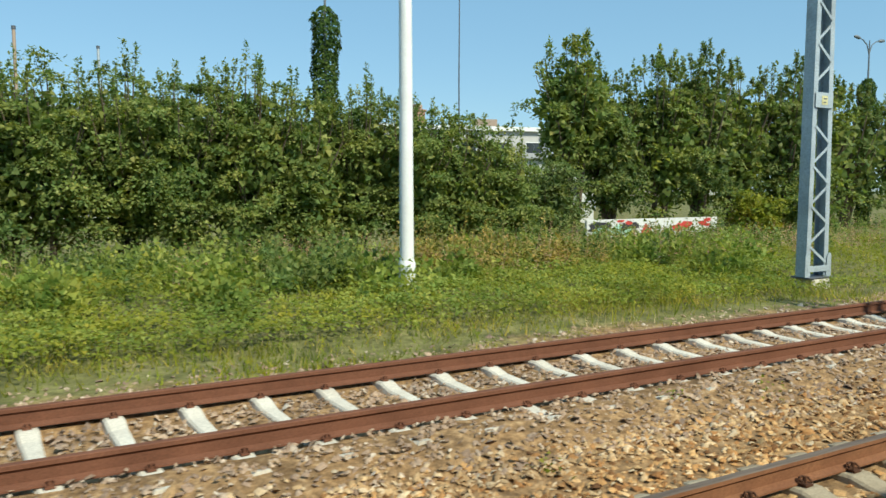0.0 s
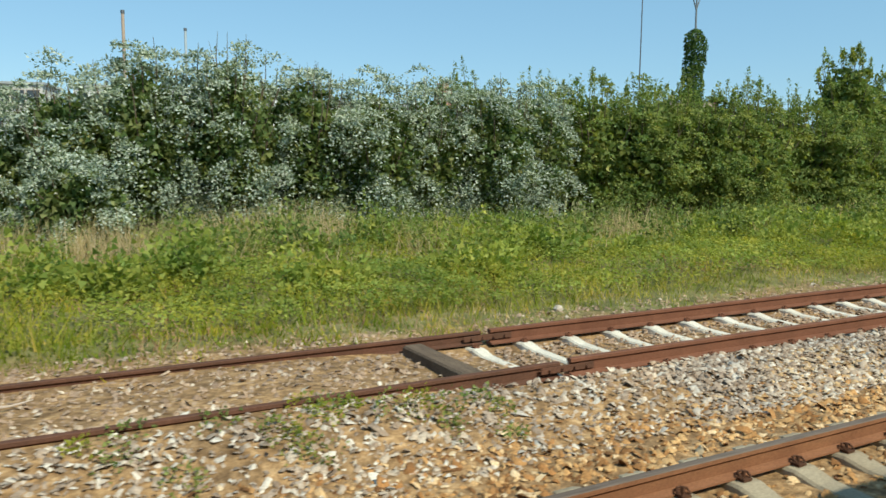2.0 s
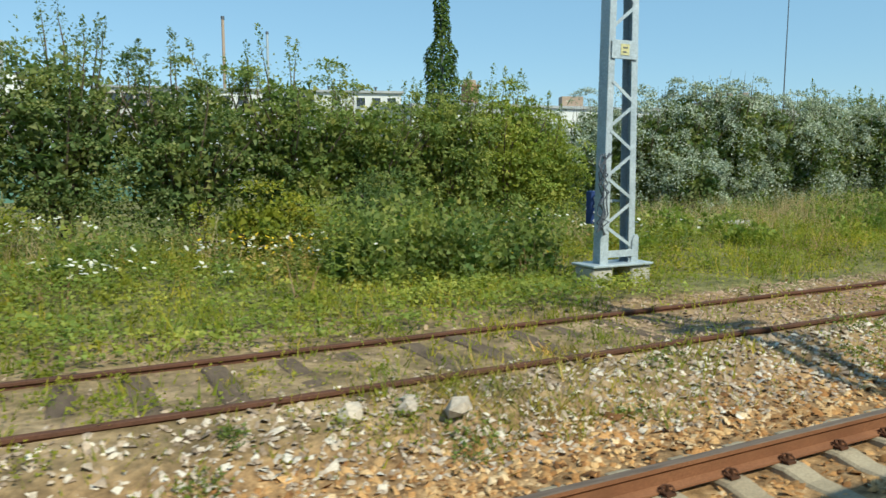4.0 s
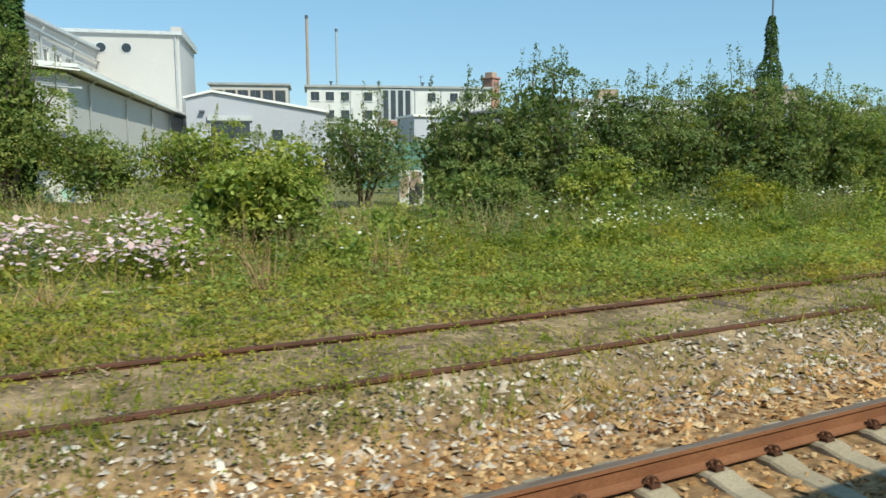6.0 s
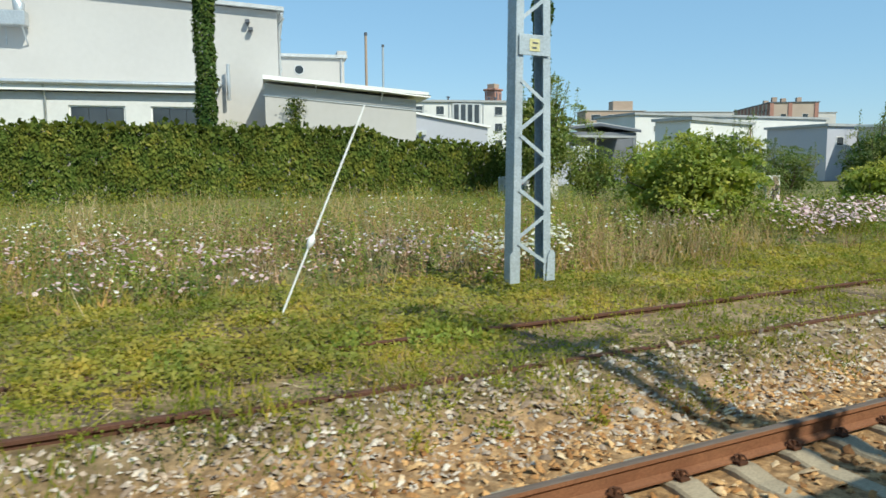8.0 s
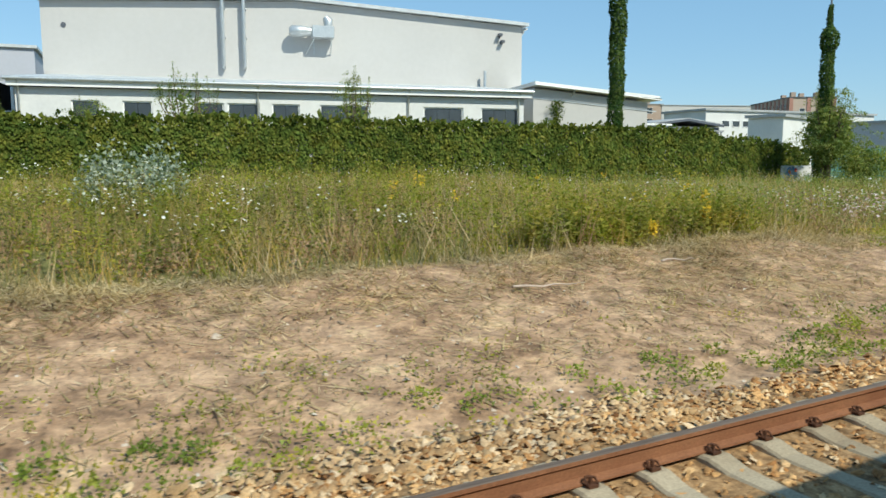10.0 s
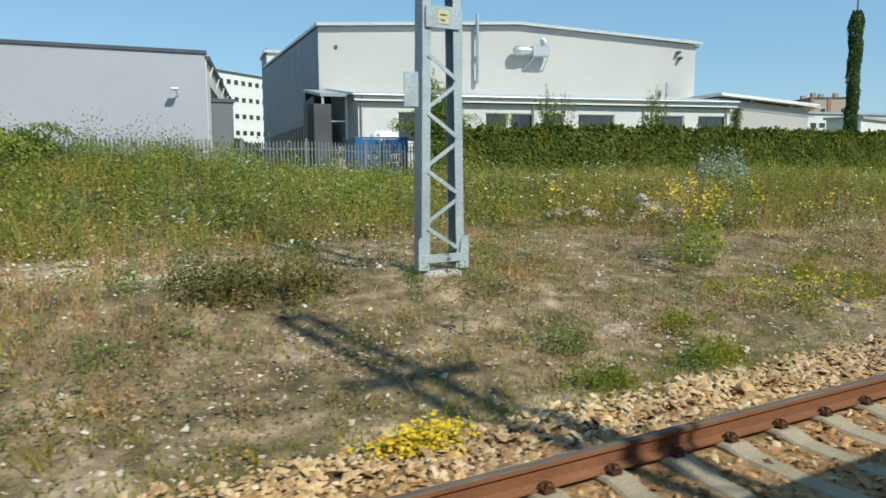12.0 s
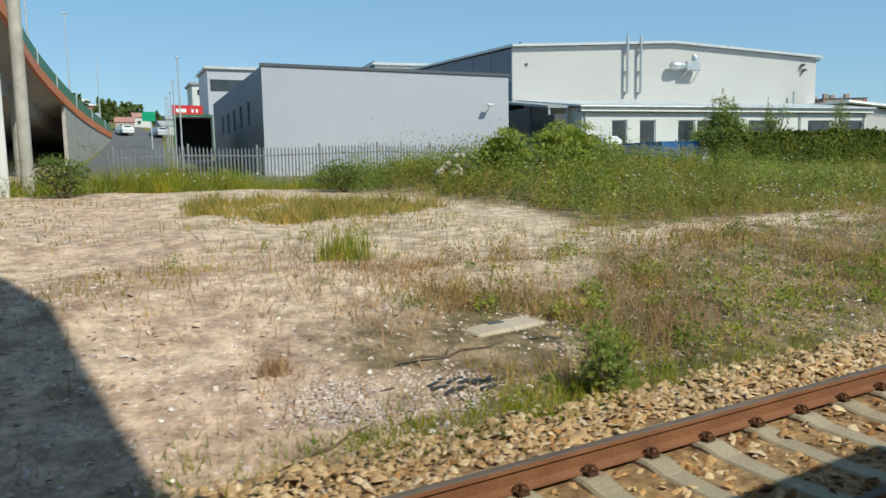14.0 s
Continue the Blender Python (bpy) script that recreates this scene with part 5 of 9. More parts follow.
    v = part("ventilator", Shape().box((18.0, -1.15, 10.55), (19.6, -0.25, 11.4), 0.05).done("ventilator", ZINC), h, "boxy metal wall ventilator on a bracket")
    part("drum", Shape().tube([(16.4, -0.75, 11.0), (16.6, -0.75, 11.0), (17.3, -0.75, 11.0), (18.0, -0.75, 11.0)], [0.25, 0.42, 0.42, 0.3], 14).done("drum", ZINC, True), v)
    part("cowl", Shape().tube([(19.2, -0.7, 11.4), (19.2, -0.7, 11.8), (19.0, -0.7, 12.1)], [0.3, 0.36, 0.2], 12).done("cowl", ZINC, True), v)
    part("bracket", Shape().bar((18.2, -1.1, 10.55), (17.6, 0, 9.5), 0.07, 0.07, (1, 0, 0)).bar((19.4, -1.1, 10.55), (19.4, 0, 9.5), 0.07, 0.07, (1, 0, 0)).bar((18.2, 0, 9.5), (18.2, 0, 10.6), 0.07, 0.07, (1, 0, 0)).done("bracket", ZINC), v)
    part("grille", Shape().tube([(1.4, -0.05, 10.9), (1.4, 0.05, 10.9)], 0.17, 12).done("grille", TRIM_DARK), h)
    for x, z in ((32.5, 11.3), (32.7, 10.8)):
        part("wall_lamp", Shape().box((x - 0.15, -0.5, z), (x + 0.15, -0.05, z + 0.22), 0.03).bar((x, 0, z - 0.1), (x, -0.4, z), 0.05, 0.05, (1, 0, 0)).done("wall_lamp", TRIM_DARK), h)
    part("stack", Shape().tube([(31.2, -0.6, 6.3), (31.2, -0.6, 8.6)], 0.12, 8).done("stack", ZINC, True), h)
    part("gutter", Shape().box((L + 0.2, -0.35, fr - 0.25), (L + 0.36, D, fr - 0.1)).done("gutter", ZINC), h)


hall()


def front_wing():
    L = 29.3
    g = 0.3
    a = thing("factory_wing", frame_at(-102.2, 46.0, 0.977, -0.212), "long low white factory wing with a sheet roof", "building")
    wins = [(2.7, 1.45), (5.3, 1.55), (9.0, 1.7), (10.9, 1.8), (13.4, 1.6), (16.2, 3.0), (22.6, 2.6), (26.4, 2.6)]
    z0, z1 = 3.0, 5.05
    xs = [0.0] + [v for w, b in wins for v in (w, w + b)] + [L]
    part("parapet_wall", Shape().box((0, 0, g), (L, 0.3, z0)).done("parapet_wall", WHITE), a)
    part("lintel_wall", Shape().box((0, 0, z1), (L, 0.3, 5.68)).done("lintel_wall", WHITE), a)
    for i, (p, q) in enumerate(zip(xs[:-1], xs[1:])):
        if i % 2 == 0:
            part("pier", Shape().box((p, 0, z0), (q, 0.3, z1)).done("pier", WHITE), a)
    for w, b in wins:
        window(a, w, z0, b, z1 - z0, 0.14, bars=1 if b < 2 else 2)
    for x in (0.0, L - 0.3):
        side = Shape().add([(x, 0.3, g), (x, 11.4, g), (x, 11.4, 7.3), (x, 0.3, 6.0), (x + 0.3, 0.3, g), (x + 0.3, 11.4, g), (x + 0.3, 11.4, 7.3), (x + 0.3, 0.3, 6.0)], [(0, 1, 2, 3), (7, 6, 5, 4), (0, 4, 5, 1), (1, 5, 6, 2), (2, 6, 7, 3), (3, 7, 4, 0)])
        part("side_wall", side.done("side_wall", WHITE), a)
    r = Shape().add([(-0.4, -0.40, 6.06), (L + 0.5, -0.40, 6.06), (L + 0.5, 11.8, 7.45), (-0.4, 11.8, 7.45), (-0.4, -0.40, 6.22), (L + 0.5, -0.40, 6.22), (L + 0.5, 11.8, 7.6), (-0.4, 11.8, 7.6)],
                    [(0, 3, 2, 1), (4, 5, 6, 7), (0, 1, 5, 4), (1, 2, 6, 5), (2, 3, 7, 6), (3, 0, 4, 7)])
    part("roof", r.done("roof", TRIM), a, "pale sheet roof")
    part("gutter", Shape().tube([(-0.4, -0.50, 6.10), (L + 0.5, -0.50, 6.10)], 0.10, 8).done("gutter", ZINC, True), a)
    part("soffit", Shape().box((-0.3, -0.34, 5.70), (L + 0.4, 0.28, 5.80)).done("soffit", TRIM_DARK), a)
    part("fascia", Shape().box((-0.3, -0.39, 5.72), (L + 0.4, -0.35, 6.04)).done("fascia", POLE_WHITE), a)
    for x in (0.2, 12.6, 21.6, L - 0.4):
        part("downpipe", Shape().tube([(x, -0.12, g), (x, -0.12, 5.5), (x, -0.42, 6.0)], 0.06, 8).done("downpipe", ZINC, True), a)
    c = thing("loading_canopy", frame_at(-102.2, 46.0, 0.977, -0.212), "open loading canopy beside the white wing, its inner shade in dark walls", "canopy")
    cr = Shape().add([(-2.3, 1.5, 6.1), (-0.3, 1.5, 6.1), (-0.3, 11.6, 7.25), (-2.3, 11.6, 7.25), (-2.3, 1.5, 6.3), (-0.3, 1.5, 6.3), (-0.3, 11.6, 7.45), (-2.3, 11.6, 7.45)], [(0, 3, 2, 1), (4, 5, 6, 7), (0, 1, 5, 4), (1, 2, 6, 5), (2, 3, 7, 6), (3, 0, 4, 7)])
    part("roof", cr.done("roof", ROOF), c)
    # near-black walls give the bay its inner shade by colour
    part("back_wall", Shape().box((-2.2, 10.8, 0.3), (-0.2, 11.0, 7.1)).done("back_wall", DARK), c)
    part("side_wall", Shape().box((-2.3, 5.0, 0.3), (-2.15, 11.4, 6.4)).done("side_wall", DARK), c)
    for x in (-2.1, -0.5):
        part("post", Shape().box((x - 0.08, 1.6, 0.3), (x + 0.08, 1.76, 6.1)).done("post", ZINC), c)
    part("rail", Shape().box((-2.1, 1.62, 4.4), (-0.5, 1.7, 4.5)).done("rail", ZINC), c)
    k = thing("kiosk", pose(-104.9, 45.4, 0), "tall dark steel cabinet in the factory yard", "cabinet")
    part("case", Shape().box((-0.6, 0, 0.5), (0.6, 1.2, 5.4), 0.03).done("case", DARK), k)
    part("door", Shape().box((-0.45, -0.03, 0.7), (0.45, -0.005, 2.9), 0.01).done("door", TRIM_DARK), k)
    w = thing("partition_wall", pose(-111.4, 44.4, 0), "dark grey panel wall beside the hall", "wall")
    part("panel", Shape().box((-0.7, 0, 0.4), (0.6, 0.25, 5.2), 0.02).done("panel", SLATE), w)
    part("cap", Shape().box((-0.8, -0.08, 5.2), (0.7, 0.35, 5.42), 0.02).done("cap", TRIM_DARK), w)
    f = thing("slatted_screen", pose(-100.9, 58.0, 0, 0, 0, -11.1), "dark slatted screen along the hall wall", "screen")
    for i in range(17):
        part("slat", Shape().box((-0.4, 4.0 + i * 2.0, 0.5), (-0.28, 5.1 + i * 2.0, 4.8)).done("slat", TRIM_DARK), f)
    rs = random.Random(6)
    for i in range(5):
        b = thing("pallet", pose(-104.2 + rs.uniform(-0.1, 0.1), 43.6, gz(-104, 43.6) + 0.75 + i * 0.16, 0, 0, rs.uniform(-6, 6)), "weathered timber pallet in a stack", "pallet", "stack of pallets")
        for q in range(5):
            part("board", Shape().box((-0.6, -0.5 + q * 0.22, 0.09), (0.6, -0.38 + q * 0.22, 0.115)).done("board", HALL), b)
        for q in (-0.5, 0, 0.5):
            part("bearer", Shape().box((q - 0.05, -0.5, 0), (q + 0.05, 0.5, 0.09)).done("bearer", HALL), b)
    bx = thing("crate", pose(-104.2, 43.6, gz(-104, 43.6)), "timber crate under a stack of pallets", "crate")
    part("case", Shape().box((-0.65, -0.55, -0.1), (0.65, 0.55, 0.76), 0.02).done("case", BROWN), bx)
    t = thing("tank", pose(-101.4, 43.6, 0), "small white rounded tank on legs", "tank")
    part("vessel", Shape().tube([(-1.0, 0, 3.1), (-0.85, 0, 3.1), (-0.6, 0, 3.1), (0.6, 0, 3.1), (0.85, 0, 3.1), (1.0, 0, 3.1)], [0.1, 0.42, 0.58, 0.58, 0.42, 0.1], 14).done("vessel", POLE_WHITE, True), t)
    for x in (-0.6, 0.6):
        part("leg", Shape().box((x - 0.08, -0.4, 0.6), (x + 0.08, 0.4, 2.62)).done("leg", ZINC), t)


front_wing()


def side_wing():
    w = thing("factory_side_wing", frame_at(-69.5, 44.4, 0.968, -0.253), "long low pale wing along the hall side", "building")
    rise = lambda x: 0.085 * (10.7 - x)                     # the roof falls towards the yard
    part("shell", Shape().prism([(0, 0), (9.2, 0), (9.2, 46), (0, 46)], 0.3, [6.05 + rise(0), 6.1, 6.1, 6.05 + rise(0)]).done("shell", HALL), w)
    def strip(y0, y1, z0, z1):
        e = [(-0.1, y0), (9.9, y0), (9.9, y1), (-0.1, y1)]
        return Shape().add([(x, y, z0 + rise(x)) for x, y in e] + [(x, y, z1 + rise(x)) for x, y in e], [(0, 3, 2, 1), (4, 5, 6, 7), (0, 1, 5, 4), (1, 2, 6, 5), (2, 3, 7, 6), (3, 0, 4, 7)])
    part("roof", strip(-0.6, 46.5, 6.18, 6.46).done("roof", POLE_WHITE), w, "sloping roof with a pale edge")
    part("gutter", Shape().tube([(-0.1, -0.7, 6.2 + rise(-0.1)), (9.95, -0.7, 6.26), (10.0, 46, 6.26)], 0.07, 8).done("gutter", POLE_WHITE, True), w)
    part("band", strip(-0.05, -0.003, 5.3, 5.4).done("band", TRIM), w)
    for x in (3.0, 7.0):
        part("bracket", Shape().bar((x, 0, 5.75 + rise(x)), (x, -0.55, 6.15 + rise(x)), 0.10, 0.06, (1, 0, 0)).done("bracket", TRIM), w)
    for y in (4, 14, 24, 34):
        part("downpipe", Shape().tube([(9.3, y, 0.4), (9.3, y, 5.9), (9.8, y, 6.2)], 0.06, 8).done("downpipe", ZINC, True), w)
    part("vent_grille", Shape().box((8.2, -0.03, 2.9), (9.0, -0.003, 3.25)).done("vent_grille", TRIM_DARK), w)
    rs = np.random.RandomState(71)
    n = 900
    iv = thing("climbing_ivy", pose(-67.85, 43.85, 0), "patch of ivy climbing a pale wall", "ivy")
    z = rs.uniform(3.0, 6.1, n)
    r = 0.2 + 0.45 * smoothstep(4.2, 5.4, z) * (1 - 0.5 * smoothstep(5.7, 6.2, z))
    P = np.stack([rs.normal(0, 0.5, n) * r, -np.abs(rs.normal(0, 0.12, n)), z], 1)
    part("leaves", mesh_np("leaves", leaf_quads(P, rs.normal(size=(n, 3)) + np.array([0, -0.5, -0.8]), rs.uniform(0.1, 0.17, n), rs, 0.75), 4, LEAF_IVY), iv)

    b = thing("stair_block", frame_at(-68.8, 89.5, 0.968, -0.253), "tall plain pale block with two round windows", "building")
    part("shell", Shape().box((0, 0, 0.4), (20, 14, 14.9)).done("shell", HALL), b)
    part("roof", Shape().box((-0.3, -0.35, 14.9), (20.35, 14.3, 15.25)).done("roof", TRIM), b)
    part("parapet", Shape().box((19.2, -0.1, 15.25), (20.3, 14.2, 15.75)).done("parapet", HALL), b)
    for x in (12.2, 14.7):
        p = part("round_window", Shape().tube([(x, -0.06, 13.45), (x, 0.02, 13.45)], 0.60, 20).done("round_window", TRIM), b)
        part("pane", Shape().tube([(x, -0.085, 13.45), (x, -0.065, 13.45)], 0.48, 20).done("pane", GLASS), p)
    part("downpipe", Shape().tube([(19.6, -0.12, 0.5), (19.6, -0.12, 14.8)], 0.09, 8).done("downpipe", ZINC, True), b)

    s = thing("workshop", frame_at(-50.5, 74.1, 0.968, -0.253), "grey rendered workshop with a skewed gable", "building")
    out = Shape().add([(0, 0, 0.2), (13.1, 0, 0.2), (13.1, 0, 6.3), (2.4, 0, 8.1), (0, 0, 7.5), (0, 16, 0.2), (13.1, 16, 0.2), (13.1, 16, 6.3), (2.4, 16, 8.1), (0, 16, 7.5)],
                      [(0, 1, 2, 3, 4), (9, 8, 7, 6, 5), (1, 6, 7, 2), (2, 7, 8, 3), (3, 8, 9, 4), (4, 9, 5, 0)])
    part("shell", out.done("shell", GREY), s)
    part("roof", Shape().add([(-0.2, -0.3, 7.5), (2.4, -0.3, 8.13), (13.4, -0.3, 6.28), (-0.2, 16.2, 7.5), (2.4, 16.2, 8.13), (13.4, 16.2, 6.28), (-0.2, -0.3, 7.7), (2.4, -0.3, 8.35), (13.4, -0.3, 6.5), (-0.2, 16.2, 7.7), (2.4, 16.2, 8.35), (13.4, 16.2, 6.5)],
                             [(0, 3, 4, 1), (1, 4, 5, 2), (6, 7, 10, 9), (7, 8, 11, 10), (0, 1, 7, 6), (1, 2, 8, 7), (2, 5, 11, 8), (5, 4, 10, 11), (4, 3, 9, 10), (3, 0, 6, 9)]).done("roof", POLE_WHITE), s)
    window(s, 2.1, 3.7, 3.8, 1.7, -0.03, TRIM, 4)
    part("shutter_box", Shape().box((1.9, -0.3, 5.45), (6.1, -0.03, 5.95), 0.02).done("shutter_box", TRIM), s)
    window(s, 7.8, 3.3, 1.2, 1.4, -0.03, TRIM, 1)
    part("wall_lamp", Shape().box((1.2, -0.5, 6.2), (1.7, -0.05, 6.4), 0.03).done("wall_lamp", TRIM_DARK), s)


side_wing()


def office():
    o = thing("office_building", frame_at(-16.1, 149.8, 0.956, -0.293), "three-storey white office block with a flat roof", "building")
    L = 38.9
    part("shell", Shape().box((0, 0, -1.0), (L, 13, 16.4)).done("shell", WHITE), o)
    part("roof", Shape().box((-0.5, -0.5, 16.4), (L + 0.5, 13.5, 16.85)).done("roof", ROOF), o)
    cols = [0.7, 3.7, 6.8, 11.6, 25.0, 29.8, 32.9, 36.0]
    for z in (13.6, 9.9, 6.2, 2.5):
        for x in cols:
            window(o, x, z, 1.9, 1.95, -0.03, bars=1)
    part("stair_bay", Shape().box((15.3, -0.25, 4.0), (21.8, -0.01, 16.2)).done("stair_bay", TRIM), o)
    for k in range(4):
        st = part("stair_window", Shape().box((15.7 + k * 1.55, -0.32, 9.9), (16.75 + k * 1.55, -0.26, 15.9)).done("stair_window", TRIM_DARK), o)
        part("pane", Shape().box((15.8 + k * 1.55, -0.36, 10.0), (16.65 + k * 1.55, -0.325, 15.8)).done("pane", GLASS), st)
    part("sign_board", Shape().box((15.3, -0.5, 8.3), (21.8, -0.26, 9.6)).done("sign_board", BRICK), o, "faded red sign board")
    for x in (8.9, 14.6, 22.4, 28.0):
        part("downpipe", Shape().tube([(x, -0.12, -0.5), (x, -0.12, 16.2)], 0.09, 6).done("downpipe", ZINC, True), o)
    for x in (5.0, 15.0, 24.5, 26.0, 34):
        part("roof_vent", Shape().tube([(x, 3, 16.8), (x, 3, 17.7)], 0.2, 8).box((x - 0.35, 2.65, 17.7), (x + 0.35, 3.35, 17.9)).done("roof_vent", TRIM_DARK), o)
    for x in (24.4, 26.8):
        part("aerial", Shape().tube([(x, 5, 16.8), (x, 5, 19.6)], 0.07, 5).tube([(x - 0.6, 5, 19.3), (x + 0.6, 5, 19.3)], 0.05, 5).done("aerial", TRIM_DARK), o)
    for x, y, z, r, label in ((-3.9, 189.3, 37.5, 0.36, "tall thin rust-brown steel chimney"), (15.0, 221.4, 40.4, 0.36, "tall thin grey steel chimney")):
        c = thing("chimney", pose(x, y, 0), label, "chimney", "pair of steel chimneys")
        part("shaft", Shape().tube([(0, 0, -1), (0, 0, z)], [r * 1.1, r], 10).done("shaft", BROWN if x < 0 else ZINC, True), c)
        part("rim", Shape().tube([(0, 0, z), (0, 0, z + 0.8)], [r * 1.25, r * 1.25], 10).done("rim", TRIM_DARK), c)
    w = thing("aerial_mast", pose(33.6, 58.5, 0), "very thin tall grey aerial mast", "mast")
    part("shaft", Shape().tube([(0, 0, -1), (0, 0, 12), (0.1, 0, 24)], [0.10, 0.07, 0.05], 6).done("shaft", TRIM_DARK, True), w)
    part("foot", Shape().box((-0.4, -0.4, -1.2), (0.4, 0.4, -0.2), 0.05).done("foot", CONCRETE), w)


office()


def block(name, x, y, ux, uy, L, D, z0, z1, material, label, rows=(), cols=0, pitch=3.2, ww=1.6, wh=1.6, x0=1.0, roof=None, fm=None):
    b = thing(name, frame_at(x, y, ux, uy), label, "building")
    part("shell", Shape().box((0, 0, z0), (L, D, z1)).done("shell", material), b)
    part("roof", Shape().box((-0.4, -0.4, z1), (L + 0.4, D + 0.4, z1 + 0.4)).done("roof", roof or ROOF), b)
    for z in rows:
        for k in range(cols):
            window(b, x0 + k * pitch, z, ww, wh, -0.03, fm, bars=1, sill=False)
    return b


# the yard, the sheds and the far blocks of the works
block("workshop_row", -35.2, 151, 0.956, -0.293, 15, 10, 0, 16.2, HALL, "long pale workshop behind the hall", rows=(12.6, 8.6), cols=6, pitch=2.4, ww=2.1, wh=2.7, x0=0.4, fm=BROWN)
wb = block("white_workshop", -8.6, 69.0, 0.961, 0.276, 18.2, 5, -0.5, 7.75, WHITE, "plain white flat-roofed workshop", rows=(4.7,), cols=1, ww=2.8, wh=1.5, x0=11.0)
part("downpipe", Shape().tube([(17.6, -0.12, 0), (17.6, -0.12, 7.6)], 0.12, 8).done("downpipe", BROWN, True), wb)
block("long_workshop", 10.5, 100, 0.97, -0.1, 46, 12, -0.5, 11.0, WHITE, "long white flat-roofed workshop", rows=(8.0,), cols=6, pitch=2.6, ww=1.9, wh=1.2, x0=4.0)
block("long_workshop", 26.0, 74.0, 0.97, -0.1, 34, 12, -0.5, 8.0, GREY, "low grey workshop with a pale roof", rows=(5.0,), cols=5, pitch=5.0, ww=1.6, wh=1.4, x0=2.0)
bb = block("brown_block", 171, 313, 0.9, -0.35, 33, 15, 0, 31.5, BROWN, "brown five-storey block of flats", rows=(26.5, 20.5, 14.5), cols=3, pitch=9.5, ww=5.2, wh=3.2, x0=3.0, fm=POLE_WHITE)
part("stair_head", Shape().box((16, 3, 31.9), (27, 10, 37)).done("stair_head", BROWN), bb)
block("pale_block", 201, 301, 0.9, -0.35, 110, 15, 0, 31.0, HALL, "pale brown block of flats with a flat roof", rows=(25.0,), cols=14, pitch=7.5, ww=3.4, wh=3.0, x0=2)
sb = block("school_block", 190.9, 215, 0.841, -0.541, 20.0, 49, 0, 28.6, BROWN_PALE, "cream block with red brick corners and a flat roof", rows=(19.5,), cols=2, pitch=9.0, ww=2.4, wh=4.5, x0=4.5, roof=TRIM_DARK, fm=POLE_WHITE)
for x in (0.0, 7.6, 18.4):
    part("corner_band", Shape().box((x, -0.3, 2.0), (x + 1.6, -0.02, 28.5)).done("corner_band", BRICK), sb)
for k in range(9):
    part("side_window", Shape().box((-0.2, 3.0 + k * 5.0, 17.5), (-0.02, 6.2 + k * 5.0, 26.0)).done("side_window", GLASS), sb)
    part("side_band", Shape().box((-0.3, 0.6 + k * 5.0, 3.0), (-0.02, 2.4 + k * 5.0, 28.5)).done("side_band", BRICK), sb)
for x, y in ((3, 6), (9, 12), (5, 22), (14, 8)):
    part("chimney", Shape().box((x, y, 29.0), (x + 2, y + 2, 31.5)).done("chimney", BROWN), sb)
block("white_shed", 31.5, 46, 0.96, -0.2, 6.4, 6, -1, 4.3, WHITE, "small white shed behind trees", rows=(1.4,), cols=2, pitch=2.8, ww=1.3, wh=1.3)
block("yard_building", 27.0, 62.0, 0.97, -0.2, 16, 9, -1, 7.6, HALL, "pale low building behind the thicket", rows=(5.2,), cols=6, pitch=3.4, ww=1.8, wh=1.4, roof=POLE_WHITE)


def brick_tower():
    t = thing("brick_tower", pose(334, 668, 0, 0, 0, 25), "square red brick water tower in the distance", "tower")
    part("shaft", Shape().box((-6.5, -6.5, 0), (6.5, 6.5, 82), 0.4).done("shaft", BRICK), t)
    part("cornice", Shape().box((-7.6, -7.6, 82), (7.6, 7.6, 84), 0.3).done("cornice", BRICK), t)
    part("lantern", Shape().box((-4.5, -4.5, 84), (4.5, 4.5, 89), 0.3).done("lantern", BROWN), t)
    for x in (-3, 3):
        part("opening", Shape().box((x - 1, -6.7, 73), (x + 1, -6.52, 79)).done("opening", TRIM_DARK), t)


brick_tower()


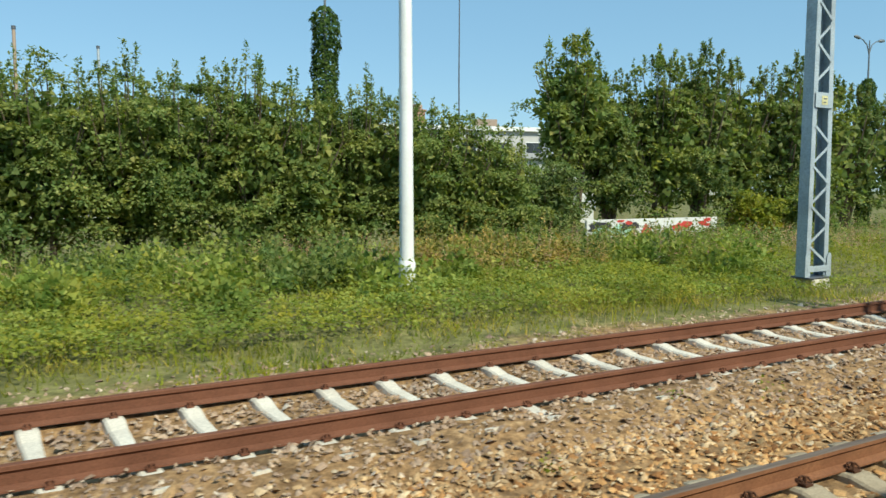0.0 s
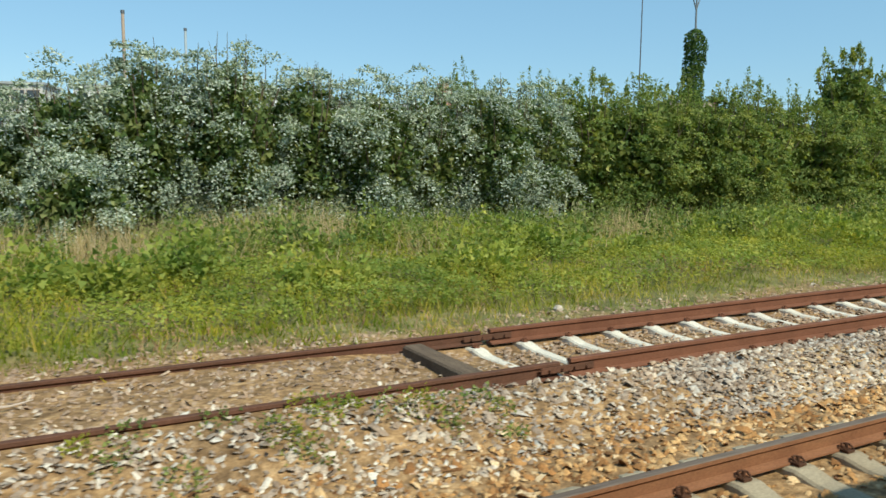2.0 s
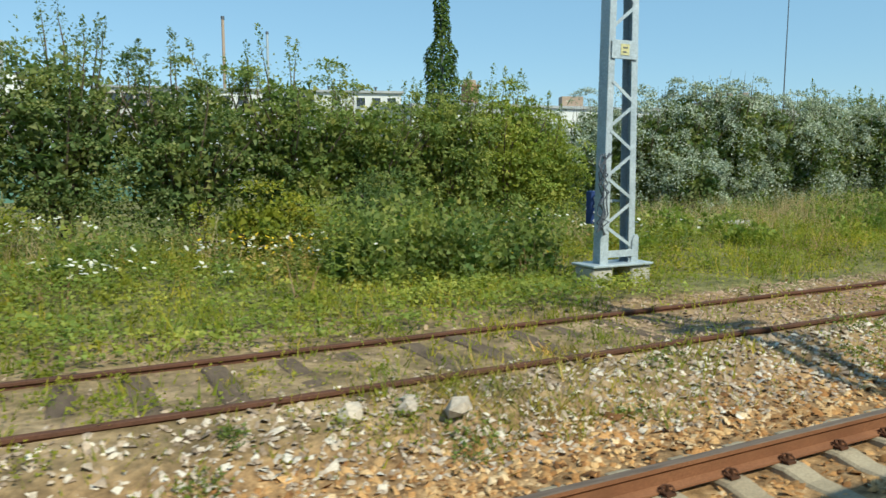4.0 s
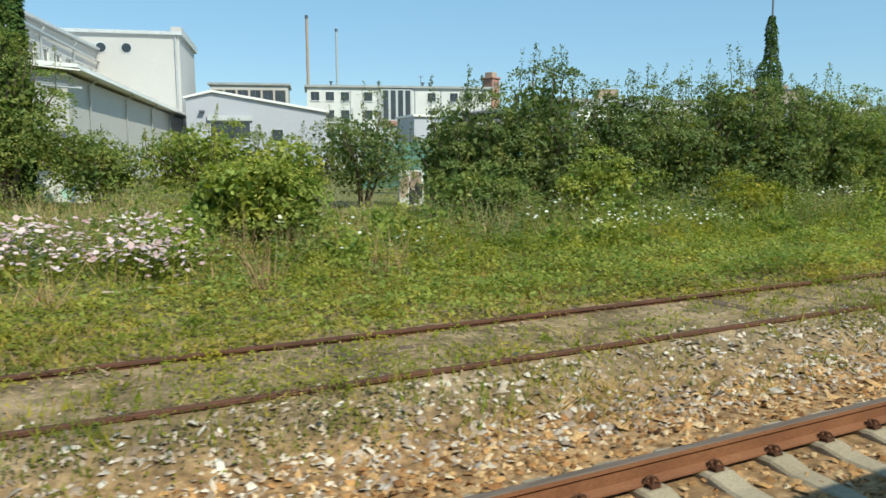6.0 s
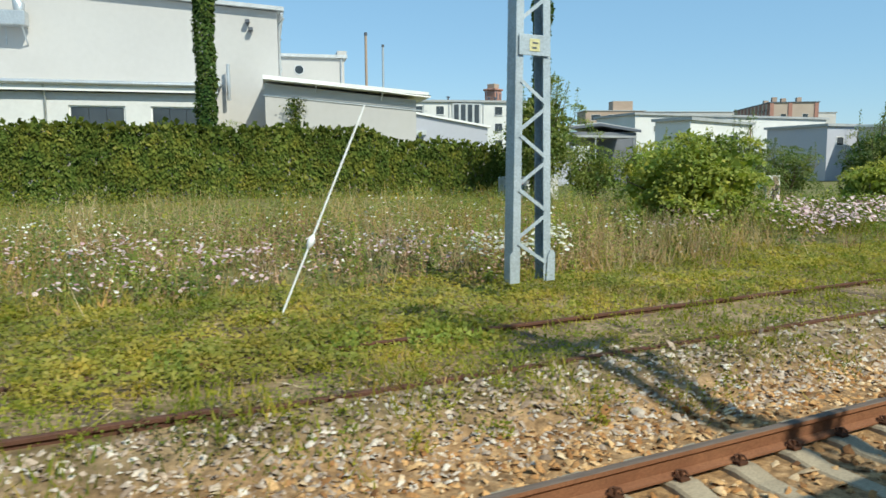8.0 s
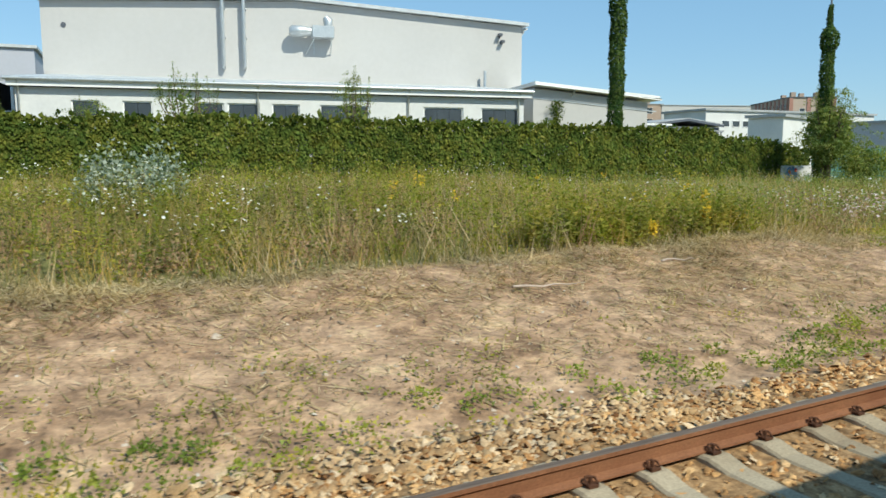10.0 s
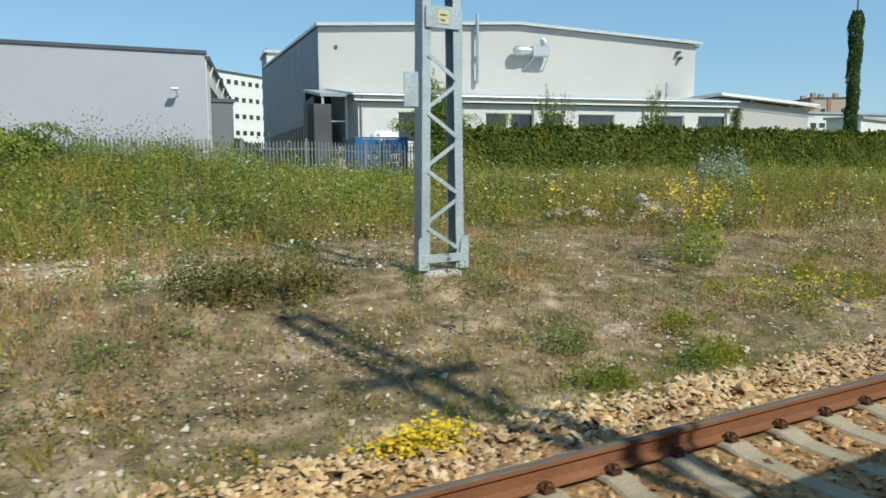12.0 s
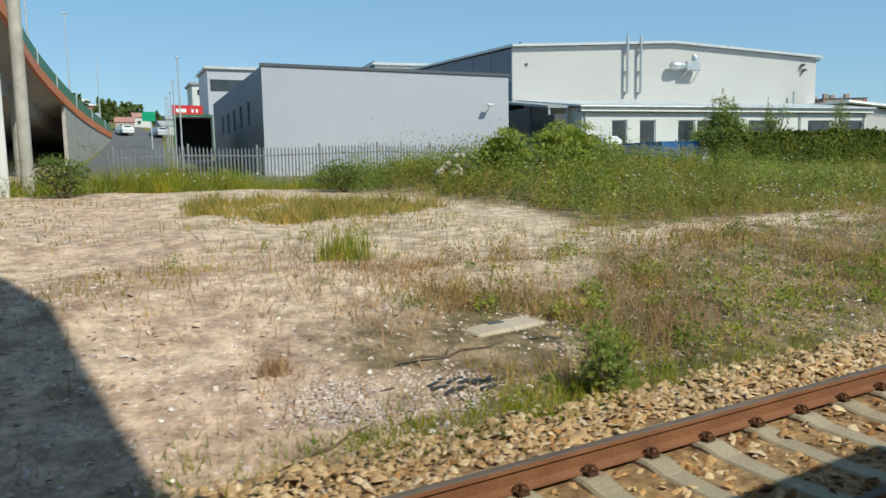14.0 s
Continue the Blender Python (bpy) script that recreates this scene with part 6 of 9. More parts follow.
def yard_sheds():
    s = thing("low_shed", pose(-17.0, 86.0, 0, 0, 0, -4), "low shed with a shallow dark-edged roof", "shed")
    L, D = 15.0, 10.0
    part("shell", Shape().box((0.5, 0.5, -0.6), (L - 0.5, D - 0.5, 7.0)).done("shell", SLATE), s)
    part("roof", Shape().add([(0, 0, 7.1), (L / 2, 0, 8.0), (L, 0, 7.1), (0, D, 7.1), (L / 2, D, 8.0), (L, D, 7.1), (0, 0, 7.5), (L / 2, 0, 8.4), (L, 0, 7.5), (0, D, 7.5), (L / 2, D, 8.4), (L, D, 7.5)],
                             [(0, 3, 4, 1), (1, 4, 5, 2), (6, 7, 10, 9), (7, 8, 11, 10), (0, 1, 7, 6), (1, 2, 8, 7), (2, 5, 11, 8), (5, 4, 10, 11), (4, 3, 9, 10), (3, 0, 6, 9)]).done("roof", ROOF), s, "grey sheet roof")
    part("fascia", Shape().add([(0, -0.06, 7.0), (L / 2, -0.06, 7.9), (L, -0.06, 7.0), (L, -0.06, 7.35), (L / 2, -0.06, 8.25), (0, -0.06, 7.35), (0, -0.01, 7.0), (L / 2, -0.01, 7.9), (L, -0.01, 7.0), (L, -0.01, 7.35), (L / 2, -0.01, 8.25), (0, -0.01, 7.35)],
                               [(0, 1, 4, 5), (1, 2, 3, 4), (11, 10, 7, 6), (10, 9, 8, 7), (0, 6, 7, 1), (1, 7, 8, 2), (2, 8, 9, 3), (3, 9, 10, 4), (4, 10, 11, 5), (5, 11, 6, 0)]).done("fascia", TRIM_DARK), s)
    part("canopy", Shape().box((-1.5, -4.0, 6.0), (L - 4, 0.4, 6.3)).done("canopy", ROOF), s, "flat projecting canopy")
    for x in (-1.2, 4.0, L - 4.4):
        part("post", Shape().box((x - 0.08, -3.9, -0.6), (x + 0.08, -3.74, 6.0)).done("post", ZINC), s)
    q = thing("grey_shed", pose(-24.0, 80.0, 0, 0, 0, -4), "plain grey shed with a pale flat roof edge", "shed")
    part("shell", Shape().box((0, 0, -0.6), (4.4, 6, 6.7)).done("shell", GREY), q)
    part("roof", Shape().box((-0.2, -0.3, 6.7), (4.6, 6.2, 6.95)).done("roof", POLE_WHITE), q)
    window(q, 2.7, 2.6, 1.2, 1.1, -0.03, TRIM, 1)
    w = thing("white_container", pose(-19.0, 79.5, -0.5, 0, 0, -4), "white site container with vertical ribs", "container")
    part("body", Shape().box((0, 0, 0), (2.6, 5, 5.2), 0.05).done("body", WHITE), w)
    for k in range(6):
        part("rib", Shape().box((0.2 + k * 0.42, -0.06, 0.2), (0.3 + k * 0.42, -0.005, 5.0)).done("rib", WHITE), w)
    f = thing("sheet_fence", pose(-46.5, 38.0, 0), "grey-green corrugated sheet fence round the yard", "fence")
    for i in range(26):
        part("sheet", Shape().box((i * 0.5, 0.02 * (i % 2), 0.2), (i * 0.5 + 0.44, 0.05 + 0.02 * (i % 2), 2.75)).done("sheet", TURQ), f)


yard_sheds()


def paint_wall(name, x, y, L, z0, z1, blobs, label, seed):
    w = thing(name, pose(x, y, 0), label, "wall")
    n = max(1, int(L / 2.1))
    for k in range(n):
        part("panel", Shape().box((L * k / n + 0.01, 0, z0), (L * (k + 1) / n - 0.01, 0.14, z1), 0.01).done("panel", WHITE), w)
    rs = random.Random(seed)
    layer = 0
    for mat_, cx, cz, rx, rz, count in blobs:
        for q in range(count):
            px, pz = cx + rs.uniform(-0.4, 0.4), cz + rs.uniform(-0.15, 0.15)
            k = 9
            layer += 1
            yy = -0.004 - 0.0006 * layer
            pts = []
            for i in range(k):
                a = 2 * math.pi * i / k
                r = rs.uniform(0.55, 1.1)
                pts.append((min(L - 0.02, max(0.02, px + math.cos(a) * rx * r)), yy, min(z1 - 0.03, max(z0 + 0.02, pz + math.sin(a) * rz * r))))
            part("painted_shape", Shape().add(pts, [tuple(range(k))]).done("painted_shape", mat_), w)
    return w


MINT = plain("mint_paint", (0.42, 0.66, 0.55), 0.7)
SCARLET = plain("scarlet_paint", (0.55, 0.05, 0.04), 0.7)
INK = plain("ink_paint", (0.03, 0.03, 0.035), 0.7)
SKYBLUE = plain("sky_blue_paint", (0.10, 0.26, 0.55), 0.7)
paint_wall("painted_wall", 22.0, 26.5, 8.6, -1.0, 0.52, [(INK, 0.9, 0.1, 0.8, 0.3, 2), (MINT, 0.9, -0.2, 0.7, 0.4, 3), (MINT, 2.2, -0.15, 0.5, 0.35, 3), (INK, 2.6, 0.2, 0.3, 0.22, 3), (SCARLET, 3.6, -0.2, 0.3, 0.5, 3), (SCARLET, 2.3, 0.35, 0.25, 0.12, 2), (SCARLET, 6.0, 0.2, 0.4, 0.22, 3), (MINT, 5.0, -0.35, 0.5, 0.25, 2), (SCARLET, 7.6, 0.3, 0.4, 0.12, 3), (INK, 4.7, -0.1, 0.15, 0.18, 2)], "white concrete wall with mint, red and black graffiti shapes", 3)
paint_wall("painted_wall", -63.1, 28.35, 3.3, -0.2, 1.45, [(SKYBLUE, 0.8, 0.9, 0.35, 0.6, 3), (SCARLET, 0.9, 1.15, 0.15, 0.15, 2), (SKYBLUE, 2.6, 0.7, 0.2, 0.35, 1), (MINT, 1.9, 0.6, 0.3, 0.2, 2)], "white wall with blue and red graffiti shapes", 4)
paint_wall("painted_wall", -50.2, 24.4, 1.0, -0.3, 1.4, [(BROWN, 0.5, 0.9, 0.3, 0.5, 3), (INK, 0.8, 0.6, 0.2, 0.4, 3)], "short pale broken wall with worn brown marks", 5)


def grey_hall():
    g = thing("grey_warehouse", frame_at(-128.4, 45.0, 0.9635, -0.2676), "plain grey clad warehouse with a flat roof", "building")
    L = 15.9
    part("front_wall", Shape().add([(0, 0, 0.2), (L, 0, 0.2), (L, 0, 7.4), (0, 0, 7.85), (0, 0.3, 0.2), (L, 0.3, 0.2), (L, 0.3, 7.4), (0, 0.3, 7.85)], [(0, 1, 2, 3), (7, 6, 5, 4), (0, 4, 5, 1), (1, 5, 6, 2), (2, 6, 7, 3), (3, 7, 4, 0)]).done("front_wall", GREY), g, "smooth grey cladding")
    part("coping", Shape().add([(-0.1, -0.08, 7.86), (L + 0.1, -0.08, 7.41), (L + 0.1, 0.4, 7.41), (-0.1, 0.4, 7.86), (-0.1, -0.08, 8.04), (L + 0.1, -0.08, 7.59), (L + 0.1, 0.4, 7.59), (-0.1, 0.4, 8.04)], [(0, 3, 2, 1), (4, 5, 6, 7), (0, 1, 5, 4), (1, 2, 6, 5), (2, 3, 7, 6), (3, 0, 4, 7)]).done("coping", TRIM_DARK), g)
    # left wall runs back at a slight splay; windows let in
    a, b = Vector((0, 0.31, 0)), Vector((-4.2, 30.0, 0))
    d = (b - a).normalized()
    wins = [5.5, 9.5, 13.5, 17.5, 21.5]
    cuts = [0.0] + [v for w in wins for v in (w, w + 1.1)] + [30.0]
    nrm = Vector((-d.y, d.x, 0)) * -0.25
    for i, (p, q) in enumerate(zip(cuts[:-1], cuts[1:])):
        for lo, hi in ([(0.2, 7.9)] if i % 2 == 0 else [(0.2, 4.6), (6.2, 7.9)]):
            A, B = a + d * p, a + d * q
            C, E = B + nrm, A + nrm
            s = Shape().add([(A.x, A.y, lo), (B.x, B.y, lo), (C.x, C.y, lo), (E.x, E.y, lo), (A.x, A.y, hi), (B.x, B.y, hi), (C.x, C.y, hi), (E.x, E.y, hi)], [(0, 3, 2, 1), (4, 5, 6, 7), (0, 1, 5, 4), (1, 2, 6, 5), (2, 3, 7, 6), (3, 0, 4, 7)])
            # darkened panel: this wall's shade is painted into its colour
            part("wall_panel", s.done("wall_panel", SIDE_SHADED), g)
    for w in wins:
        A, B = a + d * w + nrm * 0.5, a + d * (w + 1.1) + nrm * 0.5
        part("pane", Shape().add([(A.x, A.y, 4.6), (B.x, B.y, 4.6), (B.x, B.y, 6.2), (A.x, A.y, 6.2)], [(0, 1, 2, 3)]).done("pane", GLASS), g)
    part("roof", Shape().add([(0, 0.3, 7.6), (L, 0.3, 7.2), (L, 40, 7.2), (-4.2, 30, 7.7)], [(0, 1, 2, 3)]).done("roof", ROOF), g)
    part("fascia", Shape().box((L - 0.1, 0.35, 6.0), (L + 0.06, 34, 7.15)).done("fascia", WHITE), g, "white fascia along the yard side")
    part("eaves", Shape().box((L - 0.2, 0.35, 7.15), (L + 0.25, 34, 7.35)).done("eaves", TRIM_DARK), g)
    part("corner_panel", Shape().box((L - 0.1, 0.35, 0.2), (L + 0.05, 3.0, 6.0)).done("corner_panel", WHITE), g)
    for k in range(4):
        part("door", Shape().box((L - 0.08, 3.1 + k * 6.4, 0.2), (L + 0.02, 9.3 + k * 6.4, 5.9)).done("door", DARK), g, "dark sliding door")
        part("bracket", Shape().bar((L, 3.0 + k * 6.4, 6.4), (L + 0.22, 3.0 + k * 6.4, 7.1), 0.12, 0.12, (0, 1, 0)).done("bracket", WHITE), g)
    part("end_wall", Shape().box((L - 0.1, 29, 0.2), (L + 0.05, 34, 6.0)).done("end_wall", WHITE), g)
    l = part("wall_lamp", Shape().tube([(14.5, -0.02, 5.25), (14.4, -0.45, 5.5)], 0.03, 6).done("wall_lamp", ZINC), g)
    part("lamp_head", Shape().box((14.2, -0.75, 5.46), (14.6, -0.4, 5.6), 0.04).done("lamp_head", POLE_WHITE), l)
    part("rooftop_unit", Shape().box((9.5, 22, 7.4), (12.5, 26, 9.6), 0.05).done("rooftop_unit", TRIM), g)


grey_hall()
fb = block("far_office", -114.7, 120, 0.97, -0.1, 14, 12, 1, 17.0, GREY, "grey office with a dark window band", roof=TRIM)
part("window_band", Shape().box((0.4, -0.06, 13.6), (7.5, -0.01, 15.4)).done("window_band", GLASS), fb)
for k in range(5):
    part("roof_rail", Shape().box((6 + k * 0.7, 4, 17.4), (6.1 + k * 0.7, 4.1, 18.6)).done("roof_rail", ZINC), fb)
block("low_office", -113.0, 140, 0.97, -0.1, 5, 9, 1, 16.6, WHITE, "low white office beside a grey one", rows=(14.6,), cols=1, ww=3.2, wh=1.2, x0=0.8)
wo = block("white_office", -74.5, 213, 0.78, 0.62, 34, 23, 1, 26.6, POLE_WHITE, "white four-storey office with rows of small windows", rows=(23.4, 18.6, 13.8, 9.0), cols=10, pitch=3.3, ww=2.0, wh=1.5, x0=1.0, roof=TRIM_DARK)
part("end_wall", Shape().box((-0.2, 0.0, 1), (-0.01, 14, 26.5)).done("end_wall", HALL), wo, "pale grey end wall")
block("far_store", -137.5, 188, 0.99, 0.0, 11, 12, 6, 17.0, GREY, "grey store with a white roof on the hill", rows=(13.2,), cols=3, pitch=3.4, ww=2.2, wh=1.6, x0=1.2, roof=POLE_WHITE)
block("far_store", -126.6, 190, 0.99, 0.0, 6.5, 10, 6, 16.2, BRICK, "red store with pale trim on the hill", rows=(13.4, 10.6), cols=2, pitch=3.0, ww=1.8, wh=1.5, x0=0.9, roof=POLE_WHITE)
hv = block("stair_tower", -88.6, 114, 0.97, -0.2, 12, 9, 1, 18.2, WHITE, "white stair tower rising behind the hall", roof=TRIM)
part("side_face", Shape().box((-0.15, -0.1, 1), (-0.01, 9, 18.9)).done("side_face", SIDE_SHADED), hv, "side wall in shade-darkened grey")
part("window_band", Shape().box((2.5, -0.06, 16.9), (11, -0.01, 17.7)).done("window_band", GLASS), hv)


def skip():
    g = gz(-107.2, 32) + 0.12
    s = thing("container", pose(-107.25, 31.25, g, 0, 0, -18), "blue steel waste container with two doors", "container")
    W, D, H = 2.45, 6.5, 2.8 - g
    for a, b in (((-W / 2, 0.06, 0.12), (-W / 2 + 0.05, D, H)), ((W / 2 - 0.05, 0.06, 0.12), (W / 2, D, H)), ((-W / 2 + 0.05, D - 0.05, 0.12), (W / 2 - 0.05, D, H)), ((-W / 2 + 0.05, 0.06, 0.12), (W / 2 - 0.05, D - 0.05, 0.17))):
        part("side", Shape().box(a, b).done("side", BLUE), s)
    for q in (-1, 1):
        x0, x1 = (-W / 2, -0.02) if q < 0 else (0.02, W / 2)
        d = part("door", Shape().box((x0, 0, 0.14), (x1, 0.05, H - 0.02), 0.01).done("door", BLUE), s, "bright blue steel door")
        for k in range(3):
            part("rib", Shape().box((x0 + 0.06, -0.03, 0.35 + k * 0.5), (x1 - 0.06, -0.002, 0.42 + k * 0.5)).done("rib", BLUE), d)
        part("bolt_rod", Shape().tube([(-q * 0.08 + q * 0.2, -0.05, 0.2), (-q * 0.08 + q * 0.2, -0.05, H - 0.1)], 0.018, 6).done("bolt_rod", ZINC), d)
    l = part("label_plate", Shape().box((-0.75, -0.040, 0.82), (-0.12, -0.034, 1.0)).done("label_plate", LETTER), s, "white strip of unreadable marks")
    for k in range(5):
        part("mark", Shape().box((-0.71 + k * 0.12, -0.046, 0.85), (-0.63 + k * 0.12, -0.041, 0.97)).done("mark", BLUE), l)
    n = part("notice", Shape().box((0.42, -0.040, 0.62), (0.86, -0.034, 1.06)).done("notice", LETTER), s, "square white notice with red bars")
    for k in (0.48, 0.70):
        part("mark", Shape().box((k, -0.046, 0.70), (k + 0.1, -0.041, 0.98)).done("mark", SCARLET), n)
    for x in (-W / 2 + 0.15, W / 2 - 0.3):
        part("foot", Shape().box((x, 0.1, -0.12), (x + 0.15, D - 0.2, 0.12)).done("foot", TRIM_DARK), s)
    part("rim", Shape().box((-W / 2 - 0.03, -0.01, H), (W / 2 + 0.03, 0.08, H + 0.08), 0.01).box((-W / 2 - 0.03, 0.08, H), (-W / 2 + 0.06, D, H + 0.08)).box((W / 2 - 0.06, 0.08, H), (W / 2 + 0.03, D, H + 0.08)).done("rim", BLUE), s)
    part("waste", Shape().box((-W / 2 + 0.06, 0.1, 0.2), (W / 2 - 0.06, D - 0.1, H - 0.12), 0.2).done("waste", DARK), s, "dark load of scrap")


skip()


def palisade():
    f = thing("palisade_fence", pose(0, 30.35, 0), "grey steel palisade fence along the works", "fence")
    sl = Shape()
    sl.add([(-0.032, 0, 0), (0, -0.02, 0), (0.032, 0, 0), (-0.032, 0, 1.66), (0, -0.02, 1.70), (0.032, 0, 1.66), (0, -0.005, 1.78), (-0.03, 0.008, 0), (0.03, 0.008, 0), (-0.03, 0.008, 1.66), (0.03, 0.008, 1.66)],
           [(0, 1, 4, 3), (1, 2, 5, 4), (3, 4, 6), (4, 5, 6), (8, 7, 9, 10), (9, 6, 10), (0, 3, 9, 7), (2, 8, 10, 5), (3, 6, 9), (5, 10, 6)])
    me = sl.done("pale", FENCE)
    x0, n, step = -105.6, 219, 0.152
    for i in range(n):
        x = x0 - i * step
        part("pale", me, f, at=pose(x, 0, gz(x, 30.3) - 0.16, 0, 0, 0))
    for k in range(13):
        x = x0 - 0.08 - k * 2.74
        part("post", Shape().box((x - 0.04, 0.01, gz(x, 30.3) - 0.3), (x + 0.04, 0.09, gz(x, 30.3) + 1.7), 0.006).done("post", FENCE), f)
        if k < 12:
            for z in (0.2, 1.25):
                part("rail", Shape().bar((x, 0.035, gz(x, 30.3) + z), (x - 2.74, 0.035, gz(x - 2.74, 30.3) + z), 0.05, 0.04).done("rail", FENCE), f)


palisade()


# ---- viaduct and road ----
def viaduct():
    v = thing("viaduct", pose(0, 0, 0), "curving concrete road ramp with green noise barrier and orange edge", "viaduct", kind="structure")
    edge = [(-136.3, -34, 10.4), (-137.7, -14, 10.5), (-139.5, 2, 10.5), (-143.0, 20, 10.4), (-142.7, 36, 10.2), (-141.5, 45, 9.75), (-140.6, 55, 9.2), (-138.9, 66, 8.4), (-136.2, 80, 7.35), (-133.0, 97, 6.8), (-129.6, 115, 6.55)]
    pts = []
    E = [Vector(p) for p in edge]
    for i in range(len(E) - 1):                       # smooth the plan curve
        p0, p1, p2, p3 = E[max(i - 1, 0)], E[i], E[i + 1], E[min(i + 2, len(E) - 1)]
        for k in range(4):
            s = k / 4
            pts.append(0.5 * ((2 * p1) + (p2 - p0) * s + (2 * p0 - 5 * p1 + 4 * p2 - p3) * s * s + (3 * p1 - p0 - 3 * p2 + p3) * s ** 3))
    pts.append(E[-1])

    def strip(section):
        """Sweep a (side, up) outline along the edge line; side runs to the left of travel."""
        n = len(section)
        vs, fs = [], []
        for i, p in enumerate(pts):
            d = pts[min(i + 1, len(pts) - 1)] - pts[max(i - 1, 0)]
            s = Vector((-d.y, d.x, 0)).normalized()
            vs += [p + s * a + Vector((0, 0, b)) for a, b in section]
        for i in range(len(pts) - 1):
            fs += [(i * n + k, i * n + (k + 1) % n, (i + 1) * n + (k + 1) % n, (i + 1) * n + k) for k in range(n)]
        fs += [tuple(range(n)), tuple(range(len(vs) - 1, len(vs) - n - 1, -1))]
        return Shape().add(vs, fs)

    part("deck", strip([(0.15, -0.1), (16.0, -0.1), (16.0, -0.5), (14.4, -0.8), (14.0, -1.9), (2.2, -1.9), (1.8, -0.8), (0.15, -0.45)]).done("deck", CONCRETE), v, "grey concrete deck with a deep girder")
    part("edge_beam", strip([(-0.1, -0.5), (0.14, -0.5), (0.14, 0.25), (-0.1, 0.25)]).done("edge_beam", ORANGE), v, "orange painted edge beam")
    part("noise_barrier", strip([(0.0, 0.26), (0.1, 0.26), (0.1, 1.35), (0.0, 1.35)]).done("noise_barrier", GREEN), v, "green noise barrier")
    part("far_parapet", strip([(15.7, 0), (15.95, 0), (15.95, 1.2), (15.7, 1.2)]).done("far_parapet", CONCRETE), v)
    for i in range(2, len(pts), 3):
        p = pts[i]
        d = pts[min(i + 1, len(pts) - 1)] - pts[max(i - 1, 0)]
        s = Vector((-d.y, d.x, 0)).normalized()
        part("barrier_post", Shape().box((p.x - 0.06, p.y - 0.06, p.z + 0.2), (p.x + 0.06, p.y + 0.06, p.z + 1.45)).done("barrier_post", ZINC), v)
        if i % 2 == 0:
            c = p + s * 0.5
            lp = part("lamp_pole", Shape().tube([(c.x, c.y, c.z), (c.x, c.y, c.z + 4.6), (c.x, c.y, c.z + 9.1)], [0.09, 0.06, 0.045], 6).done("lamp_pole", ZINC, True), v)
            part("lamp_head", Shape().box((c.x - 0.3, c.y - 0.1, c.z + 9.1), (c.x + 0.3, c.y + 0.1, c.z + 9.2), 0.03).done("lamp_head", TRIM), lp)
    for x, y, r, top in ((-141.45, 28.5, 0.2, 8.6), (-145.5, 30.0, 0.55, 8.6), (-146.5, 58.0, 0.5, 7.6), (-141.3, 58.0, 0.5, 7.6), (-146.0, -8.0, 0.6, 8.9), (-141.0, -9.0, 0.6, 8.9)):
        part("column", Shape().tube([(x, y, gz(x, y) - 0.5), (x, y, top)], r, 18).done("column", CONCRETE, True), v, "round pale concrete column")
    part("abutment", Shape().box((-143.5, 27.6, -0.2), (-142.0, 29.6, 8.7), 0.04).done("abutment", WHITE), v, "white painted pier wall")
    wall = Shape()
    for a, b in zip(range(30, 40), range(31, 41)):
        p, q = pts[a], pts[b]
        ga, gb = gz(p.x, p.y) - 0.5, gz(q.x, q.y) - 0.5
        wall.add([(p.x, p.y, ga), (q.x, q.y, gb), (q.x, q.y, q.z - 0.5), (p.x, p.y, p.z - 0.5), (p.x - 0.3, p.y, ga), (q.x - 0.3, q.y, gb), (q.x - 0.3, q.y, q.z - 0.5), (p.x - 0.3, p.y, p.z - 0.5)],
                 [(0, 1, 2, 3), (7, 6, 5, 4), (0, 4, 5, 1), (1, 5, 6, 2), (2, 6, 7, 3), (3, 7, 4, 0)])
    part("retaining_wall", wall.done("retaining_wall", CONCRETE), v, "pale concrete retaining wall under the ramp")


viaduct()


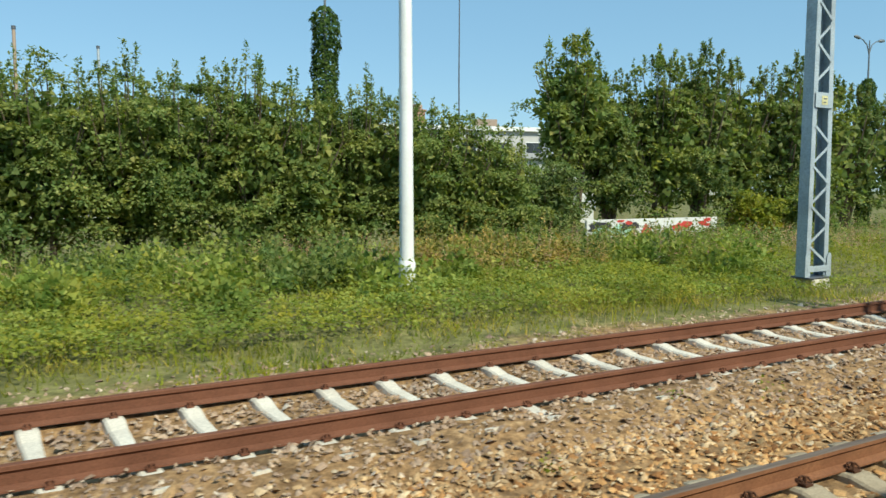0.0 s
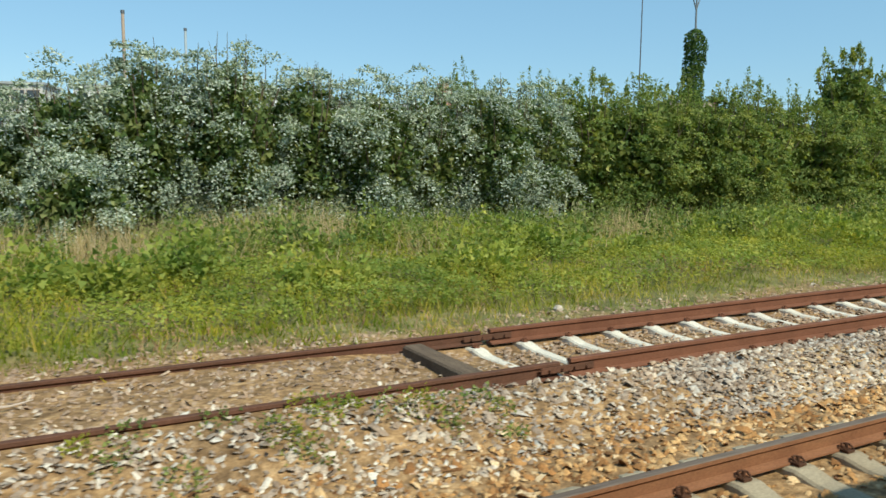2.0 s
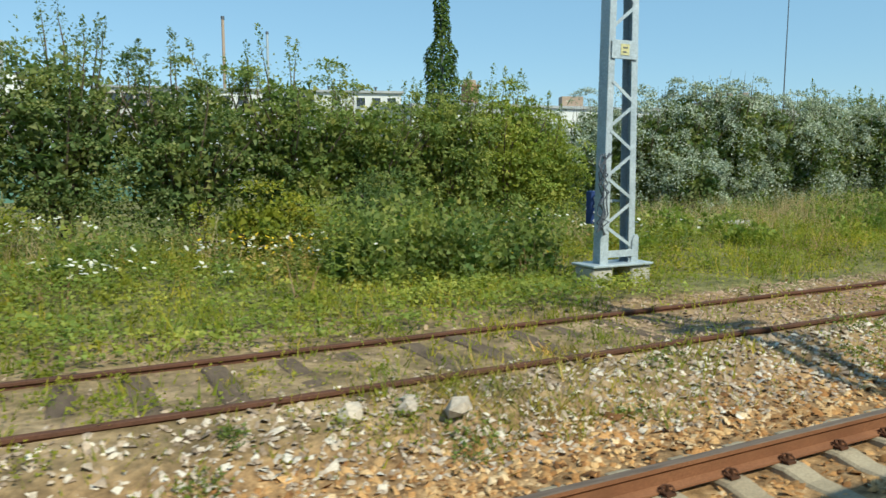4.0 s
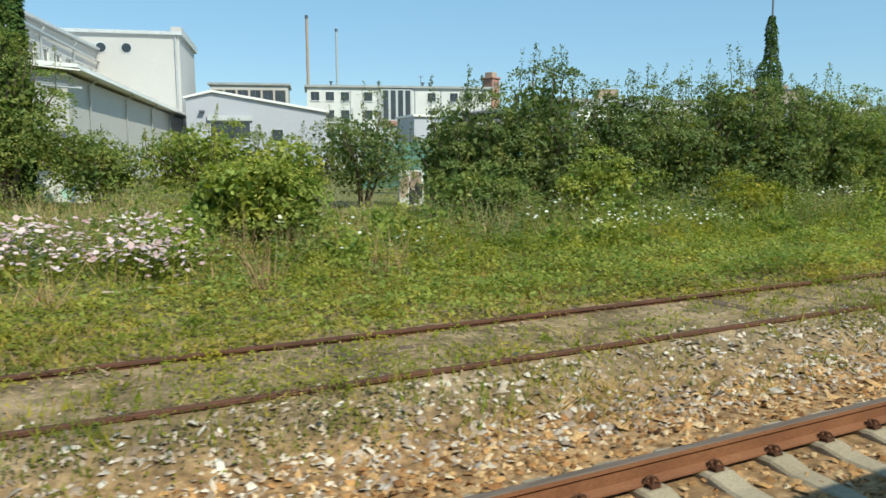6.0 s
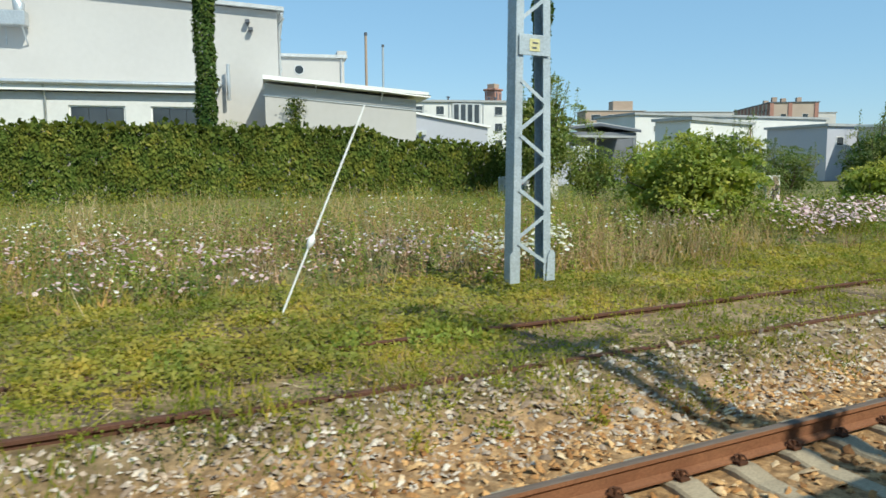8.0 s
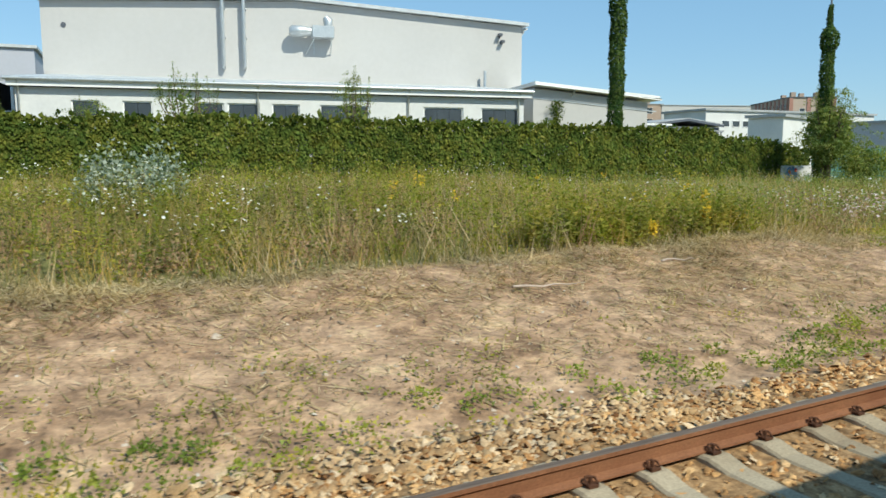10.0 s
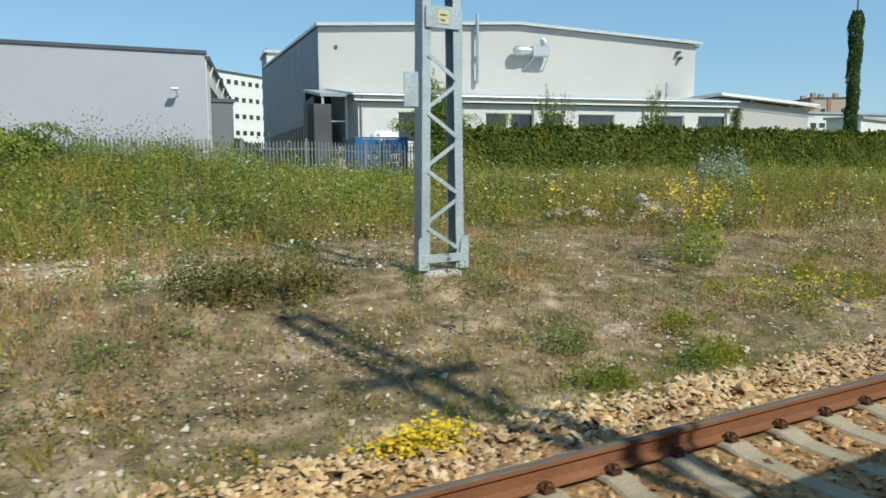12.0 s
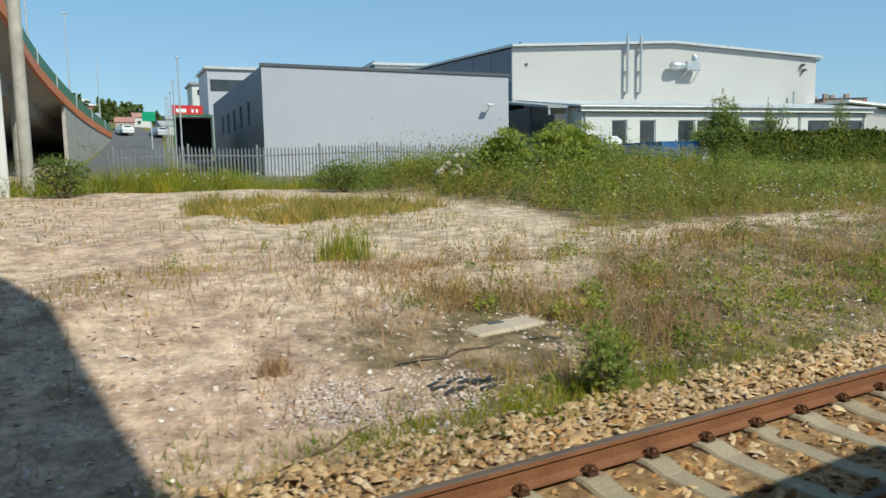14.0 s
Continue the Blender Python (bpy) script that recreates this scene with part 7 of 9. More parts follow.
def road():
    vs, fs = [], []
    ys = list(np.arange(33, 140, 2.0))
    for y in ys:
        c = -139.0 + max(0, y - 36) * 0.16
        for x in (c - 3.6, c, c + 3.6):
            vs.append((x, y, gz(x, y) + 0.06))
    for i in range(len(ys) - 1):
        for k in range(2):
            fs.append((i * 3 + k, i * 3 + k + 1, i * 3 + k + 4, i * 3 + k + 3))
    tagged(new("road", mesh_of("road", vs, fs, ASPHALT)), "grey asphalt road climbing beside the ramp", "road", kind="structure")
    for y in np.arange(42, 120, 13.0):
        c = -139.0 + max(0, y - 36) * 0.16 + 4.2
        s = thing("road_post", pose(c, y, gz(c, y)), "thin grey steel post beside the road", "post", "posts along the road")
        part("post", Shape().tube([(0, 0, -0.2), (0, 0, 6.5)], [0.05, 0.035], 6).done("post", ZINC, True), s)
        part("cap", Shape().box((-0.12, -0.06, 6.5), (0.12, 0.06, 6.6), 0.02).done("cap", ZINC), s)
    t = thing("truck", pose(-130.3, 56, gz(-130.3, 56) + 0.05, 0, 0, -11), "dark truck body with open back parked by the warehouse", "truck")
    for a, b in (((-1.3, 0, 1.2), (-1.22, 6, 4.1)), ((1.22, 0, 1.2), (1.3, 6, 4.1)), ((-1.22, 0, 4.0), (1.22, 6, 4.1)), ((-1.22, 0, 1.2), (1.22, 6, 1.3)), ((-1.22, 5.9, 1.3), (1.22, 6.0, 4.0))):
        part("body_panel", Shape().box(a, b).done("body_panel", DARK), t)
    part("rear_frame", Shape().box((-1.38, -0.06, 4.12), (1.38, 0.02, 4.25)).box((-1.38, -0.06, 1.1), (-1.31, 0.02, 4.12)).box((1.31, -0.06, 1.1), (1.38, 0.02, 4.12)).done("rear_frame", GREEN), t, "green rear frame")
    part("chassis", Shape().box((-1.1, 0.2, 0.75), (1.1, 8.2, 1.15), 0.04).done("chassis", TRIM_DARK), t)
    part("cab", Shape().box((-1.25, 6.3, 1.1), (1.25, 8.4, 3.6), 0.2).done("cab", GREEN), t)
    for x in (-1.0, 1.0):
        for y in (1.4, 2.7, 7.2):
            w = part("wheel", Shape().tube([(x - 0.15, y, 0.5), (x + 0.15, y, 0.5)], 0.5, 14).done("wheel", DARK), t)
            part("hub", Shape().tube([(x - 0.16, y, 0.5), (x + 0.16, y, 0.5)], 0.2, 10).done("hub", ZINC), w)
    b = thing("billboard", pose(-122.0, 110, 0), "red billboard with white unreadable lettering bars", "billboard")
    g = gz(-122, 110)
    part("board", Shape().box((0, 0, 9.0), (4.2, 0.2, 10.5)).done("board", REDSIGN), b)
    for k, (x, w) in enumerate(((0.5, 1.4), (2.6, 0.3), (3.2, 0.3))):
        part("letter_bar", Shape().box((x, -0.03, 9.5), (x + w, -0.005, 10.0)).done("letter_bar", LETTER), b)
    for x in (0.6, 3.5):
        part("post", Shape().box((x, 0.05, g - 0.3), (x + 0.15, 0.2, 9.0)).done("post", ZINC), b)
    s = thing("road_sign", pose(-127.5, 100, 0), "green direction sign on a post", "road sign")
    part("board", Shape().box((0, 0, 7.6), (1.6, 0.1, 8.8)).done("board", GREENSIGN), s)
    part("post", Shape().box((1.0, 0.11, gz(-127, 100) - 0.3), (1.15, 0.25, 8.8)).done("post", ZINC), s)
    rs = random.Random(12)
    for i, (x, y, w, h, m) in enumerate([(-124, 134, 5, 3, WHITE), (-118, 138, 6, 4, HALL), (-131, 136, 4, 2.4, BROWN_PALE), (-112, 140, 7, 5, WHITE), (-137, 142, 6, 4, HALL), (-105, 139, 6, 6, GREY), (-127.5, 128, 5, 2.6, BROWN_PALE), (-121, 126, 4, 2.2, WHITE), (-133.5, 130, 4.5, 2.4, WHITE), (-116, 131, 5, 3, BROWN_PALE)]):
        hs = thing("house", pose(x, y, gz(x, y), 0, 0, rs.uniform(-15, 15)) @ Matrix.Scale(0.55, 4), "small distant pale house with a grey roof", "house", "distant houses")
        part("shell", Shape().box((0, 0, -0.5), (w, 5, h)).done("shell", m), hs)
        part("roof", Shape().add([(-0.3, -0.3, h), (w + 0.3, -0.3, h), (w + 0.3, 5.3, h), (-0.3, 5.3, h), (-0.3, 2.5, h + 1.6), (w + 0.3, 2.5, h + 1.6)], [(0, 1, 5, 4), (2, 3, 4, 5), (0, 4, 3), (1, 2, 5), (0, 3, 2, 1)]).done("roof", ROOF if i % 3 else BRICK), hs)
        window(hs, 1.0, 0.9, 1.2, 1.2, -0.03)
    for i, (x, y, m) in enumerate(((-127.0, 122, WHITE), (-122.5, 119, GREY))):
        c = thing("car", pose(x, y, gz(x, y) + 0.08, 0, 0, 10), "small parked car in the distance", "car", "parked cars")
        part("body", Shape().add([(-0.85, -2.0, 0.25), (0.85, -2.0, 0.25), (0.85, 2.0, 0.25), (-0.85, 2.0, 0.25), (-0.85, -2.0, 0.8), (0.85, -2.0, 0.8), (0.85, 2.0, 0.75), (-0.85, 2.0, 0.75), (-0.65, -1.4, 1.4), (0.65, -1.4, 1.4), (0.65, 0.7, 1.4), (-0.65, 0.7, 1.4)],
                                 [(0, 3, 2, 1), (0, 1, 5, 4), (1, 2, 6, 5), (2, 3, 7, 6), (3, 0, 4, 7), (4, 5, 9, 8), (5, 6, 10, 9), (6, 7, 11, 10), (7, 4, 8, 11), (8, 9, 10, 11)]).done("body", m), c)
        part("window", Shape().box((-0.5, -1.72, 0.92), (0.5, -1.64, 1.3)).done("window", GLASS), c)
        for wx in (-0.8, 0.8):
            for wy in (-1.3, 1.3):
                part("wheel", Shape().tube([(wx - 0.1, wy, 0.32), (wx + 0.1, wy, 0.32)], 0.32, 12).done("wheel", DARK), c)
    for i in range(16):
        x, y = -146 + i * 4.6 + rs.uniform(-1, 1), 146 + rs.uniform(0, 10)
        shrub("tree", x, y, 2.6, 2.0, rs.uniform(4, 7), 900, 0.45, LEAF_DARK, "distant dark green tree", "tree", seed=600 + i, group="distant trees", spikes=0, low=0.6, trunk=0.3, stems=3, clump=0.6)


road()


# ---- unseen train drawn out along the camera's own line, to shade the next track ----
def train():
    t = thing("passenger_train", pose(0, -1.60, -0.1), "long unseen train body added beside the camera path to cast shade", "train")
    prof = [(-1.42, 0.75), (-1.42, 2.6), (-1.36, 3.1), (-1.0, 3.5), (-0.4, 3.72), (0.4, 3.72), (1.0, 3.5), (1.36, 3.15), (1.42, 2.6), (1.42, 0.75), (1.2, 0.6), (-1.2, 0.6)]
    for k in range(14):
        a = -232 + k * 24.3
        c = part("carriage", Shape().sweep(prof, a, a + 23.9).done("carriage", GREY), t)
        for q in range(10):
            part("side_window", Shape().box((a + 1.6 + q * 2.15, 1.425, 1.75), (a + 3.1 + q * 2.15, 1.44, 2.65), 0.003).done("side_window", GLASS), c)
        for b in (a + 3, a + 20):
            part("bogie", Shape().box((b - 1.6, -1.15, 0.12), (b + 1.6, 1.15, 0.62), 0.05).done("bogie", DARK), c)


train()


# ---- grass, weeds and flowers ----
def blades(name, n, x0, x1, y0, y1, h0, h1, material, label, seed, width=0.014, lean=0.35, density=None, category="grass", tuft=0.0):
    """Single upright blades, scattered with an uneven density, as one body of stuff."""
    rs = np.random.RandomState(seed)
    x = rs.uniform(x0, x1, n)
    y = rs.uniform(y0, y1, n)
    if tuft > 0:
        k = max(1, n // 28)
        cx, cy = rs.uniform(x0, x1, k), rs.uniform(y0, y1, k)
        i = rs.randint(0, k, n)
        x, y = cx[i] + rs.normal(0, tuft, n), cy[i] + rs.normal(0, tuft, n)
    patch = 0.45 * lumps(x, y, 0.8, seed) + 0.55 * lumps(x, y, 2.6, seed + 1)
    patch = np.clip((patch - 0.22) / 0.56, 0, 1)
    keep = rs.uniform(0, 1, n) < 0.12 + 0.88 * patch
    if density is not None:
        keep &= rs.uniform(0, 1, n) < density(x, y)
    keep &= clear_of_slab(x, y) > 0
    x, y, patch = x[keep], y[keep], patch[keep]
    n = len(x)
    z = ground_z(x, y) + (0.02 if lean > 2 else -0.02)
    h = (h0 + (h1 - h0) * rs.uniform(0, 1, n) ** 1.4) * (0.45 + 0.85 * patch)
    a = rs.uniform(0, 2 * math.pi, n)
    w = width * rs.uniform(0.6, 1.4, n)
    ln = rs.normal(0, lean, (n, 2)) * h[:, None]
    b = np.stack([x, y, z], 1)
    s = np.stack([np.cos(a) * w, np.sin(a) * w * 0.5, np.zeros(n)], 1)
    tip = b + np.stack([ln[:, 0], ln[:, 1], h], 1)
    V = np.stack([b - s, b + s, tip], 1).reshape(-1, 3)
    return tagged(new(name, mesh_np(name, V, 3, material)), label, category, kind="stuff")


def weeds(name, n, x0, x1, y0, y1, h0, h1, leaf, material, label, seed, density=None, plant=14, spread=0.14):
    """Leafy plants: leaves along short stems, gathered into plants."""
    rs = np.random.RandomState(seed)
    k = max(1, n // plant)
    cx, cy = rs.uniform(x0, x1, k), rs.uniform(y0, y1, k)
    patch = 0.5 * lumps(cx, cy, 0.9, seed) + 0.5 * lumps(cx, cy, 3.0, seed + 1)
    patch = np.clip((patch - 0.25) / 0.5, 0, 1)
    ok = rs.uniform(0, 1, k) < 0.08 + 0.92 * patch
    if density is not None:
        ok &= rs.uniform(0, 1, k) < density(cx, cy)
    cx, cy, patch = cx[ok], cy[ok], patch[ok]
    ch = rs.uniform(h0, h1, len(cx)) * (0.45 + 0.9 * patch)
    i = np.repeat(np.arange(len(cx)), plant)
    m = len(i)
    s = rs.uniform(0.1, 1, m)
    P = np.stack([cx[i] + rs.normal(0, spread, m), cy[i] + rs.normal(0, spread, m), np.zeros(m)], 1)
    P[:, 2] = ground_z(P[:, 0], P[:, 1]) + s * ch[i]
    D = np.stack([rs.normal(0, 1, m), rs.normal(0, 1, m), rs.normal(0.15, 0.35, m)], 1)
    V = leaf_quads(P, D, rs.uniform(0.6, 1.3, m) * leaf * 1.2, rs, 0.6, face=np.array([0, -0.25, 1.0]) + rs.normal(0, 0.45, (m, 3)))
    return tagged(new(name, mesh_np(name, half_leaf(V), 3, material)), label, "weeds", kind="stuff")


def flowers(name, n, x0, x1, y0, y1, h0, h1, size, material, label, seed, spread=0.5, heads=12, density=None):
    """Flower heads as small tilted six-sided discs in groups, each group on thin stems."""
    rs = np.random.RandomState(seed)
    k = max(1, n // heads)
    cx, cy = rs.uniform(x0, x1, k), rs.uniform(y0, y1, k)
    if density is not None:
        ok = rs.uniform(0, 1, k) < density(cx, cy)
        cx, cy = cx[ok], cy[ok]
    i = np.repeat(np.arange(len(cx)), heads)
    m = len(i)
    x = cx[i] + rs.normal(0, spread, m)
    y = cy[i] + rs.normal(0, spread * 0.6, m)
    z = ground_z(x, y) + rs.uniform(h0, h1, len(cx))[i] + rs.normal(0, 0.07, m)
    r = size * rs.uniform(0.5, 1.3, m)
    a = np.arange(6) * math.pi / 3
    tilt = rs.normal(0, 0.35, (m, 2))
    V = np.stack([x[:, None] + np.cos(a) * r[:, None], y[:, None] + np.sin(a) * r[:, None],
                  z[:, None] + (np.cos(a) * tilt[:, :1] + (np.sin(a) - 0.6) * np.abs(tilt[:, 1:])) * r[:, None]], 2).reshape(-1, 3)
    return tagged(new(name, mesh_np(name, V, 6, material)), label, "flowers", kind="stuff")


def mounds(name, n, x0, x1, y0, y1, r0, r1, leaf, material, label, seed, tall=1.0, leaves=90, density=None):
    """Rounded clumps of leafy weeds: leaves over uneven domes that stand on the ground."""
    rs = np.random.RandomState(seed)
    cx, cy = rs.uniform(x0, x1, n), rs.uniform(y0, y1, n)
    ok = rs.uniform(0, 1, n) < (1.0 if n < 40 else np.clip(lumps(cx, cy, 3.5, seed) * 2 - 0.4, 0.05, 1))
    if density is not None:
        ok &= rs.uniform(0, 1, n) < density(cx, cy)
    ok &= clear_of_slab(cx, cy) > 0
    cx, cy = cx[ok], cy[ok]
    n = len(cx)
    r = rs.uniform(r0, r1, n)
    h = r * tall * rs.uniform(0.6, 1.4, n)
    i = np.repeat(np.arange(n), leaves)
    m = len(i)
    a = rs.normal(size=(m, 3))
    a[:, 2] = np.abs(a[:, 2])
    a /= np.linalg.norm(a, axis=1, keepdims=True)
    q = rs.uniform(0.4, 1.0, m) * (1 + 0.22 * np.sin(a[:, 0] * 4 + i) * np.sin(a[:, 1] * 4 + i * 2.3))
    P = np.stack([cx[i] + a[:, 0] * r[i] * q, cy[i] + a[:, 1] * r[i] * q, np.zeros(m)], 1)
    P[:, 2] = ground_z(P[:, 0], P[:, 1]) + a[:, 2] * h[i] * q + 0.02
    D = a * 0.6 + rs.normal(0, 0.5, (m, 3))
    N = a + np.array([0, -0.2, 0.5]) + rs.normal(0, 0.4, (m, 3))
    V = leaf_quads(P, D, rs.uniform(0.6, 1.3, m) * leaf * 1.2, rs, 0.6, face=N)
    return tagged(new(name, mesh_np(name, half_leaf(V), 3, material)), label, "weeds", kind="stuff")


def carpet(name, n, x0, x1, y0, y1, low, high, leaf, material, label, seed, density=None, gaps=0.75):
    """A close cover of leaves over an uneven height, thick where it stands high, with gaps down to the soil."""
    rs = np.random.RandomState(seed)
    x, y = rs.uniform(x0, x1, n), rs.uniform(y0, y1, n)
    swell = 0.3 * lumps(x, y, 0.42, seed) + 0.35 * lumps(x, y, 1.0, seed + 1) + 0.35 * lumps(x, y, 3.2, seed + 2)
    swell = np.clip((swell - 0.25) / 0.5, 0, 1)
    keep = rs.uniform(0, 1, n) < 1 - gaps + gaps * swell
    if density is not None:
        keep &= rs.uniform(0, 1, n) < density(x, y)
    keep &= clear_of_slab(x, y) > 0
    x, y, swell = x[keep], y[keep], swell[keep]
    n = len(x)
    h = (low + (high - low) * swell ** 1.3) * rs.uniform(0.05, 1, n) ** 0.45
    P = np.stack([x, y, ground_z(x, y) + h], 1)
    D = np.stack([rs.normal(0, 1, n), rs.normal(-0.2, 1, n), rs.normal(0.1, 0.3, n)], 1)
    V = leaf_quads(P, D, rs.uniform(0.55, 1.3, n) * leaf, rs, 0.75, face=np.array([0, -0.3, 1.0]) + rs.normal(0, 0.32, (n, 3)))
    return tagged(new(name, mesh_np(name, half_leaf(V), 3, material)), label, "weeds", kind="stuff")


def stems(name, n, x0, x1, y0, y1, h0, h1, leaf, material, label, seed, leaves=16, density=None):
    """Tall single-stemmed weeds: narrow leaves hanging out all round an upright stem."""
    rs = np.random.RandomState(seed)
    x, y = rs.uniform(x0, x1, n), rs.uniform(y0, y1, n)
    ok = rs.uniform(0, 1, n) < 0.15 + 0.85 * smoothstep(0.35, 0.6, lumps(x, y, 1.5, seed))
    if density is not None:
        ok &= rs.uniform(0, 1, n) < density(x, y)
    x, y = x[ok], y[ok]
    n = len(x)
    h = rs.uniform(h0, h1, n) * (0.7 + 0.5 * lumps(x, y, 1.1, seed + 1))
    lean = rs.normal(0, 0.10, (n, 2))
    i = np.repeat(np.arange(n), leaves)
    m = len(i)
    k = np.tile(np.linspace(0.12, 1.0, leaves), n)
    P = np.stack([x[i] + lean[i, 0] * k * h[i], y[i] + lean[i, 1] * k * h[i], ground_z(x, y)[i] + k * h[i]], 1)
    a = rs.uniform(0, 2 * math.pi, m)
    D = np.stack([np.cos(a), np.sin(a), rs.normal(0.15, 0.3, m) + 0.5 * (k - 0.5)], 1)
    V = leaf_quads(P, D, rs.uniform(0.7, 1.2, m) * leaf * (1.15 - 0.6 * k), rs, 0.36, face=np.array([0, -0.1, 1.0]) + rs.normal(0, 0.25, (m, 3)))
    w = 0.006
    b = np.stack([x, y, ground_z(x, y) - 0.03], 1)
    t = b + np.stack([lean[:, 0] * h, lean[:, 1] * h, h + 0.03], 1)
    e = np.array([w, 0, 0])
    V = np.concatenate([V, np.stack([b - e, b + e, t + e * 0.3, t - e * 0.3], 1).reshape(-1, 3)])
    return tagged(new(name, mesh_np(name, V, 4, material)), label, "weeds", kind="stuff")


def clear_of_slab(x, y):
    """No tall grass right round the flat cover slab."""
    return np.where(((x + 136.75) / 1.05) ** 2 + ((y - 7.2) / 0.95) ** 2 < 1, 0.0, 1.0)


def bare(x, y):
    """How overgrown the dry ground is, from 0 on bare patches to 1."""
    grown = 0.32 + 0.68 * smoothstep(0.36, 0.58, 0.45 * lumps(x, y, 1.2, 77) + 0.55 * lumps(x, y, 3.3, 78))
    patch = ((x + 135.1) / 1.6) ** 2 + ((y - 9.6) / 1.2) ** 2            # a sandy patch beside the clearing
    return grown * np.where(patch < 1, 0.12, 1.0) * np.where((x < -130.5) & (y > 11.2), 0.15, np.where((x < -121) & (y > 10.9) & (y < 13.2), 0.3, 1.0))


# verge beside the concrete siding: lush and leafy
blades("grass", 50000, -22, 34, 8.1, 20, 0.12, 0.42, GRASS, "lush green verge grass", 301, width=0.011, density=lambda x, y: np.interp(y, [8.1, 8.8, 10, 20], [0.35, 0.9, 0.7, 0.5]))
carpet("weeds", 170000, -19, 30, 8.5, 18.5, 0.05, 0.42, 0.085, LEAF_BRIGHT, "bright green leafy weeds covering the verge", 302, density=lambda x, y: np.where(x < -7, np.interp(y, [8.5, 11.5, 13.5, 18.5], [0.12, 0.55, 1.0, 0.5]), np.interp(y, [8.5, 9.4, 12.5, 18.5], [0.25, 1.0, 0.85, 0.4])) * np.interp(x, [10, 22], [1.0, 0.6]))
stems("weeds", 700, -22, 30, 12.5, 20, 0.5, 1.0, 0.15, LEAF, "tall leafy nettles before the thicket", 307, 18)
stems("weeds", 480, 4, 26, 12.5, 20, 0.5, 1.1, 0.13, GRASS_BROWN, "withered brown stalks beside a pole", 308, 14)
weeds("weeds", 14688, -22, 34, 12, 21, 0.2, 0.75, 0.10, LEAF, "darker leafy weeds at the foot of the thicket", 303)
blades("dry_grass", 5000, -26, 34, 13, 21, 0.4, 0.85, GRASS_DRY, "pale dry grass stems in the verge", 304, tuft=0.22, width=0.009)
blades("grass", 24000, -22, 34, 7.6, 9.2, 0.04, 0.15, GRASS, "short grass beside the siding", 305, width=0.012, tuft=0.2)
blades("grass", 26000, -22, 14, 8.6, 11.5, 0.08, 0.28, LEAF_LIME, "bright yellow-green grass beside the siding", 310, width=0.011, lean=0.5, density=lambda x, y: np.interp(y, [8.3, 8.9, 10.2, 11], [0.4, 1, 1, 0.3]))
blades("dry_grass", 7000, -22, 34, 7.8, 10, 0.04, 0.2, GRASS_DRY, "short yellowed grass beside the siding", 306, width=0.008, tuft=0.25)
carpet("weeds", 80000, -20, 16, 9.0, 13.5, 0.06, 0.42, 0.085, LEAF_FRESH, "fresh green weeds beside the siding", 327, gaps=0.8)
mounds("weeds", 190, -20, 16, 11.0, 18.5, 0.4, 0.85, 0.15, LEAF_FRESH, "broad leafy clumps rising from the verge", 473, 0.95, 260)
stems("weeds", 190, 7.0, 11.5, 12.4, 16.5, 0.7, 1.35, 0.15, GRASS_OLIVE, "tall seeding olive docks beside a pole", 474, 16, density=lambda x, y: 1.0 + 0 * x)
mounds("weeds", 18, 7.3, 10.8, 13, 16, 0.3, 0.5, 0.12, GRASS_OLIVE, "withered olive dock clumps beside a pole", 475, 1.9, 200, density=lambda x, y: 1.0 + 0 * x)
mounds("weeds", 34, 3.5, 6.5, 12.2, 14.5, 0.25, 0.5, 0.14, LEAF, "leafy brambles round the foot of a pole", 476, 1.3, 190, density=lambda x, y: 1.0 + 0 * x)
# verge further west: rougher
blades("grass", 60000, -64, -20, 8.0, 20, 0.1, 0.5, GRASS, "rough green verge grass", 311, width=0.011, density=lambda x, y: np.interp(y, [8, 8.8, 20], [0.4, 0.9, 0.7]) * np.where(x < -44, smoothstep(10.2, 12.5, y), 1.0))
blades("dry_grass", 14000, -34, -6, 7.8, 12.5, 0.04, 0.18, GRASS_BROWN, "short brownish grass beside the old rail", 309, width=0.010, lean=0.8)
blades("dry_grass", 18000, -64, -12, 13, 20, 0.4, 1.0, GRASS_DRY, "straw-coloured grass stems in the verge", 312, tuft=0.25, width=0.009)
carpet("weeds", 130000, -64, -18, 8.0, 16, 0.03, 0.36, 0.08, LEAF_BRIGHT, "green leafy weeds covering the verge", 313, density=lambda x, y: np.where(x > -32, np.interp(y, [8, 11, 13, 16], [0.3, 0.7, 1.0, 0.5]), np.interp(y, [8.0, 8.8, 13, 16], [0.5, 1.0, 0.85, 0.4])))
stems("weeds", 900, -62, -24, 11.5, 17, 0.5, 1.1, 0.15, LEAF, "tall leafy nettles before the hedge", 317, 18)
stems("weeds", 260, -40, -30, 11.0, 15, 0.5, 0.95, 0.13, GRASS_OLIVE, "seeding sorrel and dock in the verge", 318, 16)
weeds("weeds", 16646, -62, -30, 11, 18, 0.3, 0.95, 0.09, LEAF, "tall leafy weeds before the hedge", 314)
flowers("flowers", 130, -41, -36, 11.0, 13.5, 0.2, 0.6, 0.035, PETAL_WHITE, "flat white umbels in the verge", 319, spread=0.3, heads=6)
flowers("flowers", 500, -60, -30, 10.5, 16, 0.4, 0.9, 0.03, PETAL_WHITE, "scattered white wildflowers", 315)
flowers("flowers", 200, -38, -33, 11, 14, 0.4, 0.7, 0.025, PETAL_YELLOW, "small yellow wildflowers", 316)
mounds("weeds", 34, -36.4, -32.9, 10.6, 12.4, 0.35, 0.65, 0.15, LEAF, "tall lush dark weeds beside a mast", 478, 2.1, 300, density=lambda x, y: 1.0 + 0 * x)
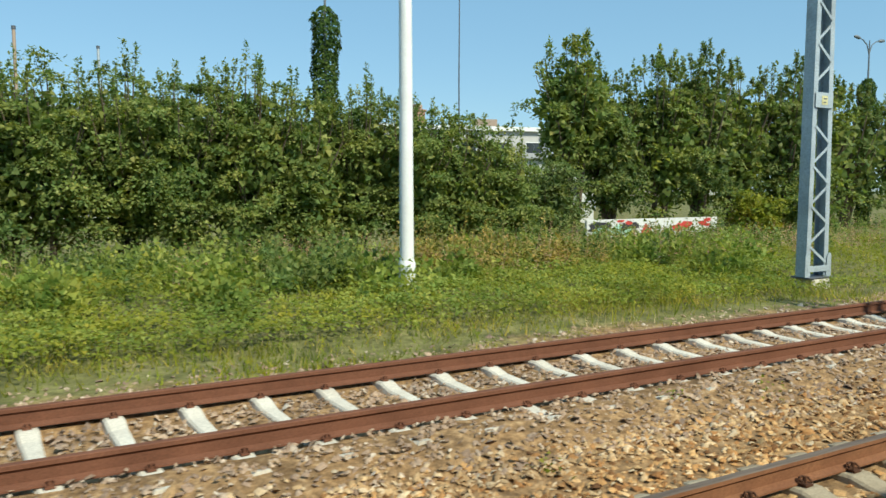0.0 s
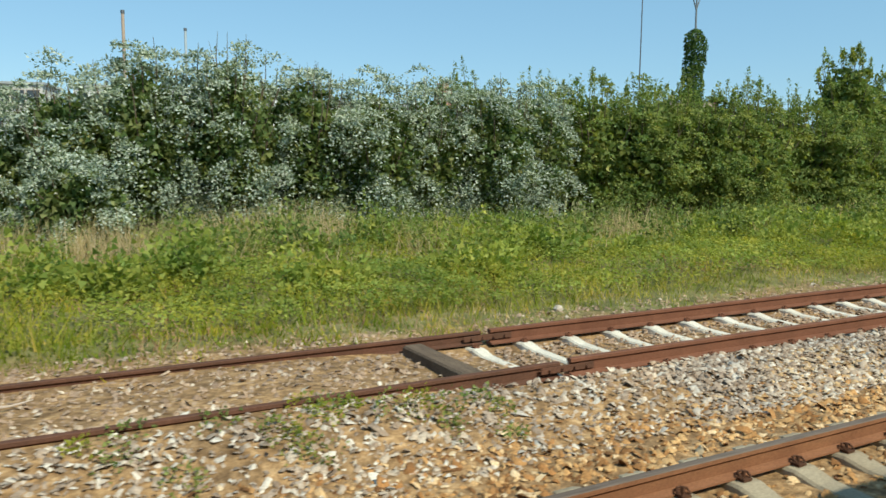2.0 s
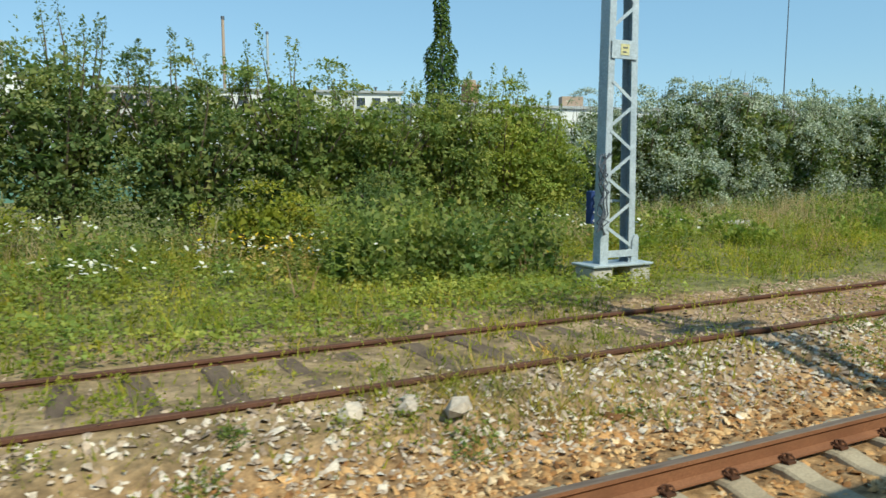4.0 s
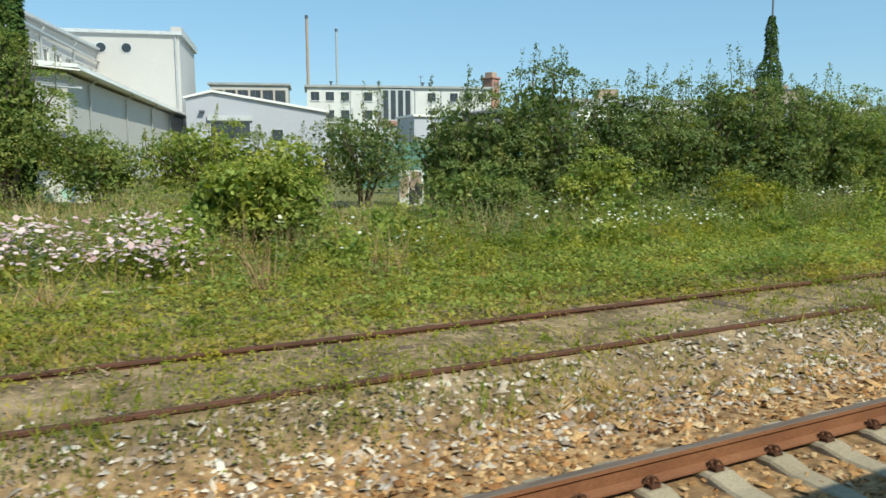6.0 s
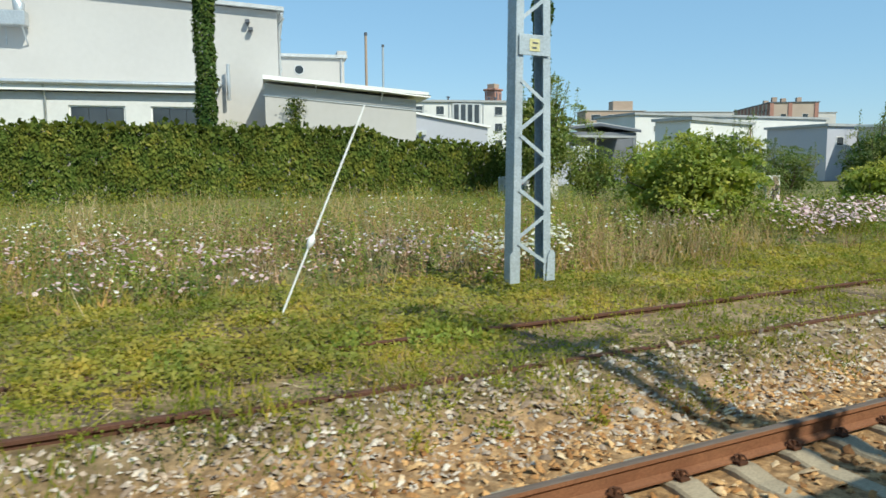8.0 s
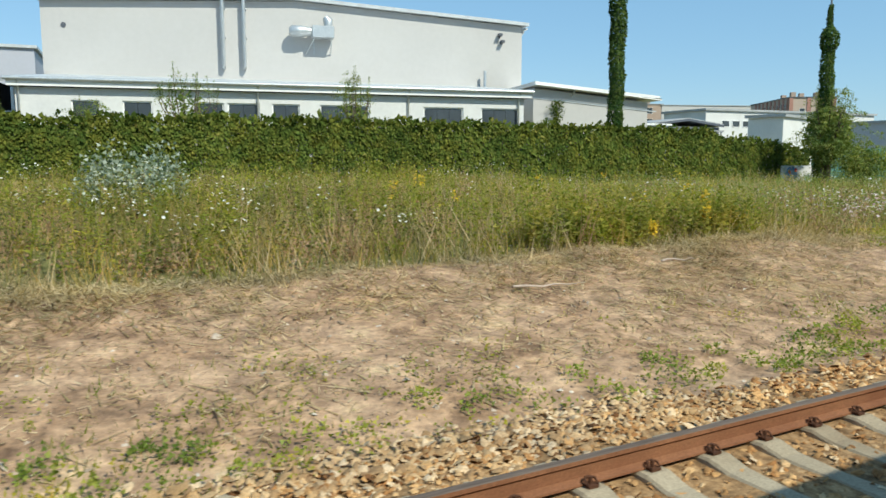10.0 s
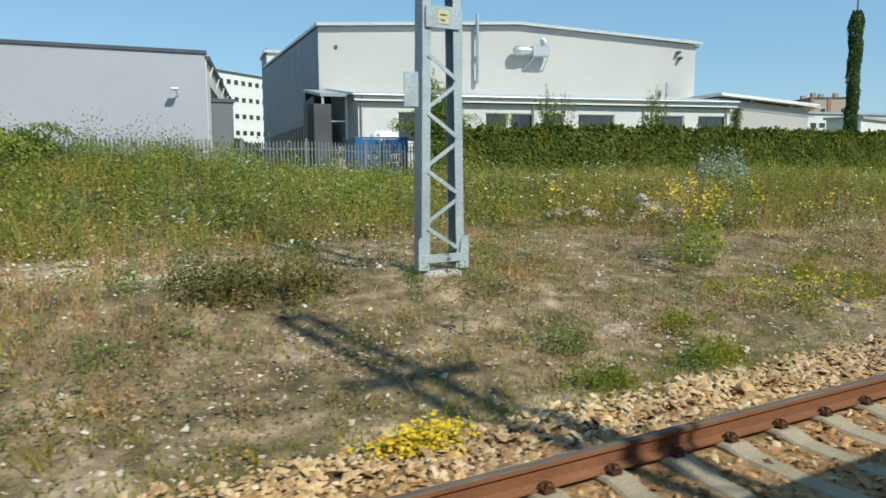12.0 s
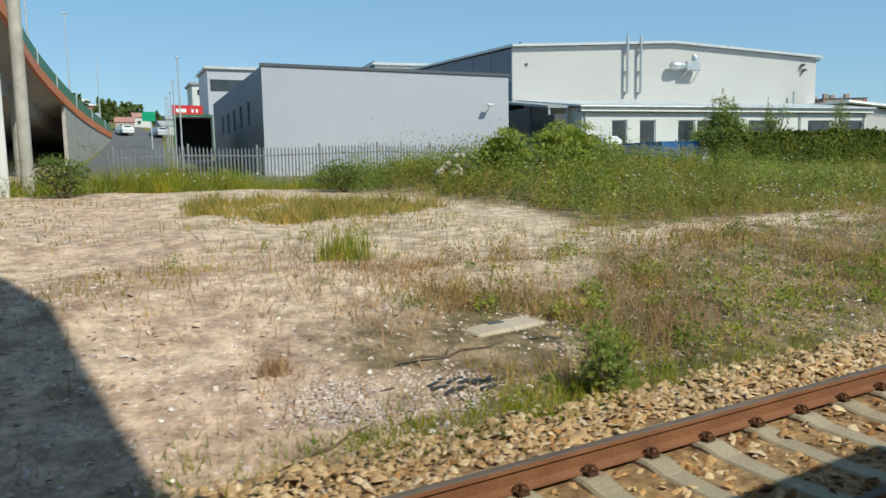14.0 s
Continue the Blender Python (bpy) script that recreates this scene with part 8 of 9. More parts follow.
stems("weeds", 70, -37.0, -32.9, 10.6, 12.6, 0.9, 1.5, 0.17, LEAF_FRESH, "tall lush stems beside a mast", 479, 18, density=lambda x, y: 1.0 + 0 * x)
mounds("weeds", 130, -60, -20, 11.5, 17.5, 0.3, 0.7, 0.15, LEAF_FRESH, "broad leafy clumps rising from the verge", 480, 1.1, 230)
carpet("weeds", 70000, -62, -32.5, 7.55, 12.5, 0.05, 0.42, 0.09, LEAF_FRESH, "lush green weeds along the old rail", 482, density=lambda x, y: np.interp(x, [-62, -55, -36, -32.5], [0.1, 0.9, 1.0, 0.3]), gaps=0.75)
# between and beside the disused rails
blades("grass", 26000, -86, -24, 5.0, 8.2, 0.04, 0.2, GRASS, "tufts of grass between the disused rails", 321, width=0.012, tuft=0.16, density=lambda x, y: np.where((y < 5.6) & (x > -30), 0.3, np.where(x > -34, 0.45, 1.0)))
carpet("weeds", 36000, -84.5, -44, 5.75, 7.2, 0.01, 0.10, 0.055, LEAF_BRIGHT, "yellow-green weeds between the old rails", 324, density=lambda x, y: smoothstep(0.36, 0.52, lumps(x, y, 1.6, 91)), gaps=1.0)
blades("grass", 20000, -85, -36, 4.7, 6.2, 0.05, 0.22, GRASS_OLIVE, "dull green grass spreading over the slope stones", 325, tuft=0.2, width=0.010, lean=0.8, density=lambda x, y: smoothstep(0.36, 0.58, lumps(x, y, 1.4, 92)))
carpet("weeds", 34000, -85, -40, 4.75, 6.0, 0.01, 0.10, 0.05, LEAF_OLIVE, "low dull green weeds on the slope of the ballast", 326, density=lambda x, y: smoothstep(0.38, 0.55, lumps(x, y, 1.7, 93)) * smoothstep(4.7, 5.3, y), gaps=0.9)
carpet("weeds", 60000, -85, -22, 4.8, 7.6, 0.01, 0.13, 0.05, LEAF_BRIGHT, "small green weeds among the stones", 322, density=lambda x, y: np.where(x > -34, 0.3, 0.6) * np.interp(y, [4.8, 5.6, 5.9, 7.6], [0.35, 0.6, 0.7, 0.7]), gaps=1.0)
blades("dry_grass", 14000, -84, -44, 5.8, 10.2, 0.02, 0.07, GRASS_DRY, "mown hay scattered over the old rails", 329, tuft=0.35, width=0.010, lean=4.5)
mounds("weeds", 90, -40, -17, 4.65, 5.6, 0.1, 0.24, 0.045, LEAF, "dark green weeds among pale stones", 481, 0.6, 70)
weeds("weeds", 1500, -2, 26, 4.4, 5.3, 0.02, 0.2, 0.05, LEAF_BRIGHT, "few small weeds in the ballast", 323, density=lambda x, y: 0.2 + 0 * x, plant=24, spread=0.07)
mounds("weeds", 46, -81.3, -76.9, 6.7, 7.6, 0.14, 0.28, 0.075, LEAF_FRESH, "weeds growing over the old rail", 487, 0.8, 80, density=lambda x, y: 1.0 + 0 * x)
carpet("weeds", 9000, -81.5, -76.6, 6.5, 8.0, 0.05, 0.22, 0.075, LEAF_LIME, "yellow-green weeds over the old rail", 488, gaps=0.5)
# meadow with wildflowers
blades("grass", 60000, -83.5, -42, 7.5, 10.8, 0.03, 0.15, GRASS_OLIVE, "short yellow-green mown grass", 331, width=0.014, lean=0.6)
carpet("weeds", 100000, -84, -44, 7.4, 11.2, 0.02, 0.14, 0.085, LEAF_LIME, "low green weeds beside the rails", 332, gaps=0.85)
blades("dry_grass", 14000, -84, -42, 8.2, 11.2, 0.03, 0.14, GRASS_DRY, "yellowed patches in the mown grass", 339, tuft=0.35, width=0.008, lean=0.9)
blades("grass", 25000, -84, -54, 10.2, 27, 0.2, 0.75, GRASS_OLIVE, "tall olive meadow grass", 333, width=0.010, density=lambda x, y: np.where(x > -67, smoothstep(11.5, 13, y), 1.0))
blades("dry_grass", 10000, -84, -56, 10.2, 24, 0.4, 1.0, GRASS_DRY, "tall straw-coloured grass", 334, tuft=0.3, width=0.009, density=lambda x, y: np.where(x > -67, smoothstep(11.5, 13, y) * 0.5, 1.0))
blades("dry_grass", 2600, -72.6, -68.4, 10.4, 12.6, 0.4, 1.05, GRASS_DRY, "stand of pale straw in the meadow", 340, tuft=0.3, width=0.010, lean=0.22)
weeds("weeds", 21542, -86, -56, 10.5, 26, 0.15, 0.85, 0.08, LEAF, "tall leafy weeds in the meadow", 335)
weeds("weeds", 10880, -86, -56, 12, 27, 0.3, 1.0, 0.09, LEAF_BRIGHT, "bright leafy weeds before the wall", 350)
flowers("flowers", 1000, -86, -70, 10.0, 18, 0.4, 0.9, 0.024, PETAL_WHITE, "white umbels over the meadow", 336, spread=0.35)
flowers("flowers", 760, -84, -73.5, 10.2, 13.2, 0.25, 0.7, 0.03, PETAL_PINK, "pale pink wildflowers in drifts", 337, spread=0.3)
flowers("flowers", 320, -74.2, -72.4, 10.6, 12.0, 0.35, 0.65, 0.04, PETAL_WHITE, "cluster of white umbels", 378, spread=0.2)
flowers("flowers", 1250, -65.3, -59.0, 11.2, 13.8, 0.3, 0.85, 0.042, PETAL_PINK, "dense drift of pale pink wildflowers", 338, spread=0.3)
flowers("flowers", 200, -69.0, -67.2, 12.0, 13.2, 0.3, 0.8, 0.035, PETAL_PINK, "few pink wildflowers beside a bush", 379, spread=0.25)
# mown straw and the weeds behind it
blades("dry_grass", 46000, -108, -84, 5.6, 10.8, 0.015, 0.06, GRASS_DRY, "flattened mown straw", 341, lean=4.5, width=0.013, density=lambda x, y: np.interp(y, [5.6, 6.5, 8, 10.8], [0.3, 0.7, 1, 1]))
blades("dry_grass", 7000, -108, -84, 6.6, 10.6, 0.01, 0.04, GRASS_BROWN, "rust-brown streaks in the mown straw", 399, lean=4.5, width=0.009, tuft=0.4)
blades("dry_grass", 9000, -108, -84, 9.3, 11.2, 0.08, 0.34, GRASS_DRY, "heaped straw along the weeds", 377, lean=1.1, width=0.009, tuft=0.3)
blades("grass", 14000, -108, -84, 5.0, 8, 0.03, 0.16, GRASS, "grass tufts in the mown strip", 342, width=0.008, tuft=0.14, density=lambda x, y: np.interp(y, [5, 6, 7], [0.8, 0.5, 0.15]))
weeds("weeds", 12000, -107, -84, 4.9, 7.4, 0.02, 0.2, 0.05, LEAF_BRIGHT, "green weeds along the ballast edge", 343, density=lambda x, y: np.interp(y, [4.9, 5.7, 7.4], [0.6, 0.8, 0.2]), spread=0.1)
blades("grass", 38000, -108, -84, 10.4, 28, 0.3, 0.85, GRASS_OLIVE, "tall olive grass before the ivy wall", 344, width=0.010)
blades("dry_grass", 16000, -108, -84, 10.2, 26, 0.4, 0.9, GRASS_DRY, "tall dry stems before the ivy wall", 345, tuft=0.3, width=0.009)
weeds("weeds", 29376, -108, -84, 10.6, 26, 0.25, 1.1, 0.085, LEAF_BRIGHT, "tall bright green weeds", 346, spread=0.12)
stems("weeds", 260, -94, -87.5, 10.5, 12.6, 0.7, 1.25, 0.2, LEAF_LIME, "stand of tall golden-rod with hanging leaves", 376, 20)
stems("weeds", 900, -108, -84, 11.0, 20, 0.6, 1.15, 0.16, LEAF_BRIGHT, "tall bright green weeds before the wall", 380, 16)
stems("weeds", 420, -86, -66, 10.4, 18, 0.4, 0.95, 0.12, GRASS_BROWN, "withered brown stalks in the meadow", 387, 14)
stems("weeds", 420, -83, -68, 10.4, 17, 0.5, 1.05, 0.16, LEAF_FRESH, "fresh green meadow stems", 486, 15)
stems("weeds", 130, -74, -67.6, 10.6, 14, 0.4, 0.95, 0.14, LEAF_FRESH, "green stems among the straw", 328, 16, density=lambda x, y: 1.0 + 0 * x)
stems("weeds", 500, -86, -64, 12, 22, 0.5, 1.0, 0.14, LEAF, "tall leafy meadow stems", 381, 14)
stems("weeds", 420, -129, -104, 14.0, 28, 0.6, 1.1, 0.15, LEAF, "tall leafy weeds before the fence", 382, 16)
stems("weeds", 620, -129, -104, 13.5, 26, 0.5, 1.0, 0.13, GRASS_OLIVE, "tall olive seeding weeds before the fence", 386, 16)
stems("weeds", 300, -137, -110, 7.0, 15, 0.3, 0.7, 0.10, LEAF, "upright green stems on dry ground", 383, 14, density=bare)
flowers("flowers", 700, -108, -84, 11, 24, 0.6, 1.1, 0.022, PETAL_WHITE, "white umbels among tall weeds", 347, spread=0.3)
flowers("flowers", 160, -89.5, -89.3, 10.5, 10.7, 0.5, 1.05, 0.024, PETAL_YELLOW, "golden yellow flower spikes", 348, spread=0.05, heads=40)
flowers("flowers", 120, -91.55, -91.45, 9.9, 10.0, 0.3, 0.5, 0.024, PETAL_YELLOW, "golden yellow flower spikes", 375, spread=0.05, heads=60)
flowers("flowers", 240, -96, -88, 10.6, 13.5, 0.8, 1.2, 0.02, PETAL_YELLOW, "golden yellow flower spikes", 374, spread=0.05, heads=24)
flowers("flowers", 260, -112, -103, 10.5, 16, 0.5, 0.9, 0.035, PETAL_YELLOW, "yellow flowers on dry ground", 349, spread=0.15, heads=16)
# dry ground further west
blades("grass", 34000, -136, -105, 5.6, 14, 0.04, 0.22, GRASS_OLIVE, "sparse olive grass on dry ground", 351, tuft=0.25, width=0.008, density=bare)
blades("dry_grass", 26000, -138.5, -105, 6.0, 14, 0.05, 0.3, GRASS_BROWN, "brownish dry tufts", 352, tuft=0.22, width=0.008, density=bare)
weeds("weeds", 14960, -136, -105, 5.2, 14, 0.03, 0.34, 0.065, LEAF, "small weeds on dry ground", 353, spread=0.14, density=bare)
blades("grass", 46000, -129.5, -104, 13.3, 30, 0.2, 0.8, GRASS_OLIVE, "tall olive grass before the fence", 354, width=0.010, density=lambda x, y: np.where((x < -127) & (y < 20), 0.3, 1.0))
weeds("weeds", 25459, -129.3, -104, 13.6, 30, 0.15, 1.0, 0.085, LEAF, "tall green weeds before the fence", 355)
flowers("flowers", 500, -128, -105, 8.5, 22, 0.35, 0.8, 0.022, PETAL_WHITE, "small white wildflowers on dry ground", 356)
blades("grass", 5000, -141, -106, 4.95, 5.8, 0.05, 0.2, GRASS, "bright grass tufts along the ballast edge", 357, tuft=0.22, width=0.008)
blades("grass", 9000, -140, -106, 5.0, 6.2, 0.04, 0.16, GRASS, "grass along the ballast edge", 358, width=0.008, density=lambda x, y: 0.6 + 0.4 * np.sin(x * 0.8))
mounds("weeds", 16, -119.25, -118.65, 4.85, 5.15, 0.08, 0.16, 0.04, LEAF_BRIGHT, "low yellow-green stonecrop cushion", 360, 0.8, 60, density=lambda x, y: 1.0 + 0 * x)
flowers("flowers", 1700, -119.2, -118.7, 4.9, 5.1, 0.03, 0.10, 0.016, PETAL_YELLOW, "low cushion of small yellow flowers", 359, spread=0.17, heads=40)
stems("weeds", 1900, -129, -104, 13.6, 28, 0.5, 1.05, 0.15, LEAF_OLIVE, "dense tall olive-green weeds before the fence", 391, 14, density=lambda x, y: np.interp(x, [-129, -127.5], [0.2, 1.0]))
stems("weeds", 1100, -128.5, -114, 16, 28, 0.7, 1.25, 0.17, LEAF, "dense tall green weeds before the fence", 392, 14)
carpet("weeds", 34000, -129, -104, 13.2, 27, 0.10, 0.75, 0.10, LEAF_FRESH, "thick green undergrowth before the fence", 393, gaps=0.7)
mounds("weeds", 200, -128.5, -105, 14.5, 27.5, 0.3, 0.65, 0.13, LEAF_FRESH, "feathery bright clumps before the fence", 400, 2.2, 90)
flowers("flowers", 700, -128, -106, 12.5, 24, 0.5, 1.0, 0.024, PETAL_WHITE, "small white flower heads over the tall weeds", 394, spread=0.3, heads=7)
stems("weeds", 46, -119.9, -117.7, 9.0, 9.9, 0.4, 0.8, 0.12, LEAF_OLIVE, "dark bushy wormwood beside a mast", 395, 18, density=lambda x, y: 1.0 + 0 * x)
mounds("weeds", 24, -119.9, -117.8, 9.1, 9.8, 0.2, 0.36, 0.055, LEAF_OLIVE, "dark bushy wormwood on dry ground", 396, 1.7, 130, density=lambda x, y: 1.0 + 0 * x)
stems("weeds", 90, -128, -104, 6.8, 12.5, 0.3, 0.7, 0.11, LEAF_OLIVE, "dark upright weeds on dry ground", 397, 16)
carpet("weeds", 45000, -137, -104, 5.4, 13.5, 0.01, 0.12, 0.05, LEAF_OLIVE, "dull creeping weeds over dry ground", 398, density=bare, gaps=1.0)
stems("weeds", 650, -110, -93, 11.3, 21, 0.6, 1.1, 0.16, LEAF_OLIVE, "grey-green tall weeds before the ivy wall", 483, 15)
carpet("weeds", 24000, -110, -94, 11.0, 21, 0.08, 0.6, 0.09, LEAF_OLIVE, "dull undergrowth before the ivy wall", 484, gaps=0.75)
flowers("flowers", 240, -109, -96, 10.5, 18, 0.5, 0.95, 0.024, PETAL_WHITE, "white umbels before the ivy wall", 485, spread=0.3, heads=7)
# the sandy clearing
blades("dry_grass", 15000, -144, -136, 5.3, 12.5, 0.02, 0.12, GRASS_BROWN, "thin short brown grass over sandy ground", 388, width=0.008, lean=0.9)
blades("dry_grass", 9000, -144, -133, 5.6, 13, 0.04, 0.3, GRASS_BROWN, "brownish tufts on sandy ground", 361, tuft=0.25, width=0.008, density=lambda x, y: np.interp(x, [-141, -137], [0.15, 1.0]))
blades("dry_grass", 420, -139.75, -139.55, 7.1, 7.25, 0.15, 0.36, GRASS_BROWN, "dry brown tussock on sandy ground", 366, tuft=0.06, width=0.008, lean=0.3)
blades("grass", 420, -137.3, -136.5, 11.5, 12.2, 0.2, 0.7, GRASS, "upright green tuft on sand", 367, tuft=0.2, width=0.012, lean=0.2)
blades("grass", 26000, -143, -129, 9.5, 25, 0.05, 0.3, GRASS_OLIVE, "thin olive grass on sandy ground", 362, tuft=0.45, width=0.010, density=lambda x, y: 0.12 + 0.6 * smoothstep(0.52, 0.66, lumps(x, y, 2.2, 96)))
blades("grass", 26000, -138.2, -130.4, 17, 24, 0.12, 0.42, GRASS_OLIVE, "island of weeds in the sandy clearing", 368, width=0.012, tuft=0.3, density=lambda x, y: smoothstep(1.25, 0.45, ((x + 134.3) / 3.8) ** 2 + ((y - 20.2) / 2.8) ** 2 + 1.1 * (lumps(x, y, 0.9, 95) - 0.5)))
mounds("weeds", 60, -137, -131.5, 18.4, 22, 0.15, 0.35, 0.07, LEAF_OLIVE, "low weeds on an island in the sand", 369, 1.0, 70)
blades("grass", 36000, -152, -126, 27.5, 30.2, 0.3, 1.0, GRASS, "tall weeds along the fence", 363, width=0.010)
weeds("weeds", 14960, -143, -126, 27, 30.2, 0.2, 0.9, 0.085, LEAF, "leafy weeds along the fence", 364)
flowers("flowers", 300, -142, -122, 26, 29.5, 0.5, 1.0, 0.028, PETAL_WHITE, "white flowers along the fence", 365)
stones("gravel", 5000, -140.2, -137.4, 5.6, 6.9, 0.014, BALLAST_PINK, "patch of pale pinkish gravel on sand", keep=lambda x, y, rs: ((x + 138.8) / 1.2) ** 2 + ((y - 6.2) / 0.6) ** 2 < 1 + rs.normal(0, 0.2, len(x)), seed=19)
stones("gravel", 6000, -152, -140.5, 7.0, 22, 0.022, BALLAST_PINK, "loose pale gravel below the viaduct", seed=20)


blades("dry_grass", 17000, -138.5, -128, 6.3, 11.5, 0.10, 0.36, GRASS_BROWN, "brown seeding grass beside the clearing", 371, tuft=0.16, width=0.009, lean=0.4, density=lambda x, y: bare(x, y) * smoothstep(-139, -136.5, x))
blades("grass", 16000, -137.5, -126, 6.0, 13, 0.1, 0.38, GRASS_OLIVE, "olive seeding grass beside the clearing", 372, tuft=0.16, width=0.009, lean=0.4, density=lambda x, y: bare(x, y))
stems("weeds", 160, -137, -126, 6.2, 12, 0.3, 0.65, 0.10, GRASS_OLIVE, "tall olive weeds beside the clearing", 373, 14)
blades("grass", 9000, -139.8, -127, 4.95, 5.75, 0.06, 0.22, GRASS, "bright green grass along the ballast", 384, width=0.009, tuft=0.18)
carpet("weeds", 60000, -137, -104, 5.6, 14, 0.01, 0.09, 0.05, GRASS_OLIVE, "thin creeping weeds over dry ground", 385, density=bare, gaps=1.0)


# leafy clumps
mounds("weeds", 420, -22, 34, 10.0, 19, 0.18, 0.5, 0.085, LEAF_BRIGHT, "rounded clumps of bright leafy weeds", 401, 0.7)
mounds("weeds", 190, -18, 24, 14.5, 19.8, 0.4, 0.85, 0.14, LEAF, "tall leafy clumps before the thicket", 471, 1.2, 220)
mounds("weeds", 120, 2, 26, 12.5, 19.5, 0.25, 0.5, 0.06, GRASS_BROWN, "withered brown docks beside a pole", 472, 1.9, 80)
mounds("weeds", 560, -25, 24, 19.2, 21.6, 0.3, 0.6, 0.09, LEAF, "leafy undergrowth at the foot of the thicket", 402, 1.7, density=lambda x, y: 0.8 + 0 * x)
mounds("weeds", 60, -27, -17.5, 5.2, 5.7, 0.08, 0.25, 0.045, LEAF_BRIGHT, "bright weeds along a sunken rail", 419, 0.6, 60)
blades("dry_grass", 5200, -25, -3, 15.5, 19.6, 0.5, 1.1, GRASS_DRY, "tall pale grass before the silver thicket", 428, tuft=0.2, width=0.012, lean=0.25)
mounds("weeds", 380, -64, -22, 9.5, 17, 0.15, 0.45, 0.08, LEAF_BRIGHT, "clumps of green weeds in the verge", 403, 0.9)
mounds("weeds", 260, -62, -24, 12.5, 18, 0.25, 0.5, 0.08, LEAF, "tall clumps of green weeds before the hedge", 404, 1.8)
mounds("weeds", 520, -84, -24, 4.7, 8.2, 0.06, 0.22, 0.042, LEAF_BRIGHT, "small leafy weeds among old rails and stones", 405, 0.8, 60, density=lambda x, y: np.interp(x, [-50, -34], [1, 0.55]))
mounds("weeds", 300, -86, -55, 7.8, 10.4, 0.1, 0.3, 0.05, LEAF_BRIGHT, "low leafy weeds beside the rails", 406, 0.5, 70)
mounds("weeds", 520, -86, -56, 10.4, 26, 0.2, 0.5, 0.07, LEAF, "clumps of leafy meadow weeds", 407, 1.9, 80)
mounds("weeds", 420, -86, -70, 10.2, 18, 0.15, 0.42, 0.06, GRASS_BROWN, "withered brown weeds in the meadow", 417, 1.9, 60)
mounds("weeds", 300, -108, -84, 10.5, 20, 0.15, 0.4, 0.06, GRASS_BROWN, "withered brown weeds before the wall", 418, 1.8, 60)
mounds("weeds", 420, -108, -84, 10.8, 26, 0.2, 0.45, 0.085, LEAF_BRIGHT, "tall clumps of bright green weeds", 408, 2.2)
mounds("weeds", 70, -93.5, -87.5, 10.6, 12.0, 0.2, 0.35, 0.095, LEAF_BRIGHT, "clump of golden-rod leaves", 409, 3.0)
mounds("weeds", 170, -108, -84, 4.95, 6.0, 0.1, 0.28, 0.06, LEAF_FRESH, "leafy weeds along the ballast edge", 410, 0.7, 60)
mounds("weeds", 130, -136, -105, 5.4, 13, 0.08, 0.28, 0.05, GRASS_OLIVE, "low leafy weeds on dry ground", 411, 0.9, 70, density=bare)
mounds("weeds", 50, -134, -106, 7.0, 13, 0.25, 0.5, 0.06, LEAF, "shrubby weeds on dry ground", 412, 1.2, 160, density=bare)
mounds("weeds", 340, -131, -116.5, 24.5, 29.6, 0.35, 0.65, 0.08, LEAF, "tall weeds hiding the fence", 430, 2.7, 140, density=lambda x, y: 0.9 + 0 * x)
mounds("weeds", 150, -116.5, -105, 26, 29.8, 0.3, 0.5, 0.085, LEAF, "weeds hiding the foot of the fence", 431, 2.0)
mounds("weeds", 420, -129, -104, 13.8, 27, 0.25, 0.6, 0.075, GRASS_OLIVE, "tall clumps of green weeds before the fence", 413, 1.6)
mounds("weeds", 240, -128.8, -117, 17, 27.5, 0.3, 0.6, 0.095, LEAF_BRIGHT, "bright clumps on a weedy mound", 414, 2.3)
mounds("weeds", 110, -143, -128, 26.5, 30.0, 0.25, 0.5, 0.07, LEAF, "feathery weeds along the fence", 415, 1.7)
mounds("weeds", 60, -141, -131, 5.4, 14, 0.06, 0.22, 0.045, LEAF, "few green weeds on sandy ground", 416, 0.9, 60)
for k, (x, y, r) in enumerate([(-114.3, 6.6, 0.42), (-114.75, 5.6, 0.25), (-116.5, 5.6, 0.3), (-119.4, 9.6, 0.6), (-120.2, 10.0, 0.5), (-115.1, 5.6, 0.22), (-116.3, 6.5, 0.3), (-108.0, 5.9, 0.22)]):
    mounds("weeds", 14, x - r, x + r, y - r * 0.6, y + r * 0.6, 0.1, 0.22, 0.045, LEAF_BRIGHT if k < 3 else LEAF, "low bushy weed on dry ground", 440 + k, 1.6, 60, density=lambda x, y: 1.0 + 0 * x)
stems("weeds", 44, -112.0, -110.6, 8.7, 9.9, 0.9, 1.5, 0.16, LEAF_BRIGHT, "tall yellow-flowered weeds on dry ground", 453, 18, density=lambda x, y: 1.0 + 0 * x)
flowers("flowers", 240, -111.9, -110.7, 8.8, 9.8, 1.0, 1.5, 0.018, PETAL_YELLOW, "yellow flower heads on tall weeds", 459, spread=0.08, heads=14)
mounds("weeds", 8, -111.7, -110.9, 8.8, 9.5, 0.2, 0.32, 0.09, LEAF_FRESH, "tall yellow-flowered weed on dry ground", 450, 3.6, 60, density=lambda x, y: 1.0 + 0 * x)
flowers("flowers", 110, -111.7, -110.8, 8.9, 9.6, 0.8, 1.3, 0.03, PETAL_YELLOW, "small yellow flowers on a tall weed", 451, spread=0.2, heads=16)
mounds("weeds", 22, -100.3, -98.6, 18.2, 19.2, 0.35, 0.6, 0.13, LEAF_SILVER, "pale silvery shrub-like weed before the ivy wall", 452, 2.7, 220, density=lambda x, y: 1.0 + 0 * x)
